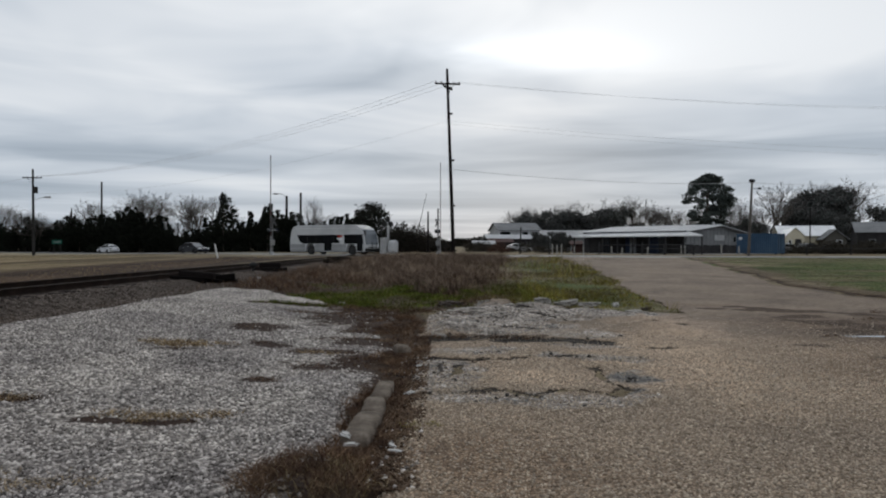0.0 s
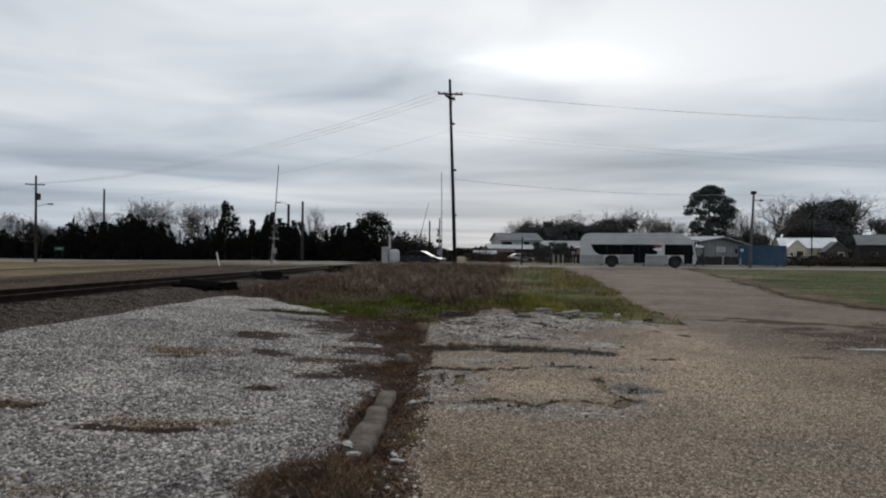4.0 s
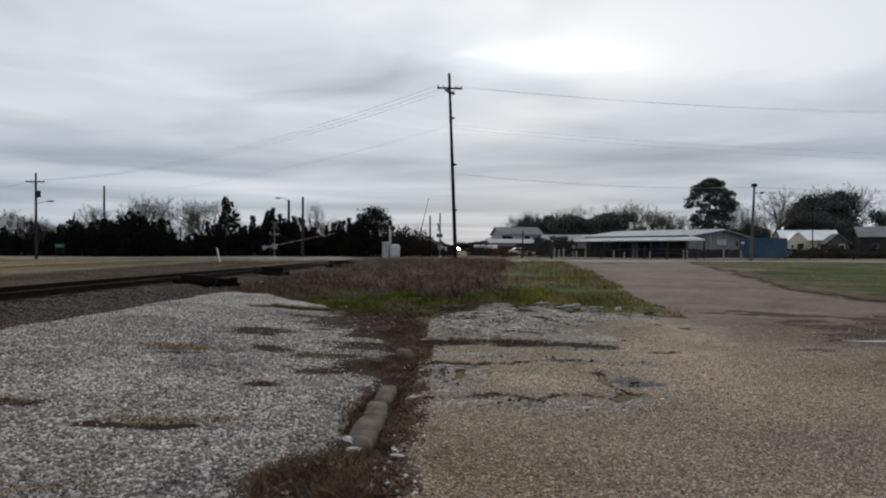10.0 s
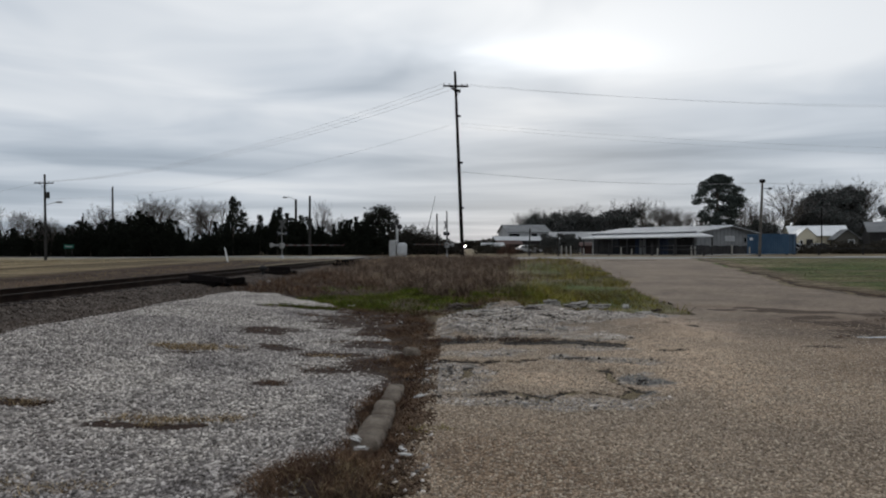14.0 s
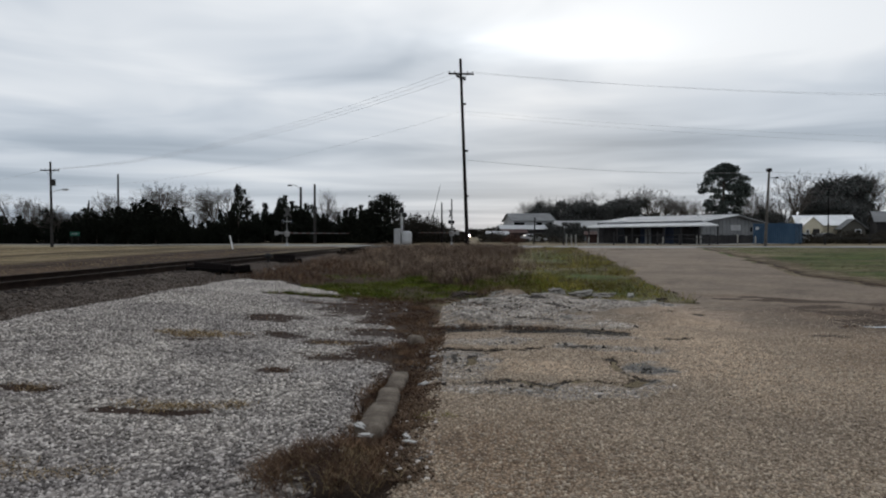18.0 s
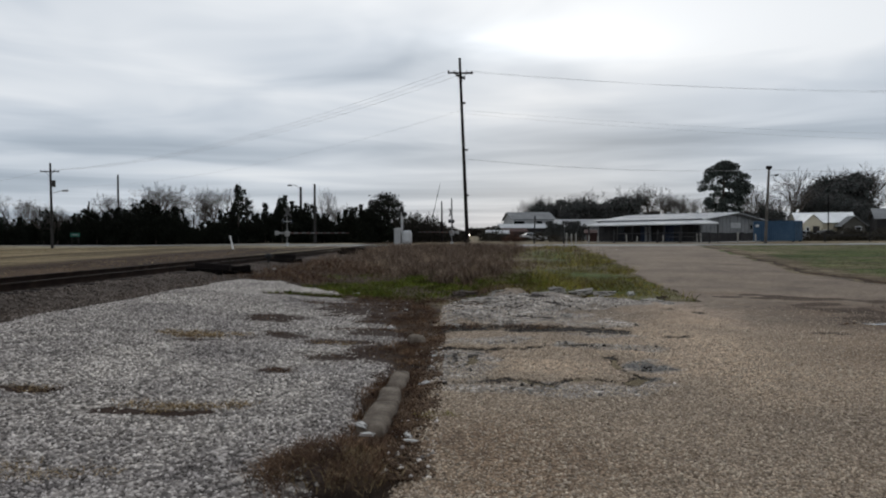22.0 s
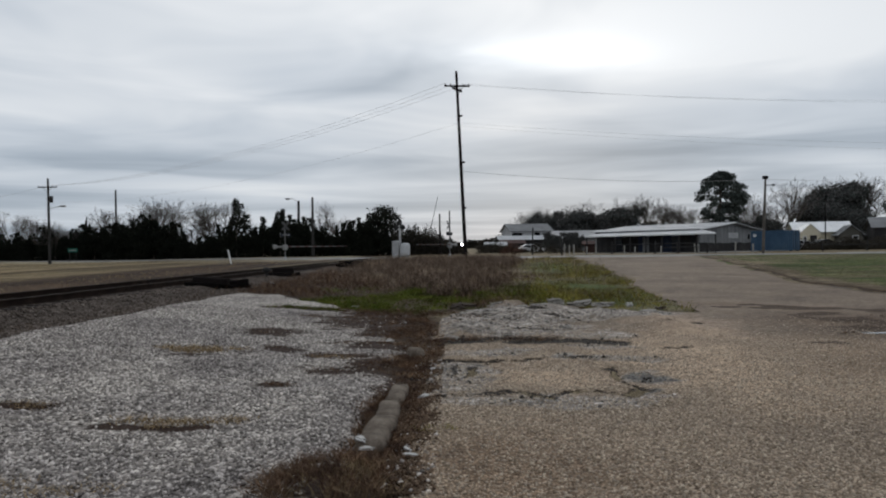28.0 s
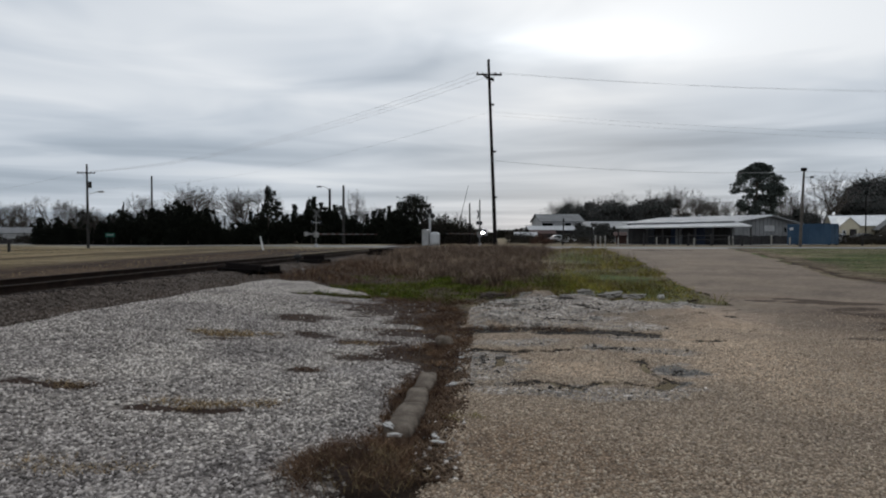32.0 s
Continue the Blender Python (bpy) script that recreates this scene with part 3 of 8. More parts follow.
def vnoise(x, y, scale, seed=0):
    """Smooth value noise from 0 to 1."""
    x, y = np.asarray(x, float) * scale + seed * 17.3, np.asarray(y, float) * scale + seed * 9.7
    i, j = np.floor(x).astype(int), np.floor(y).astype(int)
    u, v = x - i, y - j
    u, v = u * u * (3 - 2 * u), v * v * (3 - 2 * v)
    a, b = LATTICE[i % 256, j % 256], LATTICE[(i + 1) % 256, j % 256]
    c, d = LATTICE[i % 256, (j + 1) % 256], LATTICE[(i + 1) % 256, (j + 1) % 256]
    return (a * (1 - u) + b * u) * (1 - v) + (c * (1 - u) + d * u) * v


def step(v, a, b):
    q = np.clip((np.asarray(v, float) - a) / (b - a), 0, 1)
    return q * q * (3 - 2 * q)


TRACK_X, TRACK_LEAN = -10.05, 0.0382          # centre of the track: x = TRACK_X + TRACK_LEAN * y


def track_x(y):
    return TRACK_X + TRACK_LEAN * np.asarray(y, float)


def height(x, y):
    """The ground: level by the camera, rising to the street and to the railway."""
    x, y = np.asarray(x, float), np.asarray(y, float)
    rise = step(y, 10, 52)
    west = step(-x, 1.5, 7.5)
    plateau = 0.60 - 0.30 * step(-x, 22, 60)
    return plateau * rise + 0.36 * west * (1 - rise)


# near lane of the street, as it crosses the railway
LANE = np.array([(-260, 270), (-120, 158), (-60, 110), (-34, 91), (-18, 79.2), (-11, 74.4), (-5.5, 71.4), (1.4, 69.0), (9.6, 66.6), (13.5, 65.4), (32.4, 60.3), (60, 54), (150, 36), (300, 8)], float)


def lane(x):
    """Place and heading on the near lane at a given x (piecewise, smoothed)."""
    ys = np.mean([np.interp(x + d, LANE[:, 0], LANE[:, 1]) for d in (-5, -2.5, 0, 2.5, 5)])
    y2 = np.mean([np.interp(x + 1 + d, LANE[:, 0], LANE[:, 1]) for d in (-5, -2.5, 0, 2.5, 5)])
    return float(ys), math.degrees(math.atan2(y2 - ys, 1.0))


def spread(lo, hi, fine, coarse, centre=0.0):
    """Grid lines that lie closer near the centre."""
    out, v = [centre], centre
    while v < hi:
        v += fine + coarse * abs(v - centre)
        out.append(min(v, hi))
    v = centre
    while v > lo:
        v -= fine + coarse * abs(v - centre)
        out.insert(0, max(v, lo))
    return np.array(out)


def sheet(name, xs, ys, lift, material, keep=None, attrs=None, kind="structure", label="", category="ground", smooth=True):
    """A sheet that follows the ground, lifted by lift(x, y); faces stay where keep(x, y) is positive at their middle."""
    gx, gy = np.meshgrid(xs, ys)
    gz = height(gx, gy) + lift(gx, gy)
    idx = np.arange(gx.size).reshape(gx.shape)
    quads = np.stack([idx[:-1, :-1], idx[:-1, 1:], idx[1:, 1:], idx[1:, :-1]], -1).reshape(-1, 4)
    vs = np.stack([gx.ravel(), gy.ravel(), gz.ravel()], 1)
    if keep is not None:
        mid = vs[quads].mean(1)
        quads = quads[keep(mid[:, 0], mid[:, 1]) > 0]
        used = np.unique(quads)
        back = np.zeros(len(vs), int)
        back[used] = np.arange(len(used))
        vs, quads = vs[used], back[quads]
    got = {k: fn(vs[:, 0], vs[:, 1]) for k, fn in (attrs or {}).items()}
    ob = raw_mesh(name, vs, quads, material, got, smooth)
    return tagged(ob, label, category, kind=kind)


def blobs(rows, x, y):
    """Soft patches: each row is x, y, half width, half depth, strength."""
    out = np.zeros_like(np.asarray(x, float))
    x, y = (x + (vnoise(x, y, 1.1, 50) - 0.5) * 0.55 + (vnoise(x, y, 4.5, 51) - 0.5) * 0.16,
            y + (vnoise(x, y, 0.9, 52) - 0.5) * 0.55 + (vnoise(x, y, 3.7, 53) - 0.5) * 0.22)
    for cx, cy, rx, ry, s in rows:
        out = np.maximum(out, s * np.clip(1.25 - np.sqrt(((x - cx) / rx) ** 2 + ((y - cy) / ry) ** 2), 0, 1))
    return out


def green_spot(x, y):
    """The fresh green patch past the end of the gravel."""
    rag = (vnoise(x, y, 0.9, 66) - 0.5) * 0.9
    q = np.sqrt(((x + 1.5) / 2.6) ** 2 + ((y - 20.4) / 3.6) ** 2) + rag
    r = np.sqrt(((x - 1.0) / 2.8) ** 2 + ((y - 22.0) / 3.0) ** 2) + rag
    s = np.sqrt(((x + 3.6) / 1.2) ** 2 + ((y - 16.7) / 0.5) ** 2) + rag
    return np.maximum(1 - step(q, 0.75, 1.1), np.maximum(0.6 * (1 - step(r, 0.7, 1.1)), 0.7 * (1 - step(s, 0.7, 1.1))))


# ---- regions of the lot, in plan ----
def gravel_area(x, y):
    wob = (vnoise(x, y, 0.9, 1) - 0.5) * 1.6 + (vnoise(x, y, 3.1, 2) - 0.5) * 0.5
    far = np.interp(x, [-9, -6.4, -4.6, -3.2, -2.2, -0.9], [21.2, 20.6, 19.6, 18.2, 17.0, 16.6]) + wob * 0.8
    west = track_x(y) + 2.75 + wob * 0.12
    return np.minimum(np.minimum(x - west, -0.62 - x + wob * 0.25), far - y)


def pad_area(x, y):
    wob = (vnoise(x, y, 0.8, 3) - 0.5) * 1.6 + (vnoise(x, y, 3.3, 4) - 0.5) * 0.5
    near = np.interp(x, [-0.3, 1.4, 3.6, 5.3, 6.0], [15.6, 18.0, 16.6, 15.5, 15.3]) + wob * 0.7
    left = np.interp(y, [15.3, 16.5, 22.7, 32, 45, 58], [5.3, 5.7, 6.4, 7.4, 8.8, 10.3]) + wob * 0.4
    right = np.interp(y, [-10, 18, 20, 25, 30, 40, 51, 58], [13.6, 13.4, 12.9, 12.7, 13.8, 16.2, 18.8, 21.0]) + wob * 0.35
    ok = np.where((x < left) & (y > near), np.maximum(near - y, x - left), 1.0)
    return np.minimum(np.minimum(ok, x + np.interp(y, [3, 5.2, 6.5, 9, 12, 16], [0.60, 0.60, 0.52, 0.44, 0.40, 0.38]) + wob * 0.12), right - x)


# x, y, half width, half depth, strength: bare soil and dead grass in the gravel, first by the kerb, then out in the open
SOIL_KERB = [(-1.7, 10.0, 0.55, 0.35, 0.9), (-1.5, 8.85, 0.5, 0.2, 0.75), (-1.0, 9.4, 0.5, 0.8, 0.95), (-0.82, 7.1, 0.2, 0.7, 0.9), (-0.9, 4.6, 0.5, 0.7, 1.0), (-1.15, 12.7, 0.7, 0.5, 0.95),
             (-1.5, 11.4, 0.8, 0.16, 0.7), (-0.8, 14.5, 0.5, 3.0, 0.95), (-1.9, 13.4, 0.7, 0.2, 0.75), (-1.7, 14.6, 1.1, 0.5, 0.95), (-1.3, 16.2, 1.4, 0.8, 1.0), (-2.6, 15.3, 0.9, 0.22, 0.8), (-1.1, 7.9, 0.3, 0.14, 0.6)]
SOIL_OPEN = [(-3.3, 12.4, 0.5, 0.3, 1.0), (-2.6, 10.7, 0.32, 0.28, 0.95), (-2.0, 7.85, 0.2, 0.16, 0.95), (-4.0, 6.36, 0.26, 0.10, 0.95), (-3.76, 6.4, 0.12, 0.07, 1.0), (-2.7, 6.02, 0.5, 0.12, 0.85),
             (-3.9, 9.95, 0.3, 0.16, 0.6), (-3.3, 10.4, 0.4, 0.14, 0.5), (-3.5, 16.7, 0.9, 0.32, 0.9), (-2.4, 13.0, 0.35, 0.14, 0.7), (-2.5, 14.3, 0.5, 0.2, 0.8), (-2.1, 9.0, 0.25, 0.1, 0.5), (-3.2, 13.9, 0.4, 0.14, 0.5)]


def trail(rows, x, y):
    """Ragged lines: each row is its corners, its half width and its strength."""
    x, y = (x + (vnoise(x, y, 2.6, 71) - 0.5) * 0.16 + (vnoise(x, y, 7.5, 72) - 0.5) * 0.07,
            y + (vnoise(x, y, 2.2, 73) - 0.5) * 0.30 + (vnoise(x, y, 6.5, 74) - 0.5) * 0.12)
    out = np.zeros_like(np.asarray(x, float))
    for corners, half, strength in rows:
        for (ax, ay), (bx, by) in zip(corners, corners[1:]):
            dx, dy = bx - ax, by - ay
            q = np.clip(((x - ax) * dx + (y - ay) * dy) / (dx * dx + dy * dy), 0, 1)
            d = np.hypot(x - ax - q * dx, y - ay - q * dy)
            out = np.maximum(out, strength * np.clip(1.3 - d / half, 0, 1))
    return out


# open cracks round the sunken slab, then furrows of soil further out
CRACKS = [([(-0.25, 7.3), (0.35, 7.34)], 0.07, 0.8), ([(0.35, 7.36), (0.72, 7.5), (1.0, 7.22)], 0.11, 1.0), ([(1.0, 7.22), (1.35, 7.45), (1.95, 7.36)], 0.06, 0.85), ([(1.85, 7.34), (2.12, 7.5)], 0.13, 1.0),
          ([(2.03, 8.95), (1.93, 8.1), (2.05, 7.55)], 0.055, 1.0), ([(0.46, 9.35), (0.2, 8.6), (0.02, 8.15)], 0.05, 1.0), ([(0.30, 9.1), (0.12, 8.5)], 0.045, 0.95), ([(0.04, 9.2), (-0.08, 8.5)], 0.05, 0.9),
          ([(-0.22, 9.55), (0.42, 9.6)], 0.13, 1.0), ([(0.42, 9.6), (1.25, 9.68)], 0.12, 0.8), ([(1.62, 9.75), (1.95, 9.8)], 0.10, 0.95), ([(1.95, 9.7), (2.45, 9.35)], 0.05, 0.6)]
FURROWS = [([(-0.2, 11.5), (0.75, 11.75), (1.5, 11.5)], 0.55, 1.0), ([(1.5, 11.5), (2.1, 11.3), (2.7, 11.1)], 0.32, 1.0), ([(0.0, 14.6), (0.5, 14.1), (1.3, 14.3)], 0.20, 0.8), ([(0.2, 15.8), (0.9, 15.2)], 0.25, 0.9),
           ([(1.1, 13.1), (2.4, 12.8)], 0.13, 0.75), ([(1.4, 16.4), (2.1, 16.1)], 0.25, 1.0), ([(2.6, 17.2), (3.7, 16.4), (4.3, 16.0)], 0.22, 1.0), ([(2.0, 14.9), (2.9, 14.6)], 0.14, 0.8), ([(0.4, 17.2), (1.3, 17.6)], 0.22, 0.85),
           ([(3.32, 10.62), (3.58, 10.62)], 0.20, 1.0), ([(4.3, 13.9), (4.5, 13.65), (4.75, 13.55)], 0.24, 1.0), ([(5.0, 14.6), (5.5, 14.9)], 0.10, 0.7)]


def cracks(x, y):
    """The open cracks, broken off and on along their way."""
    return trail(CRACKS, x, y) * (0.55 + 0.45 * step(vnoise(x, y, 2.3, 39) + 0.4 * (vnoise(x, y, 7.0, 41) - 0.5), 0.25, 0.55))


def furrows(x, y):
    return trail(FURROWS, x, y) * (0.6 + 0.4 * step(vnoise(x, y, 1.5, 46), 0.25, 0.55))


BROKEN = [(0.0, 8.4, 0.7, 1.3, 1.1), (1.0, 7.12, 1.5, 0.32, 1.0), (2.3, 9.5, 0.8, 0.35, 1.0), (0.5, 10.3, 1.2, 0.6, 0.8), (2.4, 10.6, 0.9, 0.4, 0.7), (1.2, 13.0, 2.3, 1.3, 0.85), (1.3, 15.4, 2.4, 2.2, 1.0), (2.4, 8.25, 0.42, 0.6, 1.0), (-0.05, 8.3, 0.42, 1.0, 1.0), (0.9, 7.25, 1.1, 0.28, 0.9), (3.6, 15.4, 1.7, 1.4, 0.9), (1.9, 9.7, 0.8, 0.3, 0.95), (0.3, 10.4, 0.7, 0.5, 0.6), (2.5, 12.0, 1.0, 0.7, 0.7)]
DIRT = [(0.1, 5.1, 0.3, 0.8, 0.45), (-0.34, 7.6, 0.10, 2.4, 0.55), (0.9, 10.6, 1.0, 0.45, 0.40), (9.6, 14.4, 1.6, 1.0, 0.65), (8.8, 12.6, 1.2, 0.6, 0.6),
        (8.2, 11.3, 1.2, 0.5, 0.7), (6.9, 11.75, 0.5, 0.18, 0.8), (10.6, 15.8, 1.8, 1.0, 0.6), (4.3, 7.2, 0.5, 0.3, 0.3)]
# mud dragged across the driveway towards the lawn
SMEARS = [([(6.6, 16.8), (7.2, 16.8)], 0.3, 0.9), ([(7.5, 16.8), (8.2, 16.4), (8.9, 16.3)], 0.6, 1.15), ([(8.3, 16.2), (8.0, 14.8), (8.3, 13.6)], 0.6, 1.0), ([(7.7, 14.5), (8.4, 13.5), (9.6, 13.3)], 0.7, 1.3),
          ([(7.3, 12.7), (8.3, 12.6)], 0.35, 1.2), ([(9.5, 15.8), (11.0, 15.4)], 0.7, 1.1), ([(5.8, 10.8), (6.1, 10.8)], 0.2, 1.0), ([(5.8, 9.85), (6.2, 9.8)], 0.3, 0.8), ([(6.9, 12.05), (7.6, 12.1)], 0.12, 1.2)]
# broad thin films of earth on the sealed surface
FILM = [(8.0, 12.5, 3.2, 5.0, 0.8), (6.4, 8.6, 2.4, 2.8, 0.75), (0.4, 5.0, 1.4, 1.6, 0.85), (6.5, 17.6, 2.0, 1.2, 0.5), (3.0, 6.0, 1.4, 0.6, 0.35)]
# old tar lying bare
TAR = [(-0.05, 8.9, 0.3, 0.5, 0.7), (-0.1, 7.7, 0.2, 0.4, 0.6), (2.45, 8.2, 0.5, 0.65, 1.2), (0.85, 7.15, 0.8, 0.14, 0.75), (2.05, 7.45, 0.4, 0.25, 0.8), (0.2, 9.0, 0.4, 0.3, 0.5), (0.8, 12.9, 1.2, 0.35, 0.6), (2.6, 13.6, 1.0, 0.5, 0.45), (1.0, 15.0, 1.2, 0.4, 0.6), (3.2, 16.3, 1.2, 0.4, 0.65), (1.4, 9.75, 1.1, 0.16, 0.5)]
WET = [(7.5, 11.9, 0.8, 0.3, 0.8), (13, 46, 3, 6, 0.35)]


def drive_soil(x, y):
    return np.maximum(cracks(x, y), np.maximum(furrows(x, y), blobs([(12.5, 22, 0.9, 6, 0.5)], x, y)))


def heaved(x, y):
    """Where the old pad has broken up into uneven stone."""
    return step(y, 11.9, 12.9) * step(18.8 - y, 0, 1.0) * step(5.6 - x, 0, 1.6) * step(x, -0.4, 0.3)


def drive_lift(x, y):
    """How far the driveway's surface lies above the ground."""
    rough = 0.05 + 0.25 * (vnoise(x, y * 1.2, 0.95, 75) - 0.45) + 0.09 * (vnoise(x, y, 2.6, 76) - 0.5) + 0.03 * (vnoise(x, y, 8.0, 77) - 0.5)
    sunk = blobs([(1.1, 8.4, 1.0, 0.9, 1.0)], x, y)
    return (-0.03 + 0.06 * step(pad_area(x, y), -0.05, 0.4) + (vnoise(x, y, 0.7, 9) - 0.5) * 0.03 + (vnoise(x, y, 5.0, 10) - 0.5) * 0.012
            + heaved(x, y) * np.maximum(rough, -0.005 + 0.02 * vnoise(x, y, 6.0, 83)) - 0.03 * step(cracks(x, y), 0.3, 0.8) - 0.02 * step(furrows(x, y), 0.3, 0.8) - 0.012 * step(sunk, 0.2, 0.5))


def gravel_soil(x, y):
    """How far soil and dead grass have taken over the gravel."""
    strip = step(x, -2.4, -1.1) * step(y, 9.2, 10.6) * (0.42 + 0.58 * step(vnoise(x * 0.7, y * 1.5, 0.9, 30), 0.25, 0.5))
    far = step(x, -3.6, -1.6) * step(y, 12.4, 14.0) * (0.36 + 0.64 * step(vnoise(x * 0.6, y * 1.3, 0.9, 34), 0.28, 0.55))
    dust = step(x, -3.2, -1.4) * step(y, 6.5, 9.5) * (0.10 + 0.44 * vnoise(x * 0.8, y * 1.8, 1.3, 42))
    patches = np.maximum(blobs([(a, b, c * 1.25, d * 1.3, e) for a, b, c, d, e in SOIL_KERB], x, y), blobs([(a, b, c * 1.4, d * 1.6, e * 1.25) for a, b, c, d, e in SOIL_OPEN], x, y))
    return np.maximum(np.maximum(dust, patches), np.maximum(np.maximum(strip, far), 0.95 * step(x, -1.0, -0.6)))


def mown(x, y):
    """The near side of the street, left of the railway: pale, mown and dry."""
    off = np.interp(x, LANE[:, 0], LANE[:, 1]) - y
    return step(-x, 11, 14) * step(24 - off, 0, 16) * step(y, 20, 30)


sheet("ground", spread(-2600, 2600, 0.45, 0.045), spread(-60, 4000, 0.45, 0.035, 14.0),
      lambda x, y: (vnoise(x, y, 0.6, 6) - 0.5) * 0.02, GROUND,
      attrs={"green": lambda x, y: np.maximum((0.2 + 0.8 * vnoise(x * 0.5, y * 1.8, 0.3, 40)) * step(x, 13.4, 15.5) * step(70 - y, 0, 8), np.maximum(blobs([(-1.4, 20.5, 2.6, 2.6, 0.7), (4.0, 22, 3.2, 8, 0.9), (6, 38, 3.5, 16, 0.7)], x, y), 0.25 * step(-x, 20, 40))),
             "mown": mown,
             "soil": lambda x, y: np.maximum(blobs([(-0.7, 9, 0.9, 12, 1.0), (-0.9, 4.5, 0.9, 1.2, 1.0)], x, y), np.maximum(0.9 * step(x, -9, -7) * step(3.5 - x, 0, 3) * step(y, 15.5, 17.5) * step(62 - y, 0, 8), 0.95 * step(3.9 - np.abs(x - track_x(y)), 0, 0.5) * step(26 - y, 0, 3) + 0.85 * step(track_x(y) - x, 2.5, 3.2) * step(9.5 + 0.06 * y - track_x(y) + x, 0, 3) * step(y, 2, 10) + 0.5 * step(x, 11.5, 13) * step(15.2 - x, 0, 1.0) * step(34 - y, 0, 6)))},
      label="dry brown winter grass and bare soil out to the horizon")
sheet("gravel_lot", np.concatenate([np.arange(-9.4, -4.8, 0.1), np.arange(-4.8, 0.2, 0.055)]), np.concatenate([np.arange(-6, 3, 0.3), np.arange(3, 18, 0.055), np.arange(18, 23, 0.1)]),
      lambda x, y: -0.03 + 0.07 * step(gravel_area(x, y), -0.05, 0.5) + (vnoise(x, y, 1.1, 7) - 0.5) * 0.05 + (vnoise(x, y, 6.0, 8) - 0.5) * 0.02, GRAVEL, gravel_area,
      {"soil": gravel_soil},
      label="pale grey limestone gravel lot with dead grass patches", category="gravel")
sheet("driveway", np.concatenate([np.arange(-0.9, 5, 0.05), np.arange(5, 26, 0.12)]), np.concatenate([np.arange(-6, 3, 0.3), np.arange(3, 18, 0.05), np.arange(18, 58, 0.12)]),
      drive_lift, DRIVE, pad_area,
      {"soil": drive_soil, "broken": lambda x, y: blobs(BROKEN, x, y), "wet": lambda x, y: blobs(WET, x, y), "dirt": lambda x, y: np.maximum(blobs(DIRT, x, y), trail(SMEARS, x, y) * (0.3 + 0.85 * step(vnoise(x, y * 1.4, 1.3, 85), 0.35, 0.65))), "film": lambda x, y: blobs(FILM, x, y), "pale": lambda x, y: blobs([(3.2, 9.5, 1.2, 3.5, 0.8), (4.4, 13.5, 1.3, 2.5, 1.0), (1.2, 8.4, 0.9, 0.7, 0.9), (-0.05, 8.2, 0.4, 0.7, 0.8), (2.2, 9.2, 0.5, 0.2, 1.0)], x, y), "old": lambda x, y: step(y + 0.5 * x, 7, 21), "tar": lambda x, y: blobs(TAR, x, y)},
      label="worn tan chip-seal driveway with cracks and broken patches", category="driveway")


def lawn_rim(x, y):
    """Metres in from the driveway's edge on the lawn's side."""
    return np.where(x > 11.5, -pad_area(x, y), -1.0)


sheet("lawn", np.concatenate([np.arange(12, 24, 0.12), np.arange(24, 62, 0.8)]), np.arange(13, 59, 0.16),
      lambda x, y: -0.02 + 0.065 * step(lawn_rim(x, y), 0.0, 0.35) * (0.6 + 0.8 * vnoise(x, y, 0.8, 79)) - 0.08 * step(x, 30, 60), GROUND,
      lambda x, y: np.minimum(lawn_rim(x, y), np.interp(x, LANE[:, 0], LANE[:, 1]) - 3.0 - y),
      {"green": lambda x, y: (0.22 + 0.6 * vnoise(x * 0.5, y * 1.8, 0.35, 40)) * step(lawn_rim(x, y), 0.3, 1.8), "mown": lambda x, y: 0 * x,
       "soil": lambda x, y: 0.5 * (1 - step(lawn_rim(x, y), 0.05, 0.35)) + 0.48 * (1 - step(lawn_rim(x, y), 0.8, 3.0))},
      label="patchy green winter lawn with a bare soil edge", category="lawn")


def ribbon(name, offs0, offs1, lift, material, x0, x1, label, category):
    """A strip along the street, between two offsets from the near lane (positive: the far side)."""
    vs, fs = [], []
    xs = np.linspace(x0, x1, 160)
    for i, x in enumerate(xs):
        y, a = lane(x)
        s, c = math.sin(radians(a)), math.cos(radians(a))
        for k in range(5):
            o = offs0 + (offs1 - offs0) * k / 4
            px, py = x - s * o, y + c * o
            vs.append((px, py, float(height(px, py)) + lift))
    for i in range(len(xs) - 1):
        for k in range(4):
            a = i * 5 + k
            fs.append((a, a + 5, a + 6, a + 1))
    return tagged(raw_mesh(name, vs, fs, material, smooth=True), label, category, kind="structure")


ribbon("road", -2.2, 5.6, 0.035, ROAD, -240, 280, "grey asphalt two-lane street crossing the railway", "road")
ribbon("road_shoulder", -5.4, -2.3, 0.022, PALE_CONCRETE, -18, 22, "pale gravelly shoulder beside the street", "road shoulder")
ribbon("parking_apron", 5.7, 9.5, 0.02, PALE_CONCRETE, 36, 70, "pale concrete apron in front of the buildings", "pavement")

# ---- railway ----
dir_t = Vector((TRACK_LEAN, 1, 0)).normalized()
TRACK = Matrix.Translation((TRACK_X, 0, 0)) @ Matrix.Rotation(-math.atan(TRACK_LEAN), 4, "Z")


def ballast_z(x, y):
    off = np.abs(x - track_x(y))
    return 0.53 - 0.36 * step(off, 1.35, 2.9)


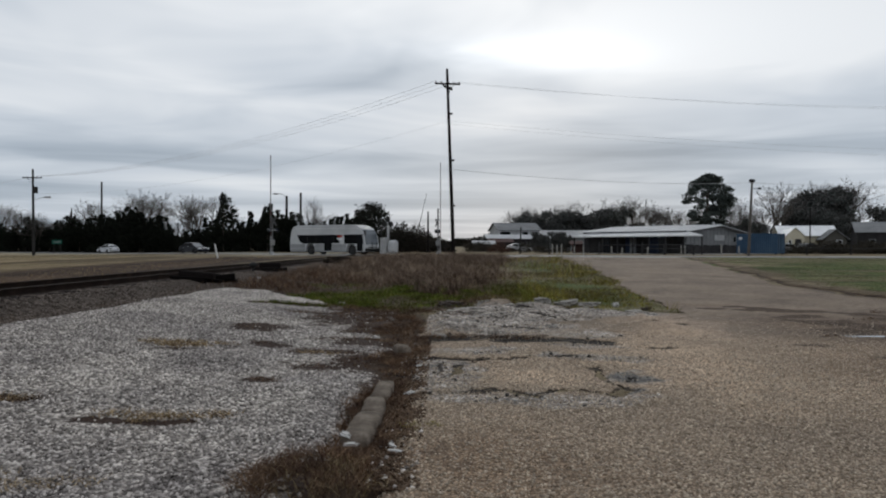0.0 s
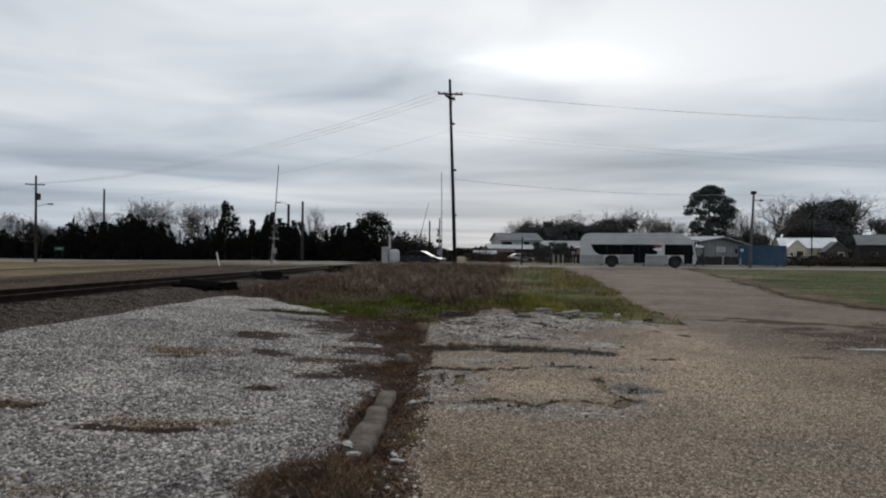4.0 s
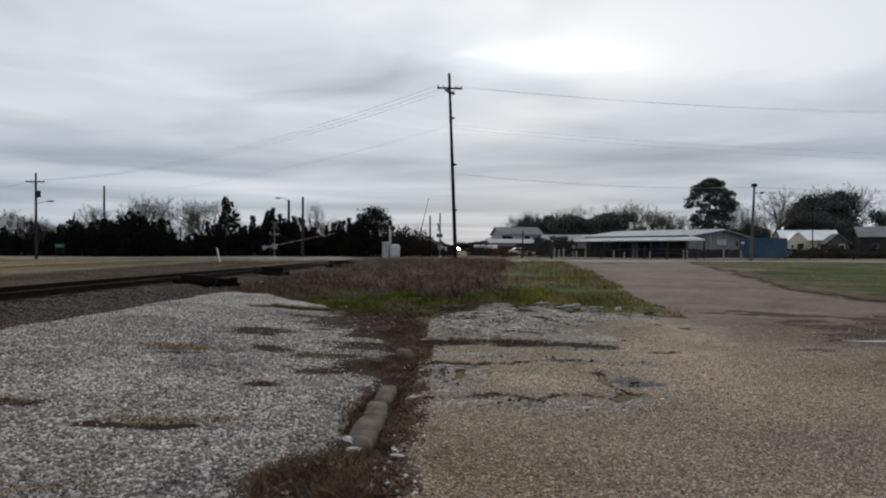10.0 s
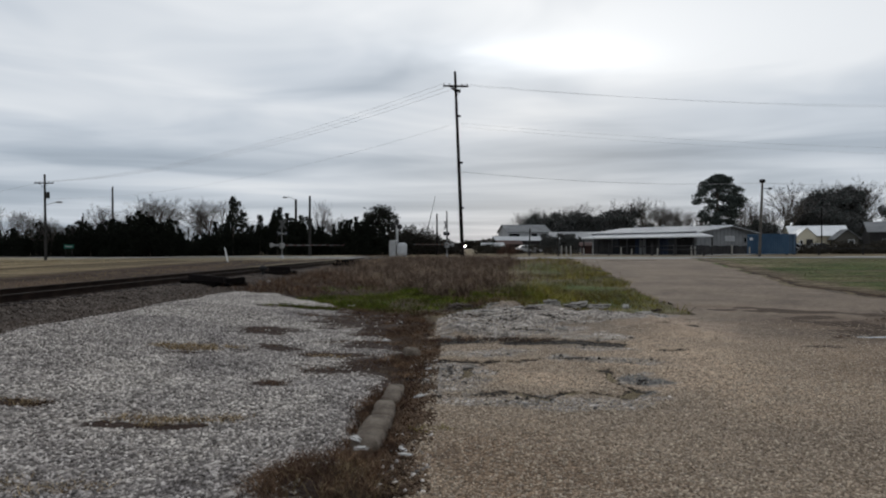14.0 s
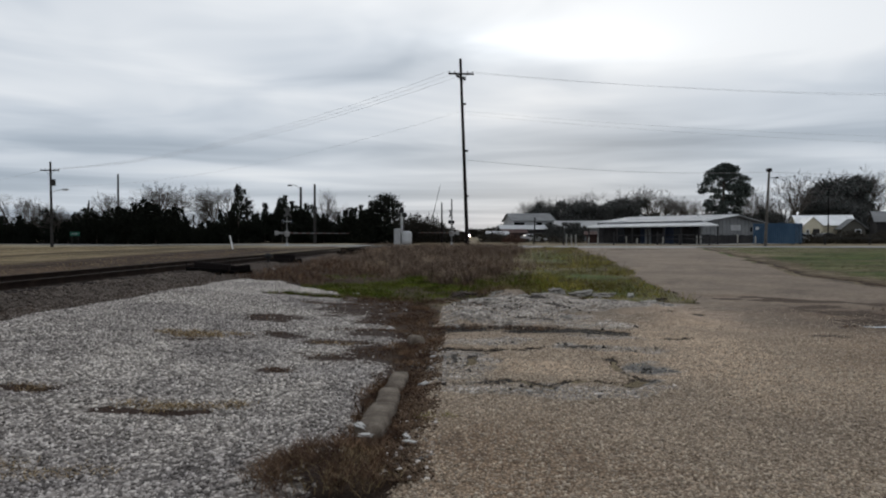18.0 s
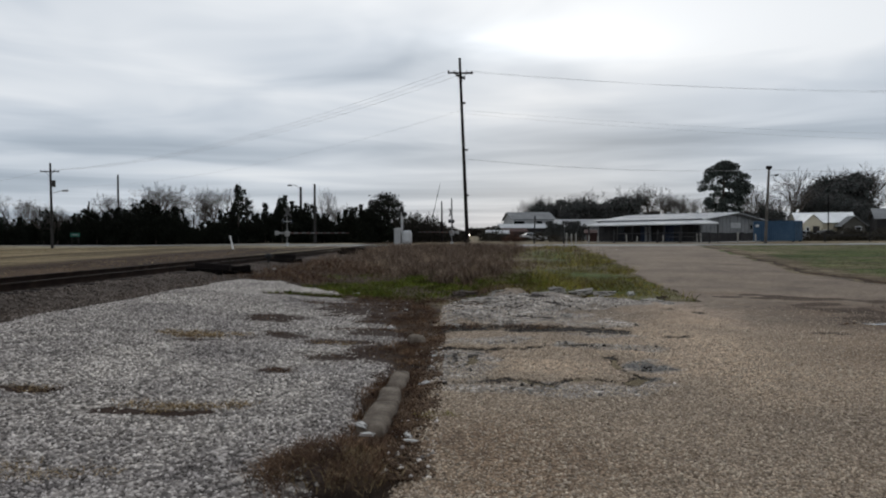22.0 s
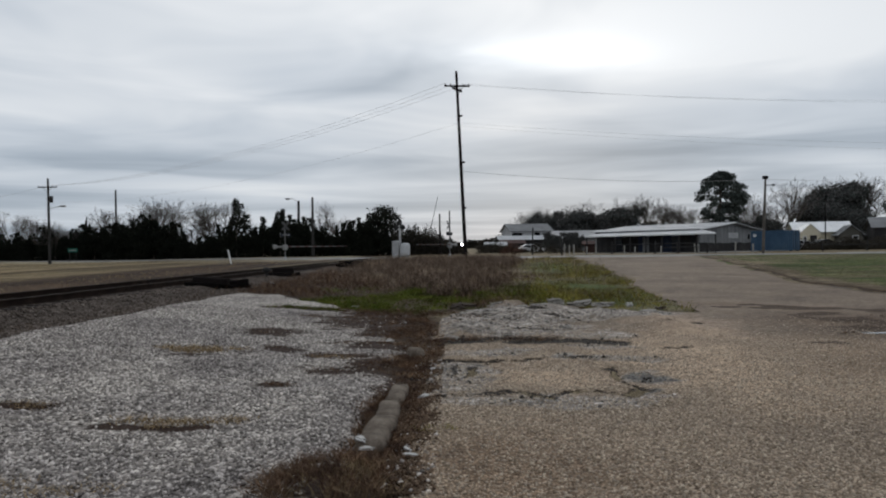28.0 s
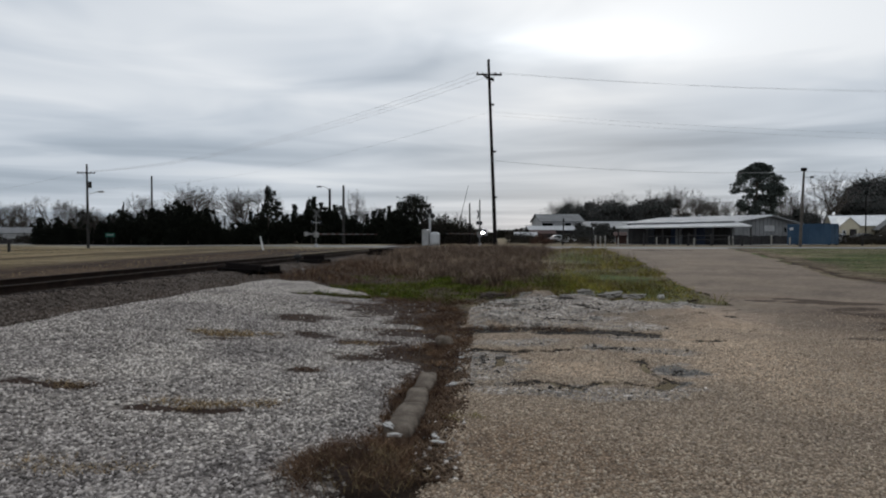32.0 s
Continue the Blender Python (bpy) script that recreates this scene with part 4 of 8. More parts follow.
def ballast_sheet():
    xs = np.concatenate([np.arange(-3.0, 3.01, 0.15)])
    ys = np.concatenate([np.arange(-12, 60, 0.25), np.arange(60, 1200, 6.0)])
    gx, gy = np.meshgrid(xs, ys)
    wx = gx + track_x(gy)
    base = np.maximum(height(wx, gy) - 0.05, 0.0)
    top = np.maximum(0.53 - 0.40 * step(np.abs(gx), 1.35, 2.95), base - 0.02 * (np.abs(gx) > 2.8))
    gz = top + (vnoise(wx, gy, 4, 11) - 0.5) * 0.06 + (vnoise(wx, gy, 12, 12) - 0.5) * 0.04
    idx = np.arange(gx.size).reshape(gx.shape)
    quads = np.stack([idx[:-1, :-1], idx[:-1, 1:], idx[1:, 1:], idx[1:, :-1]], -1).reshape(-1, 4)
    ob = raw_mesh("ballast", np.stack([wx.ravel(), gy.ravel(), gz.ravel()], 1), quads, BALLAST)
    tagged(ob, "dark stone ballast bed under the railway track", "ballast", kind="structure")


ballast_sheet()
RAIL_OUT = [(-0.07, 0), (0.07, 0), (0.07, 0.012), (0.012, 0.03), (0.012, 0.125), (0.036, 0.135), (0.036, 0.158), (0.028, 0.168), (-0.028, 0.168), (-0.036, 0.158), (-0.036, 0.135), (-0.012, 0.125), (-0.012, 0.03), (-0.07, 0.012)]
track = thing("railway_track", TRACK, "single railway track of rusty rails on dark wooden ties", "railway track")
for side in (-1, 1):
    bm = new_bm()
    prism(bm, [(x + side * 0.755, z + 0.545) for x, z in RAIL_OUT], -14, 1150)
    part("rail", bm, RUST, track)
    bm = new_bm()
    box(bm, (side * 0.755 - 0.027, -14, 0.7135), (side * 0.755 + 0.027, 1150, 0.7165))
    part("rail_head", bm, RAIL_TOP, track, "bright worn running surface")
bm = new_bm()
box(bm, (-1.3, -0.115, 0.41), (1.3, 0.115, 0.555), 0.012)
tie_ob = part("tie", bm, TIE, track)
tie_ob.location = (0, -13.5, 0)
for i in range(1, 160):
    o = tie_ob.copy()
    scene.collection.objects.link(o)
    o.location = (random.uniform(-0.04, 0.04), -13.5 + i * 0.52, random.uniform(-0.012, 0.012))
    o.rotation_euler = (0, 0, random.uniform(-0.012, 0.012))

# ---- loose things on the ground, as scattered stuff ----
rs = np.random.RandomState(11)


def stones(name, xs, ys, zs, size, material, label, category):
    """Many small angular stones in one mesh."""
    n = len(xs)
    base = np.array([(1, 0, 0), (-1, 0, 0), (0, 1, 0), (0, -1, 0), (0, 0, 1), (0, 0, -1)], float)
    tri = np.array([(0, 2, 4), (2, 1, 4), (1, 3, 4), (3, 0, 4), (2, 0, 5), (1, 2, 5), (3, 1, 5), (0, 3, 5)])
    v = base[None] * (0.55 + 0.9 * rs.rand(n, 6, 1)) + (rs.rand(n, 6, 3) - 0.5) * 0.5
    a = rs.rand(n) * 6.283
    c, s = np.cos(a)[:, None], np.sin(a)[:, None]
    v = np.stack([v[..., 0] * c - v[..., 1] * s, v[..., 0] * s + v[..., 1] * c, v[..., 2] * 0.7], -1) * np.asarray(size).reshape(-1, 1, 1)
    v += np.stack([xs, ys, zs], -1)[:, None]
    f = tri[None] + (np.arange(n) * 6)[:, None, None]
    return tagged(raw_mesh(name, v.reshape(-1, 3), f.reshape(-1, 3), material), label, category, kind="stuff")


def blades(name, xs, ys, tall, lean, width, material, label, category, base=None):
    """Many grass blades or stems in one mesh: each bends over in two steps."""
    n = len(xs)
    zs = height(xs, ys) if base is None else base
    a, b = rs.rand(n) * 6.283, rs.rand(n) * 6.283
    h = tall * (0.45 + 0.8 * rs.rand(n))
    l = lean * h * (0.2 + 1.3 * rs.rand(n))
    wx, wy = np.cos(a) * width / 2, np.sin(a) * width / 2
    dx, dy = np.cos(b) * l, np.sin(b) * l
    p = lambda q, k, f: np.stack([xs + dx * k + wx * q, ys + dy * k + wy * q, zs + h * f], -1)
    v = np.stack([p(-1, 0, -0.03), p(1, 0, -0.03), p(-0.75, 0.35, 0.6), p(0.75, 0.35, 0.6), p(0, 1, 1.0)], 1)
    f = np.array([(0, 1, 3), (0, 3, 2), (2, 3, 4)])[None] + (np.arange(n) * 5)[:, None, None]
    return tagged(raw_mesh(name, v.reshape(-1, 3), f.reshape(-1, 3), material), label, category, kind="stuff")


def pick(n, x0, x1, y0, y1, weight, near=0.0):
    """Random places in a box, kept by a weight from 0 to 1; near > 0 draws more of them near the front."""
    x = x0 + (x1 - x0) * rs.rand(n)
    q = rs.rand(n)
    y = y0 + (y1 - y0) * q ** (1 + near)
    keep = rs.rand(n) < weight(x, y)
    return x[keep], y[keep]


def clumps(n, k, rows, spread_):
    """Places gathered in tufts inside soft patches (x, y, half width, half depth)."""
    xs, ys = [], []
    for cx, cy, rx, ry in rows:
        m = max(12, int(n * rx * ry))
        a, r = rs.rand(m) * 6.283, np.sqrt(rs.rand(m))
        tx, ty = cx + np.cos(a) * r * rx, cy + np.sin(a) * r * ry
        xs.append((tx[:, None] + rs.randn(m, k) * spread_).ravel())
        ys.append((ty[:, None] + rs.randn(m, k) * spread_).ravel())
    return np.concatenate(xs), np.concatenate(ys)


gx, gy = pick(95000, -9, -0.6, 3.4, 16.0, lambda x, y: (gravel_area(x, y) > 0) * (1 - np.clip((gravel_soil(x, y) + (vnoise(x, y, 4, 35) - 0.5) * 0.5) * 1.5 - 0.1, 0, 0.97)) * (np.abs(x) < 0.72 * y + 0.3), 0.9)
stones("gravel_stones", gx, gy, height(gx, gy) + 0.046 + (vnoise(gx, gy, 1.1, 7) - 0.5) * 0.05 - 0.07 * (1 - step(gravel_area(gx, gy), -0.05, 0.5)), 0.010 + 0.014 * rs.rand(len(gx)) ** 1.6, STONE,
       "loose angular pale limestone pieces on the gravel lot", "gravel")
gx, gy = pick(250000, -0.45, 9.5, 3.4, 19.0, lambda x, y: (pad_area(x, y) > 0) * step(16.5 - y - 0.35 * x + 3 * vnoise(x, y, 0.4, 84), 0, 10) * np.clip(0.55 + 0.4 * blobs(BROKEN, x, y) - 0.9 * drive_soil(x, y) - 0.8 * blobs(TAR, x, y) - 0.85 * blobs(DIRT, x, y) * (0.4 + 0.6 * step(vnoise(x, y, 1.8, 38), 0.3, 0.6)), 0.05, 1) * (np.abs(x) < 0.72 * y), 0.7)
stones("driveway_chippings", gx, gy, height(gx, gy) + drive_lift(gx, gy) + 0.002, 0.006 + 0.010 * rs.rand(len(gx)) ** 2, CHIP_STONE, "loose tan chippings and grit on the driveway", "gravel")
gx, gy = pick(70000, -0.6, 14.0, 4.0, 19.0, lambda x, y: (pad_area(x, y) > 0) * np.clip(blobs(DIRT, x, y) * 1.4 - 0.55, 0, 1) * step(vnoise(x, y, 2.2, 43), 0.35, 0.7))
stones("mud_clods", gx, gy, height(gx, gy) + drive_lift(gx, gy), 0.012 + 0.03 * rs.rand(len(gx)) ** 2.5, MUD_CLOD, "dried brown mud clods strewn on the driveway", "mud")
gx, gy = pick(48000, -13, -5.5, 3, 34, lambda x, y: (np.abs(x - track_x(y)) < 3.0) * 1.0, 0.6)
stones("ballast_stones", gx, gy, np.maximum(ballast_z(gx, gy), height(gx, gy)) + 0.01, 0.016 + 0.022 * rs.rand(len(gx)), DARK_STONE, "loose dark ballast stones along the rails", "ballast")
gx, gy = pick(60000, -0.5, 5.5, 6.4, 17.5, lambda x, y: np.clip(np.maximum(cracks(x, y), 0.8 * furrows(x, y)) * 1.7 - 0.3, 0, 1) * step(vnoise(x, y, 3.4, 36), 0.2, 0.7))
stones("asphalt_crumbs", gx, gy, height(gx, gy) + drive_lift(gx, gy) + 0.002, 0.005 + 0.014 * rs.rand(len(gx)) ** 2.5, ASPHALT_CRUMB, "black crumbs of broken asphalt along the cracks", "asphalt rubble")
gx, gy = pick(7000, -0.6, 5.2, 6.8, 17.8, lambda x, y: np.clip(blobs(BROKEN, x, y) * 1.1 - 0.25, 0, 1) * (0.04 + 0.96 * step(vnoise(x, y * 2.2, 1.1, 44), 0.48, 0.72)))
stones("asphalt_chunks", gx, gy, height(gx, gy) + drive_lift(gx, gy), 0.010 + 0.035 * rs.rand(len(gx)) ** 3, ASPHALT_CRUMB, "broken chunks of old asphalt lying loose in the driveway", "asphalt rubble")
gx, gy = pick(17000, -0.6, 4.8, 6.6, 17.5, lambda x, y: np.clip(blobs(BROKEN, x, y) - 0.35 - blobs(TAR, x, y), 0, 1) * step(vnoise(x, y * 2, 1.3, 37), 0.45, 0.7))
stones("pale_crumbs", gx, gy, height(gx, gy) + drive_lift(gx, gy) + 0.003, 0.008 + 0.02 * rs.rand(len(gx)) ** 2, STONE, "pale loose stone pieces lying open in the broken driveway", "gravel")

# ---- kerb, mounds, weeds ----
def gz(x, y):
    return float(height(x, y))


def kerb_piece(m, length, w, h, seed, label):
    """A worn, rounded length of old concrete kerb, half sunk in the soil."""
    bm = new_bm()
    rings = []
    k = 14
    steps = max(4, int(length / 0.09))
    for i in range(steps + 1):
        t = i / steps
        end = min(1.0, 0.93 + 1.2 * min(t, 1 - t) * length)
        ring = []
        for j in range(k):
            a = 2 * math.pi * j / k
            c, s = math.cos(a), math.sin(a)
            q = Vector((abs(c) ** 0.5 * math.copysign(1, c) * w / 2, (t - 0.5) * length, abs(s) ** 0.5 * math.copysign(1, s) * h / 2))
            n = noise.noise(q * 5 + Vector((seed, 0, 0))) * 0.045 + noise.noise(q * 17 + Vector((0, seed, 0))) * 0.028
            q.x, q.z = q.x * (end + n * 2), q.z * (end + n * 2)
            ring.append(bm.verts.new(q))
        rings.append(ring)
    for r0, r1 in zip(rings, rings[1:]):
        for j in range(k):
            bm.faces.new((r0[j], r0[(j + 1) % k], r1[(j + 1) % k], r1[j]))
    bm.faces.new(rings[0][::-1]), bm.faces.new(rings[-1])
    bmesh.ops.recalc_face_normals(bm, faces=bm.faces)
    ob = link_mesh("kerb_stone", bm, CONCRETE, smooth=True)
    ob.matrix_world = m
    return tagged(ob, label, "kerb", "old kerb beside the driveway")


OLD_KERB = "worn grey-brown concrete kerb length, half buried in soil"
kerb_piece(pose(-0.635, 5.72, 0.03, -1.2, 0, -2.5), 0.90, 0.235, 0.20, 1, OLD_KERB)
kerb_piece(pose(-0.612, 6.46, 0.02, 0.6, 0, 1.0), 0.62, 0.215, 0.19, 5, OLD_KERB)
kerb_piece(pose(-0.585, 7.22, 0.015, 0.8, 0, -1.5), 0.70, 0.20, 0.185, 7, OLD_KERB)
kerb_piece(pose(-0.53, 10.0, 0.035, 3, 0, 14), 0.30, 0.23, 0.22, 9, "short broken concrete kerb stub in dead grass")

tx, ty = clumps(190, 30, [(-0.84, 4.55, 0.40, 0.55), (-0.64, 4.5, 0.22, 0.45), (-0.95, 4.2, 0.30, 0.32), (-1.1, 4.45, 0.2, 0.3)], 0.05)
blades("dead_grass_mound", tx, ty, 0.075, 1.9, 0.005, DEAD_GRASS, "matted dark brown dead grass mound at the kerb's end", "dead grass",
       base=0.01 + 0.16 * np.exp(-(((tx + 0.80) / 0.45) ** 2 + ((ty - 4.45) / 0.5) ** 2)) + 0.03 * vnoise(tx, ty, 6, 78))
tx, ty = clumps(110, 22, [(-0.85, 4.35, 0.35, 0.3), (-0.6, 4.25, 0.2, 0.2)], 0.06)
blades("straw_in_mound", tx, ty, 0.07, 1.7, 0.005, STRAW, "pale straw blades in the dead grass mound", "dry grass", base=0.02 + 0.15 * np.exp(-(((tx + 0.80) / 0.45) ** 2 + ((ty - 4.45) / 0.5) ** 2)))
# dead grass in the gravel, along the kerb, round its ends and in the furrows
GRASS_OPEN = [(-1.2, 16.2, 1.5, 0.7), (-2.4, 16.9, 1.3, 0.4), (-1.6, 8.85, 0.4, 0.18), (-1.6, 11.4, 0.8, 0.2), (-0.85, 7.1, 0.16, 0.7), (-1.0, 9.4, 0.45, 0.7), (-1.15, 12.6, 0.7, 0.6), (-1.7, 10.0, 0.5, 0.3), (-1.0, 14.0, 0.7, 1.8),
              (-1.6, 14.6, 1.1, 0.6), (-2.0, 13.4, 0.6, 0.2), (-3.3, 12.4, 0.4, 0.24), (-2.6, 10.7, 0.26, 0.22), (-2.0, 7.85, 0.14, 0.12), (-3.5, 16.7, 0.8, 0.25), (-2.6, 15.3, 0.8, 0.2), (-3.76, 6.4, 0.09, 0.06)]
GRASS_KERB = [(-0.5, 11.5, 0.4, 2.6), (-0.40, 8.4, 0.13, 1.2), (-0.46, 5.2, 0.04, 0.5), (-0.79, 6.4, 0.05, 0.6), (-0.80, 5.6, 0.05, 0.4), (-0.72, 7.3, 0.08, 0.4), (-0.46, 6.2, 0.04, 0.8),
              (-0.45, 7.2, 0.05, 0.6), (-0.66, 5.2, 0.16, 0.12), (-0.6, 6.83, 0.12, 0.05), (-0.58, 7.65, 0.13, 0.10), (-0.53, 8.6, 0.15, 1.0), (-0.53, 9.8, 0.16, 0.1), (-0.42, 9.6, 0.2, 0.9), (-0.37, 6.3, 0.06, 0.9), (-0.35, 7.5, 0.06, 0.9)]
GRASS_FURROW = [(0.5, 11.75, 0.75, 0.22), (1.4, 11.65, 0.5, 0.16), (0.3, 15.4, 0.4, 0.3), (1.7, 16.2, 0.4, 0.2), (3.2, 16.8, 0.7, 0.25)]
tx, ty = clumps(140, 18, GRASS_OPEN + GRASS_KERB, 0.045)
fx, fy = clumps(170, 18, GRASS_FURROW, 0.05)
tx, ty = np.concatenate([tx, fx]), np.concatenate([ty, fy])
blades("dead_grass_strip", tx, ty, 0.06, 1.5, 0.007, DEAD_GRASS, "low dark dead grass and soil along the kerb line", "dead grass", base=height(tx, ty) + 0.02)
tx, ty = clumps(520, 14, [(-3.85, 10.1, 0.5, 0.26), (-2.7, 6.1, 0.36, 0.15), (-2.3, 6.15, 0.2, 0.08), (-4.0, 6.4, 0.25, 0.08), (-2.65, 4.4, 0.45, 0.13), (-3.3, 10.4, 0.3, 0.1), (-2.0, 6.25, 0.14, 0.05), (-1.7, 9.9, 0.3, 0.12)], 0.05)
blades("straw_tufts", tx, ty, 0.042, 2.2, 0.008, STRAW_TUFT, "flat straw-coloured grass tufts in the gravel", "dry grass", base=height(tx, ty) + 0.035)
tx, ty = pick(85000, -9, 5, 17, 58, lambda x, y: (gravel_area(x, y) < -0.2) * (1 - 0.95 * green_spot(x, y)) * step(x - track_x(y), 2.9, 3.4) * step(np.interp(y, [17, 22, 30, 45, 58], [-1.5, 1.5, 3.0, 4.5, 6.5]) + (vnoise(x, y, 0.35, 60) - 0.5) * 5 - x, 0, 1.5) * step(y, 19, 27) * (0.08 + 0.92 * step(vnoise(x, y, 0.55, 20), 0.25, 0.75)) * (0.25 + 0.75 * step(x / y, -0.15, -0.085)))
blades("brown_weeds", tx, ty, (0.27 + 0.24 * step(ty, 22, 34)) * (1 - 0.45 * step(ty, 40, 52)) * (0.22 + 1.75 * vnoise(tx, ty, 0.75, 31) ** 1.7) * (0.42 + 0.58 * step(tx / ty, -0.15, -0.085)), 0.85, 0.013, WEED, "stand of tall dry brown weeds beside the track", "weeds")
tx, ty = np.repeat(tx[::2], 2) + rs.randn(2 * len(tx[::2])) * 0.12, np.repeat(ty[::2], 2) + rs.randn(2 * len(ty[::2])) * 0.12
blades("weed_twigs", tx, ty, 0.2, 2.2, 0.012, WEED, "tangled side twigs of the dry weeds", "weeds", base=height(tx, ty) + 0.02 + 0.38 * rs.rand(len(tx)) * (0.3 + vnoise(tx, ty, 0.75, 31)))
tx, ty = pick(30000, -8.6, 2.5, 17.5, 36, lambda x, y: (gravel_area(x, y) < -0.1) * (pad_area(x, y) < 0) * step(x - track_x(y), 2.2, 2.9) * step(36 - y, 0, 6) * (1 - 0.9 * green_spot(x, y)) * (0.15 + 0.85 * step(vnoise(x, y, 0.7, 62), 0.3, 0.7)))
blades("low_brown_weeds", tx, ty, 0.09 + 0.2 * vnoise(tx, ty, 0.9, 63), 1.1, 0.012, DEAD_GRASS, "low flattened brown weeds at the edge of the lot", "weeds")
wr = random.Random(14)
stools = []
while len(stools) < 90:
    x, y = wr.uniform(-7, 4.5), wr.uniform(21, 52)
    if float(track_x(y)) + 3.4 < x < float(np.interp(y, [20, 30, 45, 52], [0.5, 2.8, 4.2, 5.0])) and pad_area(np.array([x]), np.array([y]))[0] < -0.5 and x / y > -0.13:
        stools.append((x, y, 0.16, 0.16))
tx, ty = clumps(1, 11, stools, 0.09)
blades("weed_clumps", tx, ty, 0.42 * (0.6 + 0.8 * vnoise(tx, ty, 0.5, 80)), 0.8, 0.016, WEED, "spreading clumps of dead brown weeds beside the track", "weeds")
tx, ty = pick(2600, -8, 9, 24, 57, lambda x, y: (pad_area(x, y) < -0.3) * step(x - track_x(y), 3.2, 3.6) * step(vnoise(x, y, 0.4, 64), 0.35, 0.7))
blades("tall_weed_stems", tx, ty, 0.66 - 0.3 * step(ty, 38, 50), 0.3, 0.012, WEED, "scattered tall dead weed stems", "weeds")
tx, ty = pick(26000, 0, 11, 15.3, 57, lambda x, y: (pad_area(x, y) < 0.05) * step(vnoise(x, y, 0.5, 65), 0.5, 0.8), 0.3)
blades("dead_patches", tx, ty, 0.12, 1.2, 0.012, DEAD_GRASS, "brown dead patches in the rough grass", "dead grass")
tx, ty = pick(60000, -5, 3, 15.2, 26, lambda x, y: (gravel_area(x, y) < 0.3) * (pad_area(x, y) < 0.1) * np.maximum(green_spot(x, y), 0.12 * step(x, -4.5, -2)) * (0.15 + 0.85 * step(vnoise(x, y, 1.1, 21), 0.25, 0.6)))
blades("green_grass", tx, ty, 0.055 + 0.09 * vnoise(tx, ty, 0.8, 33), 1.3, 0.011, GREEN_GRASS, "fresh green winter grass at the edge of the lot", "grass")
tx, ty = pick(60000, 0, 11, 15.3, 58, lambda x, y: (pad_area(x, y) < 0.05) * step(x, 0.3, 2.5) * step(x + (vnoise(x, y, 0.35, 61) - 0.5) * 5 - np.interp(y, [15, 22, 30, 45, 58], [-1.5, 0.5, 2.0, 3.5, 6.0]), 0, 1.5) * (0.12 + 0.88 * step(vnoise(x, y, 0.7, 22), 0.3, 0.65)), 0.3)
blades("olive_grass", tx, ty, 0.045 + 0.34 * vnoise(tx, ty, 0.8, 32) ** 2.4, 1.2, 0.012, OLIVE_GRASS, "yellow-green rough grass along the driveway", "grass")
tx, ty = pick(70000, 12.5, 75, 16, 60, lambda x, y: (pad_area(x, y) < -0.05) * (x < y * 0.95 + 4) * (y < np.interp(x, LANE[:, 0], LANE[:, 1]) - 3) * step(-pad_area(x, y), 0.3, 1.5) * (0.25 + 0.75 * vnoise(x, y, 0.4, 23)), 0.3)
blades("lawn_grass", tx, ty, 0.035, 1.2, 0.02, LAWN_GRASS, "patchy green mown grass beside the driveway", "grass", base=height(tx, ty) + 0.05 - 0.04 * step(tx, 30, 60))
tx, ty = pick(50000, -75, -12, 14, 88, lambda x, y: step(track_x(y) - x, 2.9, 3.6) * (x > -0.8 * y - 4) * (y < np.interp(x, LANE[:, 0], LANE[:, 1]) - 3.5) * (0.04 + 0.96 * step(vnoise(x - track_x(y), y * 0.09, 0.33, 24), 0.3, 0.72)), 0.4)
blades("dry_grass", tx, ty, 0.07, 0.9, 0.02, STRAW, "dry tan winter grass across the track", "dry grass")

tx, ty = clumps(180, 14, [(-3.6, 16.7, 1.0, 0.28)], 0.06)
blades("green_strip", tx, ty, 0.09, 1.2, 0.011, GREEN_GRASS, "low strip of green grass in the gravel", "grass", base=height(tx, ty) + 0.03)
gx, gy = pick(9000, -0.50, -0.12, 4.4, 11.0, lambda x, y: 0.15 + 0.85 * step(vnoise(x, y, 3.0, 81), 0.35, 0.7))
stones("edge_litter", gx, gy, height(gx, gy) + 0.03, 0.006 + 0.016 * rs.rand(len(gx)) ** 2, MUD_CLOD, "crumbled soil and leaf litter along the kerb", "soil")
gx, gy = pick(260, -0.50, -0.12, 4.4, 11.0, lambda x, y: 0.1 + 0.9 * step(vnoise(x, y, 2.0, 82), 0.4, 0.7))
stones("edge_stones", gx, gy, height(gx, gy) + 0.035, 0.008 + 0.016 * rs.rand(len(gx)) ** 2, STONE, "pale stones scattered along the kerb", "gravel")
tx, ty = clumps(500, 30, [(-0.19, 5.95, 0.14, 0.09), (-0.05, 6.0, 0.08, 0.05)], 0.03)
blades("moss_tuft", tx, ty, 0.03, 1.3, 0.006, OLIVE_GRASS, "small yellowish tuft at the driveway's edge", "grass", base=height(tx, ty) + 0.015)
# rubble at the pad's far edge, and litter
def lump(name, x, y, z, r, material, seed, label, category, group=""):
    bm = new_bm()
    bmesh.ops.create_icosphere(bm, subdivisions=2 if r[0] < 0.2 else 3, radius=1)
    for v in bm.verts:
        v.co = Vector([abs(k) ** 0.7 * math.copysign(1, k) for k in v.co])
        v.co *= 1 + 0.7 * noise.noise(v.co * 1.2 + Vector((seed * 3.1, 0, 0))) + 0.4 * noise.noise(v.co * 3 + Vector((0, seed, 0)))
    ob = link_mesh(name, bm, material)
    ob.matrix_world = pose(x, y, z, 0, 0, seed * 57) @ Matrix.Diagonal((r[0], r[1], r[2], 1))
    return tagged(ob, label, category, group)


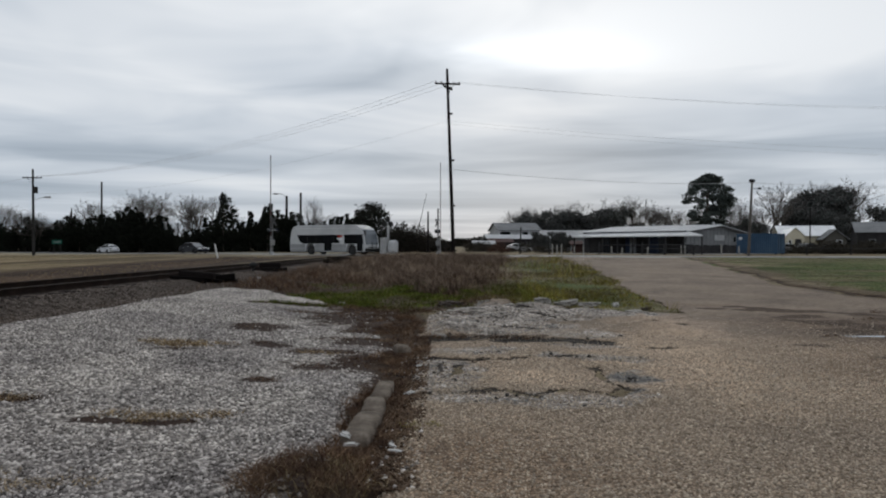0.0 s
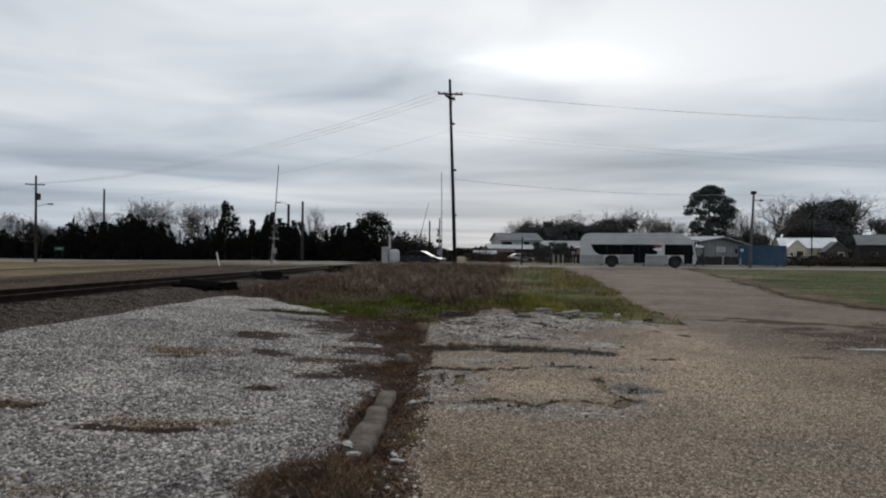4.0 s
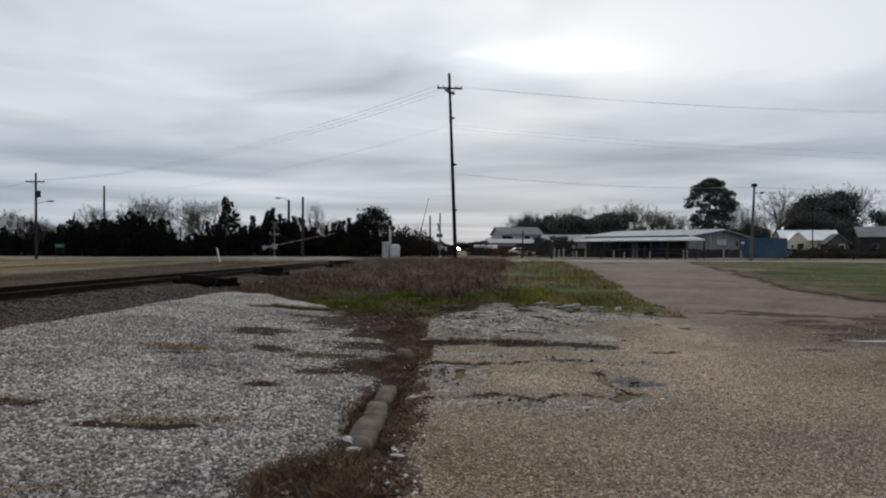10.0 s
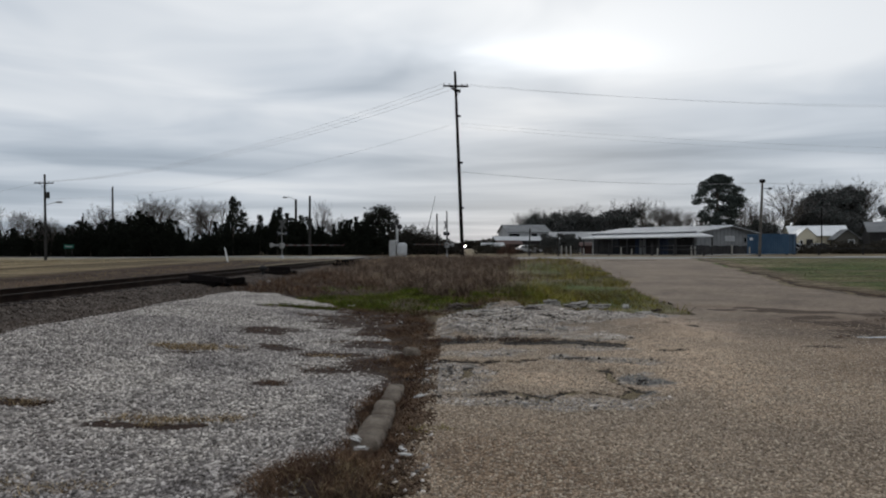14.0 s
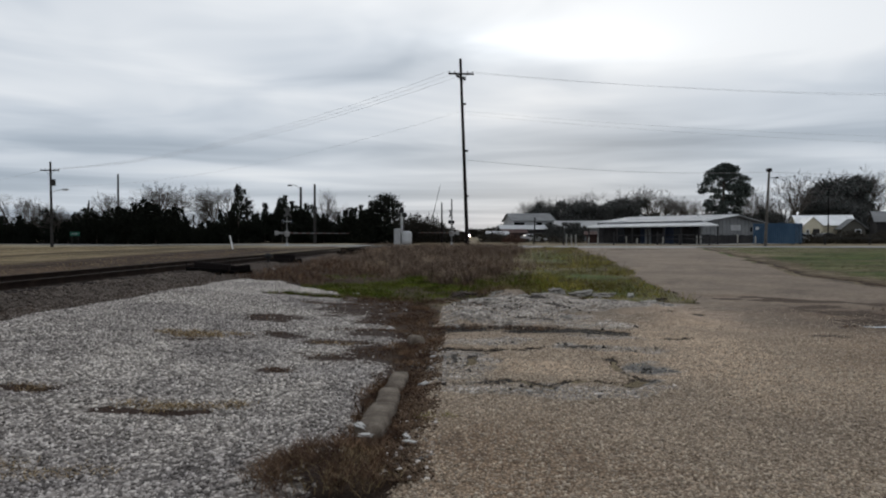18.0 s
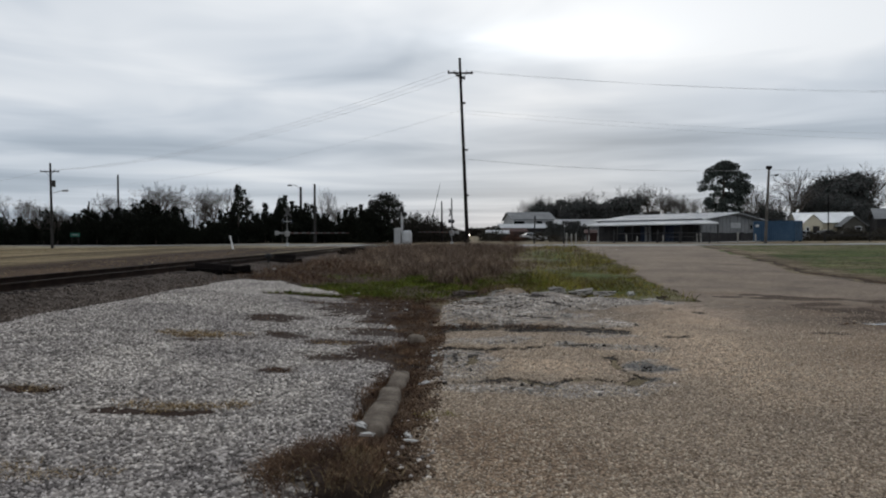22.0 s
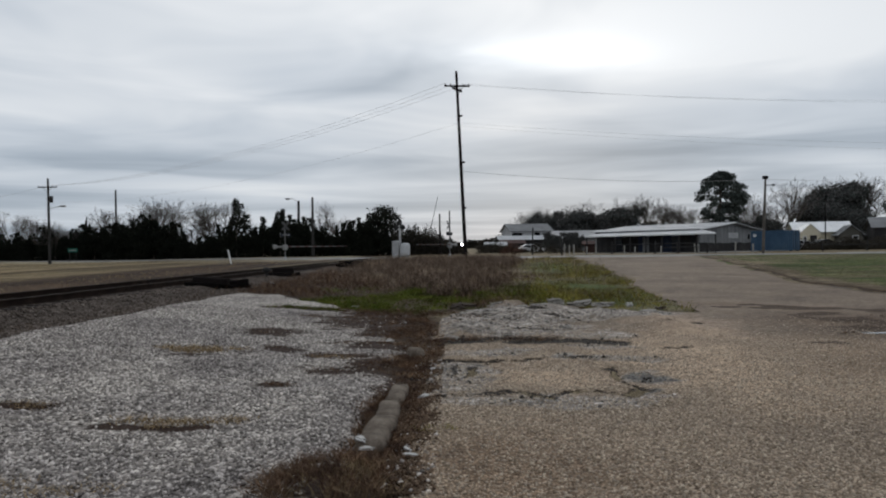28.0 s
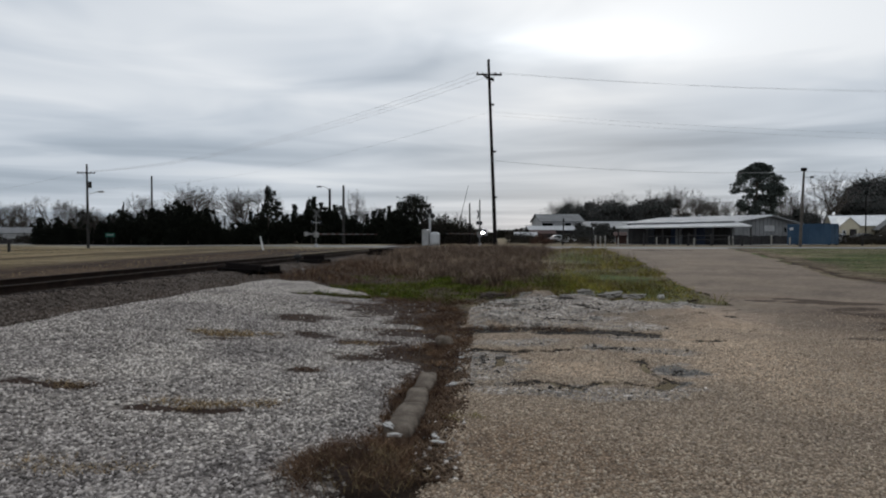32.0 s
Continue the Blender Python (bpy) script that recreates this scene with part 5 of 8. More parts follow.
rub = random.Random(4)
for i in range(46):
    x = rub.uniform(0.2, 5.0) if i < 34 else rub.uniform(-0.2, 2.5)
    y = float(np.interp(x, [-0.3, 1.4, 3.6, 5.3], [15.5, 17.6, 16.4, 15.4])) + (rub.uniform(-0.5, 0.25) if i < 34 else rub.uniform(-4.5, -0.5))
    r = rub.uniform(0.05, 0.13) * (1.5 if i % 7 == 0 else 1.0)
    lump("concrete_rubble", x, y, gz(x, y) + 0.015, (r, r * rub.uniform(0.6, 0.9), r * rub.uniform(0.35, 0.6)), RUBBLE, i + 1, "broken grey lump of concrete in rough grass", "rubble", "rubble at the pad's edge")
for i, (x, y, r, mat) in enumerate([(2.75, 18.0, (0.2, 0.16, 0.13), RUBBLE), (3.3, 17.7, (0.36, 0.2, 0.08), RUBBLE), (3.85, 17.5, (0.28, 0.18, 0.06), RUBBLE), (4.5, 17.4, (0.08, 0.07, 0.065), LITTER), (0.24, 17.6, (0.32, 0.2, 0.08), BALLAST), (1.9, 16.4, (0.25, 0.2, 0.06), BALLAST),
                                    (2.3, 17.4, (0.3, 0.2, 0.06), RUBBLE), (1.2, 17.9, (0.28, 0.2, 0.06), RUBBLE), (0.9, 16.3, (0.22, 0.16, 0.05), RUBBLE), (2.6, 15.6, (0.25, 0.18, 0.05), RUBBLE), (5.0, 16.5, (0.14, 0.1, 0.03), BALLAST)]):
    lump("concrete_rubble" if mat is not BALLAST else "soil_clod", x, y, gz(x, y) + 0.05, r, mat, i + 60, "large broken slab of old concrete in rough grass" if mat is RUBBLE else "pale stone at the pad's edge" if mat is LITTER else "dark clod of soil on the broken pad", "rubble", "rubble at the pad's edge")
for i, (x, y, r) in enumerate([(-0.30, 7.25, 0.075),  (-0.36, 5.35, 0.05), (-0.33, 5.2, 0.05), (-1.05, 11.6, 0.09), (-0.98, 14.3, 0.07), (4.15, 18.0, 0.12), (-0.25, 8.9, 0.05), (-6.4, 24.5, 0.15), (-2.5, 17.8, 0.1)]):
    lump("litter_scrap", x, y, gz(x, y) + 0.042, (r * 1.05, r * 0.42, r * 0.22), LITTER, i + 20, "crumpled white scrap lying on the ground", "litter", "white litter scraps")


for i, (x, y, z, r) in enumerate([(-0.71, 5.30, 0.135, 0.06), (-0.63, 4.95, 0.165, 0.05)]):
    lump("litter_scrap", x, y, z, (r * 1.05, r * 0.5, r * 0.25), LITTER, i + 40, "crumpled white scrap caught in dead grass", "litter", "white litter scraps")


def puddle(x, y, rx, ry):
    bm = new_bm()
    vs = []
    for i in range(40):
        a = i / 40 * 2 * math.pi
        k = 0.8 + 0.4 * noise.noise(Vector((math.cos(a) * 1.5 + x, math.sin(a) * 1.5, 0)))
        px, py = x + math.cos(a) * rx * k, y + math.sin(a) * ry * k
        vs.append(bm.verts.new((px, py, gz(x, y) + 0.034)))
    bm.faces.new(vs)
    tagged(link_mesh("puddle", bm, WATER), "shallow puddle reflecting the sky on the driveway", "puddle", "puddles", "structure")


puddle(7.5, 11.85, 0.62, 0.13)
puddle(13.0, 50.5, 2.6, 0.55)
puddle(9.8, 53.5, 1.2, 0.4)

# ---- old ties and scrap beside the track ----
def old_tie(x, y, z, turn, tilt=0):
    bm = new_bm()
    long = 0.34 + 0.24 * abs(math.sin(x * 37 + y * 11))
    box(bm, (-long, -0.13, 0), (long, 0.13, 0.2), 0.03)
    ob = link_mesh("old_railway_tie", bm, OLD_TIE)
    ob.matrix_world = pose(x, y, max(gz(x, y), float(ballast_z(x, y))) - 0.03 + z, 0, tilt, turn)
    tagged(ob, "discarded dark wooden railway tie lying by the track", "railway tie", "discarded ties")


for x, y, z, turn in [(-7.75, 21.3, -0.06, 8), (-7.35, 21.8, -0.05, -14), (-6.95, 22.2, -0.04, 10), (-7.6, 22.2, -0.03, 30), (-7.55, 21.5, 0.12, -4), (-6.95, 21.9, 0.10, 9),
                      (-7.3, 29.2, 0, 15), (-7.0, 29.6, 0, 40), (-7.2, 29.4, 0.2, 8), (-6.1, 40.6, 0, 10), (-5.7, 41.0, 0, -15), (-6.4, 41.4, 0, 30), (-6.2, 40.9, 0.2, 5), (-5.4, 41.6, 0, 50), (-5.5, 41.0, 0.2, -8)]:
    old_tie(x, y, z, turn, 5 * math.sin(x * 53 + y * 7))
stub = thing("stub_post", pose(-7.55, 28.0, gz(-7.55, 28)), "short dark iron stub post with a round head by the track", "post")
part("shaft", rod(new_bm(), (0, 0, -0.1), (0, 0, 0.36), 0.05, 0.04, 8), BLACK, stub)
bm = new_bm()
bmesh.ops.create_uvsphere(bm, u_segments=12, v_segments=8, radius=0.13, matrix=Matrix.Translation((0, 0, 0.36)) @ Matrix.Diagonal((1.3, 1, 0.9, 1)))
part("head", bm, BLACK, stub)

# ---- poles and wires ----
def utility_pole(name, x, y, top, r, lean_x=0.0, arms=(), material=POLE_WOOD, label="", cans=()):
    base = gz(x, y)
    ob = thing(name, pose(x, y, base), label, "utility pole")
    bm = new_bm()
    rod(bm, (0, 0, -0.2), (lean_x, 0, top - base), r, r * 0.62, 12)
    part("pole", bm, material, ob)
    for z, half, turn in arms:
        k = (z - base) / (top - base)
        m = pose(lean_x * k, -r * 0.9, z - base, 0, 0, turn)
        bm = new_bm()
        box(bm, (-half, -0.05, -0.06), (half, 0.05, 0.06), 0.01, m)
        part("crossarm", bm, material, ob)
        for s in (-0.92, -0.5, 0.5, 0.92):
            bm = new_bm()
            rod(bm, m @ Vector((s * half, 0, 0.06)), m @ Vector((s * half, 0, 0.2)), 0.05, 0.035, 8)
            part("insulator", bm, GREY_WOOD, ob, "grey porcelain insulator")
        for s in (-0.55, 0.55):
            bm = new_bm()
            rod(bm, m @ Vector((s * half, -0.06, 0)), m @ Vector((0, -0.06, -0.55)), 0.018, 0.018, 6)
            part("brace", bm, material, ob)
    for z, side in cans:
        k = (z - base) / (top - base)
        bm = new_bm()
        rod(bm, (lean_x * k + side, 0, z - base - 0.4), (lean_x * k + side, 0, z - base + 0.4), 0.2, 0.2, 12)
        part("transformer", bm, GREY_WOOD, ob, "grey can transformer")
    return ob


main_pole = utility_pole("utility_pole", 1.18, 54.0, 15.5, 0.155, -0.55, [(14.3, 1.0, 8), (14.0, 0.75, 62)], label="tall dark wooden utility pole with crossarms, leaning slightly")
bm = new_bm()
for z, s in ((11.4, 0.28), (7.75, 0.3), (4.2, 0.24)):
    k = -0.55 * (z / 15.5)
    box(bm, (k - s * 0.4, -0.32, z - 0.12), (k + s, -0.1, z + 0.02), 0.02)
part("bracket", bm, POLE_WOOD, main_pole)
left_pole = utility_pole("utility_pole", -50.0, 85.0, 11.0, 0.18, -0.1, [(9.9, 1.1, 10)], GREY_WOOD, "weathered grey wooden utility pole with crossarm and lamp", [(8.4, 0.38)])
bm = new_bm()
rod(bm, (0.1, 0, 6.9), (1.5, 0, 7.2), 0.04, 0.04, 6)
box(bm, (1.4, -0.14, 7.05), (2.1, 0.14, 7.28), 0.05)
part("lamp_arm", bm, GALV, left_pole, "grey street light arm")
light_pole = utility_pole("light_pole", 31.0, 68.5, 8.3, 0.15, 0.35, [], DRY_WOOD, "weathered wooden pole with floodlights at its top")
for dx, dz, k in ((-0.02, 0.0, 0.8), (0.75, -0.75, 0.45)):
    bm = new_bm()
    box(bm, (0.35 + dx - 0.3 * k, -0.2, 7.55 + dz - 0.2 * k), (0.35 + dx + 0.3 * k, 0.2, 7.55 + dz + 0.2 * k), 0.08)
    part("floodlight", bm, POLE_WOOD, light_pole, "dark floodlight head")
bm = new_bm()
rod(bm, (0.34, 0, 6.8), (0.9, 0, 6.8), 0.03, 0.03, 6)
part("bracket", bm, POLE_WOOD, light_pole)
for x, y, top, r in [(-62.7, 128, 13.4, 0.24), (-69.3, 130, 8.6, 0.16), (-70.6, 132, 8.0, 0.15), (-80, 132, 7.5, 0.16), (-45.5, 120, 5.6, 0.12), (-20.1, 100, 9.3, 0.24), (-1.5, 96, 6.4, 0.15), (-0.1, 88, 6.4, 0.12), (57, 105, 7.5, 0.1)]:
    utility_pole("utility_pole", x, y, top, r, 0, [], GREY_WOOD if x < -5 else POLE_WOOD, "plain weathered wooden pole behind the trees")


def street_lamp(x, y, top, reach, label):
    ob = thing("street_lamp", pose(x, y, gz(x, y)), label, "street lamp")
    bm = new_bm()
    rod(bm, (0, 0, 0), (0, 0, top), 0.26, 0.18, 10)
    part("pole", bm, POLE_WOOD, ob)
    bm = new_bm()
    rod(bm, (0, 0, top - 0.2), (reach * 0.6, 0, top + 0.35), 0.05, 0.05, 6)
    rod(bm, (reach * 0.6, 0, top + 0.35), (reach, 0, top + 0.35), 0.05, 0.05, 6)
    part("arm", bm, GALV, ob)
    bm = new_bm()
    box(bm, (reach - 0.5, -0.18, top + 0.22), (reach + 0.25, 0.18, top + 0.42), 0.07)
    part("lamp_head", bm, GREY_WOOD, ob, "grey cobra-head lamp")


street_lamp(-24.8, 112, 9.1, -1.65, "street lamp on a dark wooden pole above the trees")


def wire(a, b, sag, r=0.012):
    cu = bpy.data.curves.new("overhead_wire", "CURVE")
    cu.dimensions, cu.bevel_depth, cu.bevel_resolution = "3D", r, 1
    sp = cu.splines.new("POLY")
    sp.points.add(24)
    a, b = Vector(a), Vector(b)
    for i in range(25):
        t = i / 24
        p = a.lerp(b, t)
        sp.points[i].co = (p.x, p.y, p.z - sag * 4 * t * (1 - t), 1)
    cu.materials.append(WIRE)
    tagged(new("overhead_wire", cu), "thin overhead cable hanging between poles", "wire", "overhead wires")


for k in (-0.9, 0.0, 0.9):
    wire((0.6 + k, 53.9 + k * 0.1, 14.5), (-50 + k, 85, 10.1), 1.6, 0.009)
    wire((0.6 + k, 53.9 + k * 0.1, 14.5), (74 + k, 60 + k, 14.8), 1.5, 0.0045)
wire((0.75, 53.8, 11.4), (-50, 85, 8.0), 1.6, 0.006)
for z in (0.0, -0.25):
    wire((0.75, 53.8, 11.4 + z), (74, 60, 10.2 + z * 3), 1.1, 0.006)
wire((0.95, 53.8, 7.6), (31.3, 68.5, 7.95), 0.45, 0.014)
wire((31.3, 68.5, 7.95), (78, 84, 9.5), 0.5, 0.018)
wire((-50, 85, 10.1), (-140, 150, 10.2), 1.2, 0.011)


# ---- crossing gates, relay case ----
GATE_CASE = speckled("dull_pale_casting", (0.16, 0.16, 0.16), (0.22, 0.22, 0.22), (0.28, 0.28, 0.275), 3.0, 0.7, 0.0)
ARM_WHITE = speckled("weathered_arm_white", (0.10, 0.10, 0.10), (0.15, 0.15, 0.15), (0.20, 0.20, 0.195), 3.0, 0.7, 0.0)
# darker copy of the arm white, for the unlit back of the east arm
ARM_GREY = speckled("shaded_arm_back", (0.05, 0.05, 0.05), (0.075, 0.075, 0.075), (0.1, 0.1, 0.1), 3.0, 0.8, 0.0)
GATE_RED = speckled("faded_red_stripe", (0.07, 0.045, 0.042), (0.10, 0.062, 0.058), (0.13, 0.08, 0.075), 3.0, 0.7, 0.0)
def gate(name, x, y, turn, length, label, pale=True):
    """A crossing gate; turn is where its lowered arm points. Returns the arm, whose space has z as the axis of its swing."""
    ob = thing(name, pose(x, y, gz(x, y), 0, 0, turn), label, "crossing gate", "railway crossing gates")
    bm = new_bm()
    rod(bm, (0, 0, 0), (0, 0, 3.9), 0.06, 0.05, 10)
    part("mast", bm, ARM_WHITE, ob)
    bm = new_bm()
    rod(bm, (0, 0, 0), (0, 0, 0.35), 0.2, 0.13, 12)
    part("base", bm, GALV, ob)
    bm = new_bm()
    box(bm, (-0.2, -0.2, 1.05), (0.18, 0.2, 1.6), 0.06)
    part("mechanism_case", bm, GATE_CASE, ob, "pale grey gate motor case")
    for s in (-1, 1):
        bm = new_bm()
        box(bm, (-0.02, -0.6, -0.11), (0.02, 0.6, 0.11), 0.005, pose(0.0, -0.1, 3.55, s * 45, 0, 90))
        part("crossbuck_board", bm, ARM_GREY, ob, "dull grey crossbuck board")
        bm = new_bm()
        rod(bm, (s * 0.45, -0.12, 2.6), (s * 0.45, 0.06, 2.6), 0.22, 0.2, 14)
        part("flasher", bm, BLACK_PAINT, ob, "round black flashing-light hood")
    bm = new_bm()
    rod(bm, (-0.5, -0.1, 2.6), (0.5, -0.1, 2.6), 0.03)
    part("flasher_bar", bm, GALV, ob)
    arm = new("gate_arm")
    arm.parent = ob
    arm["label"] = "white gate arm with red stripes"
    arm.location = (0, 0.3, 1.4)
    n = int(length / 0.6)
    for i in range(n):
        a, b = 0.5 + (length - 0.5) * i / n, 0.5 + (length - 0.5) * (i + 1) / n
        w = 0.06 - 0.028 * i / n
        bm = new_bm()
        box(bm, (a, -0.02, -w), (b - 0.004, 0.02, w))
        # on the gate seen from behind, shade is painted into darker stripes
        part("stripe", bm, (ARM_WHITE if i % 2 else GATE_RED) if pale else (ARM_GREY if i % 2 else SHADED_RED), arm)
    bm = new_bm()
    box(bm, (-1.1, -0.05, -0.1), (0.6, -0.02, 0.1), 0.01)
    box(bm, (-1.35, -0.16, -0.22), (-0.95, 0.0, 0.22), 0.03)
    part("counterweight", bm, GATE_CASE, arm, "grey counterweight and channel")
    return arm


arm_w = gate("crossing_gate", -17.3, 71.5, 51, 9.0, "railway crossing gate with pale mast, its arm lowering")
arm_e = gate("crossing_gate", -0.1, 76.0, 246, 8.8, "railway crossing gate seen from behind, its arm coloured as shaded, lowering", False)

relay = thing("relay_case", pose(-4.85, 61.5, gz(-4.85, 61.5), 0, 0, -12), "silver metal railway relay cabinet with antenna mast beside the track", "relay cabinet")
bm = new_bm()
box(bm, (-0.30, -0.42, 0.12), (0.30, 0.42, 1.66), 0.03)
part("cabinet", bm, GALV, relay)
bm = new_bm()
prism(bm, [(-0.34, 1.655), (0.34, 1.655), (0.34, 1.68), (0, 1.74), (-0.34, 1.68)], -0.47, 0.47)
part("cap", bm, GALV, relay)
bm = new_bm()
box(bm, (-0.25, -0.435, 0.25), (0.25, -0.423, 1.58), 0.004)
part("door", bm, GALV, relay)
bm = new_bm()
box(bm, (0.36, -0.4, 0.3), (1.22, 0.4, 1.5), 0.3)
part("battery_case", bm, METAL_ROOF, relay, "rounded grey battery case")
for x in (0.5, 1.08):
    for y in (-0.28, 0.28):
        bm = new_bm()
        box(bm, (x - 0.05, y - 0.05, -0.05), (x + 0.05, y + 0.05, 0.42))
        part("leg", bm, GALV, relay)
bm = new_bm()
rod(bm, (0.15, 0.6, 0), (0.15, 0.6, 3.4), 0.11, 0.10, 10)
part("mast", bm, GALV, relay)
for z, dx in ((2.95, -0.28), (2.95, 0.28), (3.35, 0.0)):
    bm = new_bm()
    rod(bm, (0.15 + dx, 0.45, z), (0.15 + dx, 0.50, z), 0.24, 0.24, 16)
    box(bm, (0.15 + dx - 0.12, 0.5, z - 0.14), (0.15 + dx + 0.12, 0.72, z + 0.14), 0.03)
    part("signal_head", bm, BLACK, relay, "black round signal lamp backing, unlit")

post = thing("marker_post", pose(-18.0, 56.0, gz(-18.0, 56)), "leaning white plastic marker post in dry grass", "marker post")
bm = new_bm()
box(bm, (-0.055, -0.03, -0.1), (0.055, 0.03, 1.14), 0.015, pose(0, 0, 0, 0, -12, 0))
part("post", bm, WHITE_PAINT, post)

sign = thing("green_road_sign", pose(-58.5, 105.5, gz(-58.5, 105)), "green road sign on a post before dark trees", "road sign")
bm = new_bm()
box(bm, (-0.75, -0.02, 1.5), (0.75, 0.02, 2.1), 0.01)
part("panel", bm, GREEN_SIGN, sign)
bm = new_bm()
box(bm, (-0.5, -0.026, 1.76), (0.5, -0.021, 1.85))
part("legend", bm, DULL_WHITE, sign, "pale bar of unreadable lettering")
bm = new_bm()
for s in (-0.5, 0.5):
    box(bm, (s - 0.04, 0.03, 0), (s + 0.04, 0.09, 2.1))
part("post", bm, GREY_WOOD, sign)

antenna = thing("leaning_mast", pose(-4.6, 113, gz(-4.6, 113)), "thin leaning mast standing up behind the trees", "mast")
bm = new_bm()
rod(bm, (0, 0, 0), (1.6, 0, 5.3), 0.075, 0.06, 6)
rod(bm, (1.6, 0, 5.3), (2.6, 0, 9.6), 0.05, 0.03, 6)
part("pole", bm, GREY_WOOD, antenna)

# ---- buildings ----
def slab_roof(ob, name, p, q, r, s, thick, material, label=""):
    """A sloping roof sheet with four corners and thickness, with raised seams."""
    bm = new_bm()
    p, q, r, s = (Vector(v) for v in (p, q, r, s))
    n = (q - p).cross(s - p).normalized()
    n = n if n.z > 0 else -n
    lo = [bm.verts.new(v) for v in (p, q, r, s)]
    hi = [bm.verts.new(v + n * thick) for v in (p, q, r, s)]
    bm.faces.new(hi), bm.faces.new(lo[::-1])
    for i in range(4):
        bm.faces.new((lo[i], lo[(i + 1) % 4], hi[(i + 1) % 4], hi[i]))
    k = max(2, int((q - p).length / 0.9))
    seams = []
    for i in range(1, k):
        a, b = p.lerp(q, i / k) + n * (thick + 0.015), s.lerp(r, i / k) + n * (thick + 0.015)
        seams.append((a, b))
    bmesh.ops.recalc_face_normals(bm, faces=bm.faces)
    sheet_ob = part(name, bm, material, ob, label)
    for a, b in seams:
        part("seam", rod(new_bm(), a, b, 0.025, 0.025, 4), material, sheet_ob)
    return sheet_ob


def window(ob, x, y, z, w, h, face, frame_mat=OFF_WHITE):
    """A framed window on a wall: face is 'y' (wall faces -y) or 'x' (wall faces -x) in the building's space."""
    m = pose(x, y, z) if face == "y" else pose(x, y, z, 0, 0, -90)
    fr = new_bm()
    for lo, hi in (((-w / 2, -0.05, -h / 2), (-w / 2 + 0.08, 0.0, h / 2)), ((w / 2 - 0.08, -0.05, -h / 2), (w / 2, 0.0, h / 2)),
                   ((-w / 2 + 0.08, -0.05, h / 2 - 0.08), (w / 2 - 0.08, 0.0, h / 2)), ((-w / 2 + 0.08, -0.05, -h / 2), (w / 2 - 0.08, 0.0, -h / 2 + 0.08))):
        box(fr, lo, hi, 0, m)
    win = part("window", fr, frame_mat, ob)
    bm = new_bm()
    box(bm, (-w / 2 + 0.08, -0.02, -h / 2 + 0.08), (w / 2 - 0.08, -0.006, h / 2 - 0.08), 0, m)
    part("pane", bm, GLASS_DARK, win, "dark window pane")


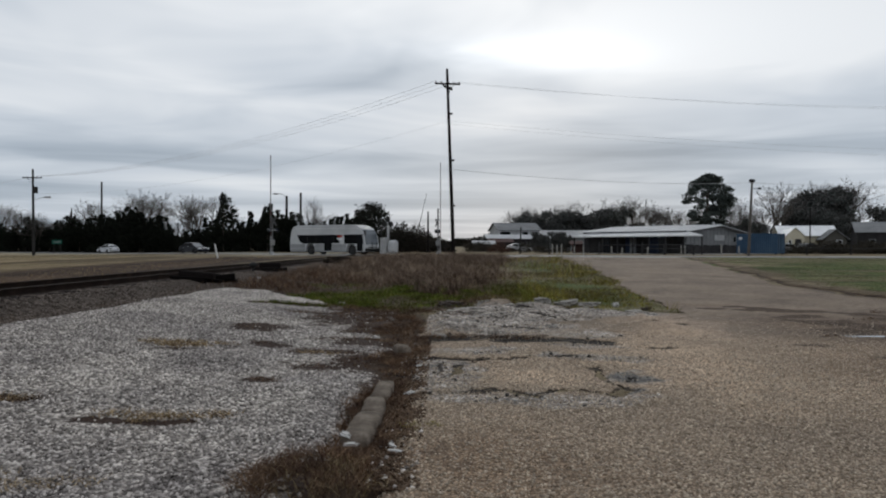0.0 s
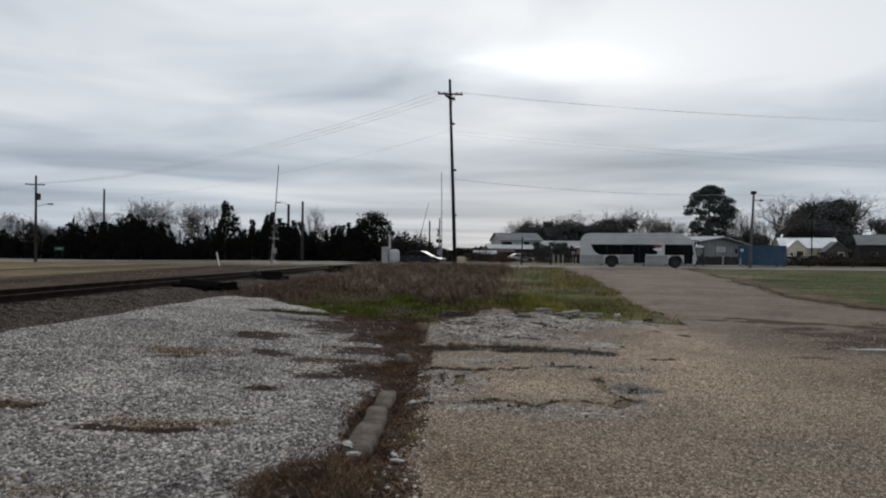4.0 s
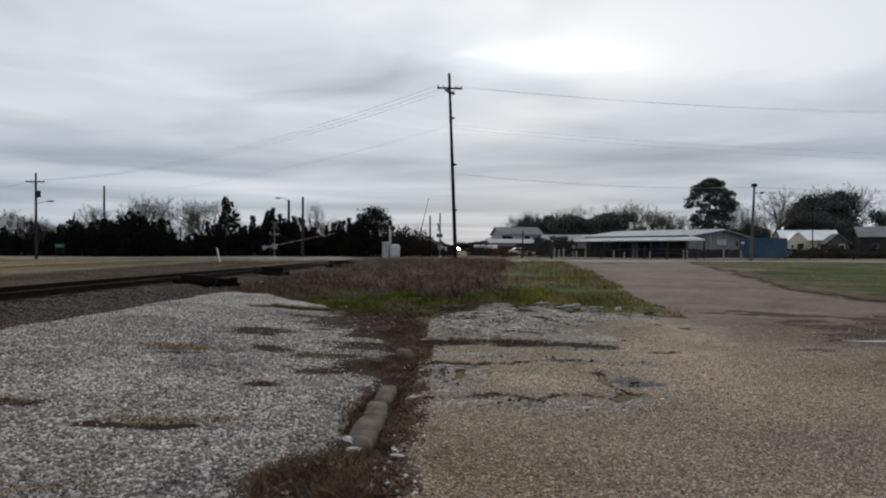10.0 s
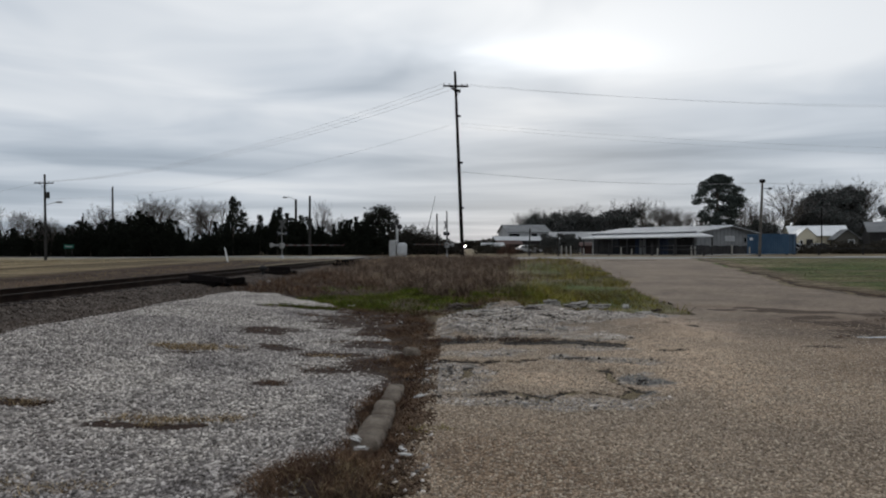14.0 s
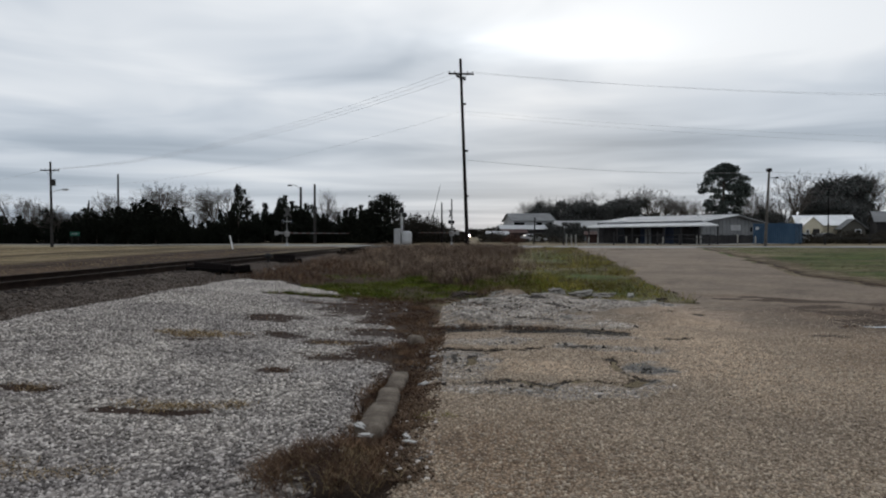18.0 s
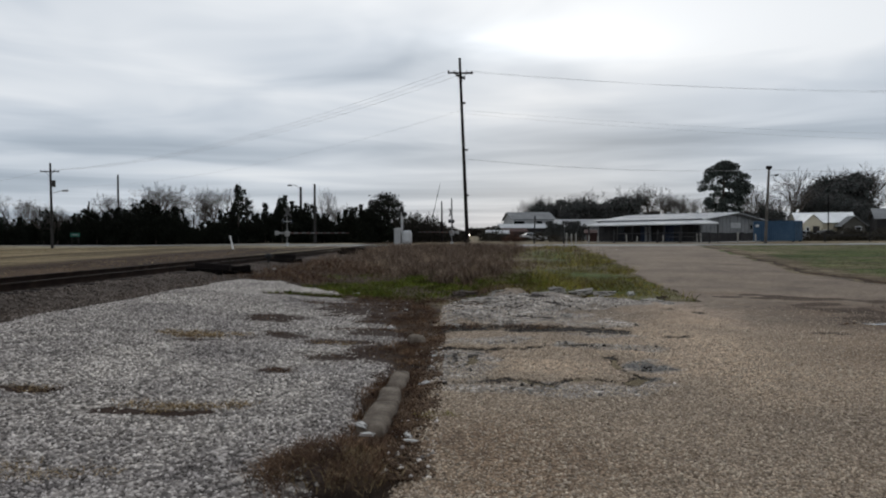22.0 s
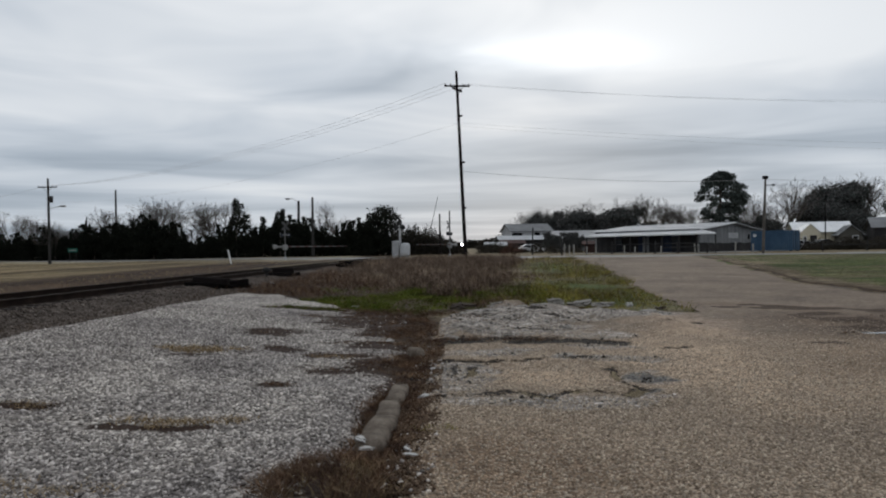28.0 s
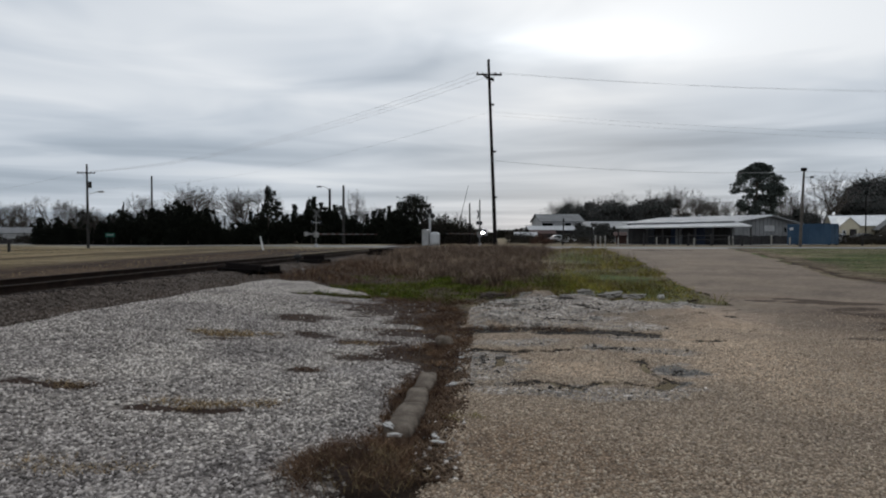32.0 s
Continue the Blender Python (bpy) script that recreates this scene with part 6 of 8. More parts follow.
def barn():
    """Long low shed: porch along one side, grey gable end, pale metal roof. x runs along the gable, y along its length."""
    turn = math.degrees(math.atan2(0.636, 0.77))
    ob = thing("long_shed", pose(31.2, 86.2, 0.6, 0, 0, turn), "long low shed with pale metal roof, grey gable and open porch", "shed")
    L, ridge = 16.5, 7.9
    gable = [(0.0, 0), (17.0, 0), (17.0, 2.62), (ridge, 3.80), (0.0, 2.95)]

    def under(x):
        return 2.95 + 0.85 * x / ridge if x < ridge else 3.80 - 1.18 * (x - ridge) / (17.0 - ridge)

    bm = new_bm()
    prism(bm, gable, 0.15, 0.35)
    prism(bm, gable, L - 0.35, L - 0.15)
    box(bm, (16.8, 0.36, 0), (17.0, L - 0.36, 2.62))
    part("wall", bm, GREY_WALL, ob, "grey sided walls")
    for i in range(18):
        y = 0.36 + i * (L - 0.72) / 18
        bm = new_bm()
        box(bm, (0.0, y, 0), (0.15 + 0.03 * (i % 2), y + (L - 0.72) / 18 - 0.02, 2.85))
        part("porch_board", bm, NAVY_WALL if i in (3, 4, 5, 8, 9, 13) else DARK_WALL, ob, "dark wall board under the porch")
    for i in range(3):
        y = 3.0 + i * 4.4
        bm = new_bm()
        box(bm, (-0.05, y, 0.02), (-0.004, y + 1.0, 2.05), 0.01)
        part("porch_door", bm, GREY_WALL if i % 2 else BLACK_PAINT, ob, "closed door under the porch")
    for i in range(18):
        x = 0.2 + i * 0.96
        bm = new_bm()
        box(bm, (x, 0.11, 0.05), (x + 0.05, 0.15, under(x) - 0.06))
        part("batten", bm, GREY_WALL, ob)
    for i in range(16):
        x = 0.1 + i * 1.04
        bm = new_bm()
        box(bm, (x, 0.05, 0.05), (x + 1.0, 0.108, 1.15 + 0.06 * math.sin(i * 3.7)))
        part("skirting_board", bm, DARK_WALL, ob, "dark board along the foot of the gable")
    bm = new_bm()
    box(bm, (7.0, 0.06, 1.75), (9.6, 0.14, 2.5), 0.02)
    part("sign_board", bm, DULL_WHITE, ob, "pale blank board on the gable")
    window(ob, 12.4, 0.12, 1.95, 0.8, 0.8, "y", GREY_WALL)
    slab_roof(ob, "roof", (-0.7, -0.4, 2.90), (-0.7, L + 0.3, 2.90), (ridge, L + 0.3, 3.84), (ridge, -0.4, 3.84), 0.07, METAL_ROOF)
    slab_roof(ob, "roof", (17.5, -0.4, 2.58), (17.5, L + 0.3, 2.58), (ridge, L + 0.3, 3.84), (ridge, -0.4, 3.84), 0.07, METAL_ROOF)
    for a, b in (((-0.7, -0.45, 2.84), (ridge, -0.45, 3.80)), ((17.5, -0.45, 2.52), (ridge, -0.45, 3.80))):
        bm = new_bm()
        rod(bm, a, b, 0.08, 0.08, 4)
        part("bargeboard", bm, OFF_WHITE if a[0] < 0 else GREY_WALL, ob)
    slab_roof(ob, "porch_roof", (-3.6, -4.2, 2.28), (-3.6, L - 1.2, 2.28), (-0.02, L - 1.2, 2.78), (-0.02, -0.4, 2.78), 0.06, METAL_ROOF, "pale metal porch roof")
    bm = new_bm()
    box(bm, (-3.66, -4.2, 2.20), (-3.6, L - 1.2, 2.33))
    part("porch_fascia", bm, OFF_WHITE, ob)
    for i in range(9):
        bm = new_bm()
        y = -4.0 + i * (L + 2.6) / 8
        box(bm, (-3.5, y - 0.07, 0), (-3.36, y + 0.07, 2.28))
        part("porch_post", bm, DARK_WALL, ob)
    for i in range(4):
        bm = new_bm()
        rod(bm, (ridge - 0.6, 0.4 + i * 4.6, 3.7), (ridge - 0.6, 0.4 + i * 4.6, 4.12), 0.2, 0.16, 8)
        rod(bm, (ridge - 0.6, 0.4 + i * 4.6, 4.1), (ridge - 0.6, 0.4 + i * 4.6, 4.2), 0.28, 0.2, 8)
        part("roof_vent", bm, GALV, ob)
    bm = new_bm()
    box(bm, (-3.7, -4.2, -0.3), (17.1, L, 0.04))
    part("floor_slab", bm, PALE_CONCRETE, ob)


NAVY_WALL = speckled("faded_navy_boards", (0.016, 0.022, 0.04), (0.028, 0.038, 0.066), (0.045, 0.058, 0.09), 0.8, 0.85, 0.004)
barn()


def house(name, x, y, turn, w, d, wall_h, ridge, roof, wall, label, windows=(), door=None, along="y", over=0.4):
    """A plain gabled house: the gable faces -y in its own space (along='y') or its eaves do (along='x')."""
    ob = thing(name, pose(x, y, gz(x, y), 0, 0, turn), label, "house" if "house" in name else "building")
    bm = new_bm()
    if along == "y":
        out = [(-w / 2, 0), (w / 2, 0), (w / 2, wall_h), (0, ridge), (-w / 2, wall_h)]
        prism(bm, out, 0, d)
    else:
        prism(bm, [(0, 0), (d, 0), (d, wall_h), (d / 2, ridge), (0, wall_h)], -w / 2, w / 2, pose(0, 0, 0, 0, 0, 90) @ Matrix.Diagonal((1, -1, 1, 1)))
        bmesh.ops.recalc_face_normals(bm, faces=bm.faces)
    part("wall", bm, wall, ob)
    o = over
    if along == "y":
        drop = (ridge - wall_h) / (w / 2) * o
        for s in (-1, 1):
            slab_roof(ob, "roof", (s * (w / 2 + o), -o, wall_h - drop + 0.02), (s * (w / 2 + o), d + o, wall_h - drop + 0.02), (0, d + o, ridge + 0.02), (0, -o, ridge + 0.02), 0.08, roof)
    else:
        drop = (ridge - wall_h) / (d / 2) * o
        for y0 in (-o, d + o):
            slab_roof(ob, "roof", (-w / 2 - o, y0, wall_h - drop + 0.02), (w / 2 + o, y0, wall_h - drop + 0.02), (w / 2 + o, d / 2, ridge + 0.02), (-w / 2 - o, d / 2, ridge + 0.02), 0.08, roof)
    for wx, wz, ww, wh in windows:
        window(ob, wx, -0.002, wz, ww, wh, "y", GREY_WALL if wall is DARK_WALL else OFF_WHITE)
    if door:
        bm = new_bm()
        box(bm, (door - 0.45, -0.05, 0.05), (door + 0.45, -0.004, 2.1), 0.01)
        part("door", bm, DARK_WALL, ob, "dark doorway")
    return ob


SHED_TAN = speckled("weathered_tan_boards", (0.05, 0.048, 0.042), (0.085, 0.08, 0.07), (0.12, 0.113, 0.098), 0.8, 0.85, 0.004)
house("cream_house", 53.7, 103, -14, 2.5, 6, 2.6, 3.8, WHITE_ROOF, CREAM_WALL, "small cream-painted house with white metal roof", [(-0.75, 1.6, 0.5, 0.8)], 0.4, over=0.14)
house("cream_house_wing", 58.1, 107.5, -14, 7.9, 5.4, 2.8, 4.25, WHITE_ROOF, CREAM_WALL, "low cream wing under a wide white metal roof", along="x")
house("grey_house", 58.9, 101.5, -20, 2.8, 5, 2.3, 3.5, GREY_WALL, SHED_TAN, "small dark gabled shed beside the cream house", [(0.5, 1.6, 0.8, 0.8)])
house("dark_house", 69.6, 106, -25, 8.0, 9, 3.3, 4.9, GREY_WALL, DARK_WALL, "dark boarded house with a grey metal roof", [(-2, 1.6, 0.9, 1.1), (2, 1.6, 0.9, 1.1)], 0.0, along="x")
house("two_storey_house", 16.6, 141, 8, 8.6, 9, 4.3, 5.8, GREY_WALL, DULL_WHITE, "pale two-storey house with grey roofs", [(-3, 3.6, 2.4, 0.8), (1.2, 3.6, 1.5, 0.9), (3.6, 3.6, 0.8, 0.9)], along="x")
house("low_annex", 15.2, 136.5, 8, 11, 4, 2.5, 3.2, METAL_ROOF, DARK_WALL, "low dark annex with a pale roof before the pale house", [(-3, 1.2, 1.6, 0.9), (2, 1.2, 1.6, 0.9)], 0.0, along="x")
house("long_grey_building", 26.0, 140, -6, 16, 8, 2.8, 4.2, GALV, GREY_WALL, "long grey building with a pale metal roof", along="x")
house("red_shed", 11.5, 126, 5, 4.0, 4, 1.7, 2.3, RED_BROWN, DARK_WALL, "low dark shed with a faded red roof by the street", along="x")
house("white_shed", 8.2, 124, 0, 3.4, 4, 1.3, 1.9, METAL_ROOF, GREY_WALL, "low pale-roofed grey shed by the street", along="x")
house("red_shed", 21.0, 103, -10, 1.8, 3, 1.3, 1.7, RED_BROWN, RED_BROWN, "low faded red shed beside the long shed", along="x")
house("far_house", -114, 161, 30, 14, 8, 2.6, 3.9, GREY_WALL, DULL_WHITE, "pale low house far beyond the bare trees", [(-3, 1.4, 1.2, 1), (3, 1.4, 1.2, 1)], 0.0, along="x")
house("far_house", -121, 176, 25, 10, 8, 2.4, 4.0, GREY_WALL, DULL_WHITE, "pale low house far beyond the bare trees", [(-2, 1.4, 1.2, 1), (2, 1.4, 1.2, 1)], along="x")

# blue container
box_ob = thing("blue_container", pose(40.6, 86.4, 0.6, 0, 0, -52), "faded blue steel container with ribbed sides", "container")
bm = new_bm()
box(bm, (-3.0, -1.2, 0.12), (3.0, 1.2, 2.58), 0.03)
part("body", bm, BLUE_PAINT, box_ob)
for i in range(20):
    bm = new_bm()
    x = -2.88 + i * 0.295
    box(bm, (x, -1.25, 0.22), (x + 0.13, -1.2, 2.48), 0.01)
    part("rib", bm, BLUE_PAINT, box_ob)
for z in (0.1, 2.48):
    bm = new_bm()
    box(bm, (-3.04, -1.26, z), (3.04, -1.2, z + 0.12))
    part("rail", bm, BLUE_PAINT, box_ob)
for s in (-1, 1):
    bm = new_bm()
    box(bm, (3.0, s * 0.58 - 0.56, 0.2), (3.05, s * 0.58 + 0.56, 2.5), 0.01)
    leaf = part("door", bm, BLUE_PAINT, box_ob, "blue steel door leaf")
    for y in (0.25, 0.85):
        part("lock_bar", rod(new_bm(), (3.08, s * y, 0.2), (3.08, s * y, 2.5), 0.025, 0.025, 6), GREY_WOOD, leaf, "grey locking bar")
for x in (-2.75, 2.75):
    for y in (-1.0, 1.0):
        bm = new_bm()
        box(bm, (x - 0.15, y - 0.1, 0), (x + 0.15, y + 0.1, 0.12))
        part("foot", bm, BLACK, box_ob)
bm = new_bm()
box(bm, (-2.6, -1.258, 1.85), (-2.1, -1.251, 2.15))
part("placard", bm, OFF_WHITE, box_ob, "small pale placard")
box_ob.scale = (0.86, 0.86, 1.0)

# posts, bollards and fence rails across the street
POST_GREY = speckled("dirty_pale_paint", (0.18, 0.17, 0.155), (0.27, 0.26, 0.24), (0.36, 0.35, 0.33), 3.0, 0.8, 0.002)


def bollard(x, y, h, r, material, label, square=False):
    bm = new_bm()
    if square:
        box(bm, (-r, -r, -0.1), (r, r, h), 0.02)
    else:
        rod(bm, (0, 0, -0.1), (0, 0, h - 0.05), r, r, 10)
        rod(bm, (0, 0, h - 0.05), (0, 0, h), r, r * 0.6, 10)
    ob = link_mesh("post", bm, material)
    ob.matrix_world = pose(x, y, gz(x, y), random.uniform(-2, 2), random.uniform(-2, 2), 0)
    tagged(ob, label, "post", "posts along the street")


for px, yy, h, mat in [(13.9, 84, 1.25, 0), (14.5, 84, 1.15, 0), (15.05, 84, 1.2, 0), (16.4, 83, 0.95, 0), (17.5, 83, 0.9, 0), (19.2, 82, 1.5, 1), (20.7, 82, 1.0, 0), (21.8, 81.5, 0.8, 0), (23.9, 80.5, 1.5, 1), (24.4, 80, 0.9, 0), (26.2, 79.5, 1.3, 1),
                       (28.0, 79, 1.1, 0), (28.4, 79, 1.1, 0), (29.2, 78.5, 0.9, 1), (32.2, 78, 1.2, 0), (34.0, 77.5, 1.0, 0), (10.2, 86, 3.4, 2), (12.9, 80, 2.2, 2), (42.0, 78, 1.0, 2), (47, 78, 1.2, 2), (52, 78, 1.0, 2), (57, 78, 1.1, 2)]:
    bollard(px, yy, h, 0.09 if mat else 0.08, (POST_GREY, DARK_WALL, GREY_WOOD)[mat], ("pale painted post beside the street", "dark wooden post beside the street", "weathered grey post beside the street")[mat], mat == 1)
for x0, y0, x1, y1, z0, mat, label in [(23.9, 80.5, 29.2, 78.5, 1.15, DARK_WALL, "dark wooden fence rail between posts"), (23.9, 80.5, 29.2, 78.5, 0.7, DARK_WALL, "dark wooden fence rail between posts"),
                                       (42, 78, 57, 78, 0.75, GREY_WOOD, "grey fence rail beside the grass"), (19.2, 82, 23.9, 80.5, 1.1, DARK_WALL, "dark wooden fence rail between posts")]:
    bm = new_bm()
    rod(bm, (x0, y0 - 0.13, gz(x0, y0) + z0), (x1, y1 - 0.13, gz(x1, y1) + z0), 0.05, 0.05, 6)
    tagged(link_mesh("fence_rail", bm, mat), label, "fence", "fence along the street")

# dark timber table in the grass across the track
frame_ob = thing("timber_table", pose(-39.5, 54, gz(-39.5, 54), 0, 0, 20), "dark heavy timber table standing in dry grass", "table")
bm = new_bm()
box(bm, (-2.2, -0.3, 0.72), (1.2, 0.3, 1.02), 0.03)
part("top", bm, DARK_WALL, frame_ob)
for x in (-1.9, 0.9):
    bm = new_bm()
    box(bm, (x - 0.09, -0.09, -0.03), (x + 0.09, 0.09, 0.72))
    part("leg", bm, DARK_WALL, frame_ob)


# ---- trees ----
def crown(name, lobes, per, size, material, parent, seed, label=""):
    """Foliage: many small leaf sprays, set mostly near the surface of uneven lobes."""
    r = np.random.RandomState(seed)
    pts = []
    for x, y, z, rx, ry, rz in lobes:
        n = int(per * (rx * ry * rz) ** 0.66)
        d = r.randn(n, 3)
        d /= np.linalg.norm(d, axis=1)[:, None]
        wob = 0.72 + 0.5 * vnoise(d[:, 0] * 3 + x + seed, d[:, 2] * 3 + z + d[:, 1] * 2, 1.0, seed % 30)
        d *= (wob * r.rand(n) ** 0.4 * (1 + 0.28 * r.rand(n) ** 5))[:, None]
        pts.append(d * (rx, ry, rz) + (x, y, z))
    p = np.concatenate(pts)
    p = p[p[:, 2] > 0.02]
    n = len(p)
    a, b = r.randn(n, 3), r.randn(n, 3)
    a /= np.linalg.norm(a, axis=1)[:, None]
    b -= (a * b).sum(1)[:, None] * a
    b /= np.linalg.norm(b, axis=1)[:, None]
    s = size * (0.5 + r.rand(n))[:, None]
    k = (0.3 + 0.4 * r.rand(n))[:, None]
    v = np.stack([p - a * s, p + b * s * k, p + a * s, p - b * s * k], 1).reshape(-1, 3)
    v[:, 2] = np.maximum(v[:, 2], 0.01)
    ob = raw_mesh(name, v, np.arange(4 * n).reshape(-1, 4), material)
    ob.parent = parent
    if label:
        ob["label"] = label
    return ob


def limbs(parent, h, r0, seed, levels=4, spread_=0.75, first=0.3, material=BARK, twig=TWIG, droop=0.0, trunk_only=False):
    """A tapered trunk with forking limbs, and fine twigs as a part of their own."""
    r = random.Random(seed)
    thick, thin = new_bm(), ([], [])

    def thin_rod(a, b, w):
        side = (b - a).cross(Vector((r.uniform(-1, 1), r.uniform(-1, 1), r.uniform(-1, 1))))
        side = side.normalized() * w
        i = len(thin[0])
        thin[0].extend([a - side, a + side, b])
        thin[1].append((i, i + 1, i + 2))
        up = side.cross(b - a).normalized() * w
        thin[0].extend([a - up, a + up, b])
        thin[1].append((i + 3, i + 4, i + 5))

    def grow(p, d, length, rad, level):
        q = p + d * length
        if rad > 0.03 and level > 2:
            rod(thick, p, q, rad, rad * 0.7, 6)
        else:
            thin_rod(p, q, max(rad * 0.55, 0.0095))
        if level == 0:
            return
        for i in range(r.choice((2, 2, 3)) if level > 1 else 3):
            n = (d + Vector((r.uniform(-1, 1), r.uniform(-1, 1), r.uniform(-0.45, 0.75) - droop)) * spread_).normalized()
            grow(p.lerp(q, r.uniform(0.55, 1.0)), n, length * r.uniform(0.62, 0.86), rad * r.uniform(0.5, 0.68), level - 1)
        grow(q, (d + Vector((r.uniform(-0.3, 0.3), r.uniform(-0.3, 0.3), 0.1))).normalized(), length * 0.75, rad * 0.68, level - 1)

    if trunk_only:
        rod(thick, (0, 0, -0.1), (0, 0, h), r0, r0 * 0.4, 8)
        return part("trunk", thick, material, parent)
    rod(thick, (0, 0, -0.1), (0, 0, h * first), r0 * 1.1, r0 * 0.85, 8)
    top = Vector((0, 0, h * first))
    for i in range(r.choice((3, 4))):
        d = Vector((r.uniform(-0.7, 0.7), r.uniform(-0.7, 0.7), 1)).normalized()
        grow(top - Vector((0, 0, 0.1 * r.random() * h * first)), d, h * 0.26, r0 * 0.6, levels)
    part("trunk", thick, material, parent)
    if thin[0]:
        ob = raw_mesh("branchwork", [tuple(v) for v in thin[0]], thin[1], twig)
        ob.parent = parent
        ob["label"] = "fine bare twigs"


def cedar_lobes(seed, h, w, kind):
    """Lobes of a cedar 5 m tall: 'bush' broad, 'spire' narrow, 'open' ragged with gaps."""
    r = random.Random(seed)
    out = []
    if kind == "open":
        for i in range(26):
            a, t = i * 2.4, 0.12 + 0.86 * i / 25
            k = w * (0.85 - 0.6 * t) * r.uniform(0.2, 1.1)
            out.append((math.cos(a) * k, math.sin(a) * k, h * (t + r.uniform(-0.03, 0.03)), w * r.uniform(0.16, 0.36), w * r.uniform(0.16, 0.36), h * r.uniform(0.04, 0.085)))
        return out
    for i in range(9):
        t = i / 8
        k = (1 - t ** 3.2) * 0.62 + 0.30 if kind == "bush" else (1 - t) * 0.75 + 0.12
        out.append((r.uniform(-0.45, 0.45) * w * (1.1 - t), r.uniform(-0.45, 0.45) * w * (1.1 - t), h * (0.1 + 0.84 * t), w * k * r.uniform(0.6, 1.05), w * k * r.uniform(0.6, 1.05), h * 0.11))
    for i in range(40):
        a, t = r.random() * 6.28, r.uniform(0.2, 0.98)
        k = w * (1.12 - t if kind == "spire" else (1 - t ** 3) * 0.7 + 0.3) * 1.0
        out.append((math.cos(a) * k, math.sin(a) * k, h * (t + r.uniform(0, 0.06)), w * r.uniform(0.08, 0.2), w * r.uniform(0.08, 0.2), h * r.uniform(0.03, 0.08)))
    return out


def place_copies(first, rows, wide=0.3, slim=1.0):
    """The first row moves the model itself, the others get copies: x, y, turn, scale."""
    for i, (x, y, turn, s, *thin) in enumerate(rows):
        k = s * slim * (thin[0] if thin else 1.0) * (1 - wide / 3 + wide * (math.sin(i * 12.9 + x) * 43.7 % 1))
        m = pose(x, y, gz(x, y) - 0.03, 0, 0, turn) @ Matrix.Diagonal((k, k, s, 1))
        if i == 0:
            home = m
        else:
            copy_thing(first, m)
    first.matrix_basis = home


def model(name, label, group):
    return thing(name, Matrix(), label, "tree", group)


# the dark cedars behind the street: bearing (x/y) and height along the row, bushes first, then spires and ragged ones
BUSHES = [(-0.662, 4.1), (-0.638, 3.9), (-0.617, 3.7), (-0.595, 5), (-0.582, 4.3), (-0.565, 3.5), (-0.551, 4.5), (-0.536, 5.1), (-0.522, 4.6), (-0.506, 5), (-0.491, 5.3), (-0.476, 4.9), (-0.463, 5.8), (-0.448, 6.5), (-0.435, 5.5), (-0.419, 4.9), (-0.404, 5.2),
          (-0.392, 3.3), (-0.381, 2.5), (-0.367, 3.2), (-0.353, 3.3), (-0.326, 4.6), (-0.286, 4.3), (-0.264, 4.2), (-0.224, 5.1), (-0.212, 5.5), (-0.188, 4), (-0.176, 3.2), (-0.147, 5), (-0.12, 5.1)]
SPIRES = [(-0.339, 4.7), (-0.274, 6.0), (-0.253, 6.2), (-0.2446, 7.1), (-0.235, 5.9), (-0.2, 5.3), (-0.166, 4.4), (-0.1565, 4.8), (-0.1335, 5.5), (-0.257, 5.2), (-0.228, 5.2), (-0.125, 5.0)]
RAGGED = [(-0.313, 8.0), (-0.3, 6.3), (-0.249, 6.2), (-0.32, 5.4)]
CREST = sorted(BUSHES + SPIRES)


def row_depth(u):
    """How far off the row stands at a bearing; it keeps clear of the railway, which runs through a gap in it."""
    base = 96 + 53 * max(0.0, -u)
    return max(base, 13.6 / (0.0382 - u) + 2) if -0.16 < u < -0.034 else base


cedars = {}
for v, kind in enumerate(("bush", "bush", "bush", "spire", "spire", "open", "open")):
    t = model("cedar_tree", {"bush": "dark bushy evergreen cedar in a dense row behind the street", "spire": "narrow dark pointed cedar behind the street", "open": "ragged dark cedar with gaps between its boughs"}[kind], "evergreens behind the street")
    limbs(t, 4.5, 0.09, v, trunk_only=True)
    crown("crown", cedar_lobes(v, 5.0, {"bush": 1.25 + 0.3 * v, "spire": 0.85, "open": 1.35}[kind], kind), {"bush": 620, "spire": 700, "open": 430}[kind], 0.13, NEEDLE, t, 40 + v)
    cedars.setdefault(kind, []).append([t, []])
rr = random.Random(3)
for kind, rows in (("bush", BUSHES), ("spire", SPIRES), ("open", RAGGED)):
    for i, (u, h) in enumerate(rows):
        yy = row_depth(u) + (0 if kind == "bush" else rr.uniform(-1.5, 1.5))
        h *= rr.uniform(0.98, 1.03) * yy / 100
        cedars[kind][i % len(cedars[kind])][1].append((u * yy, yy, rr.uniform(0, 360), h / 5.0))
        if kind == "bush":
            uu = u + rr.uniform(-0.014, 0.014)
            y2 = row_depth(uu) + rr.uniform(1, 6)
            cedars["bush"][rr.randrange(3)][1].append((uu * y2, y2, rr.uniform(0, 360), h / 5.0 * rr.uniform(0.6, 0.85)))
for kinds in cedars.values():
    for t, rows in kinds:
        place_copies(t, rows, 0.35)

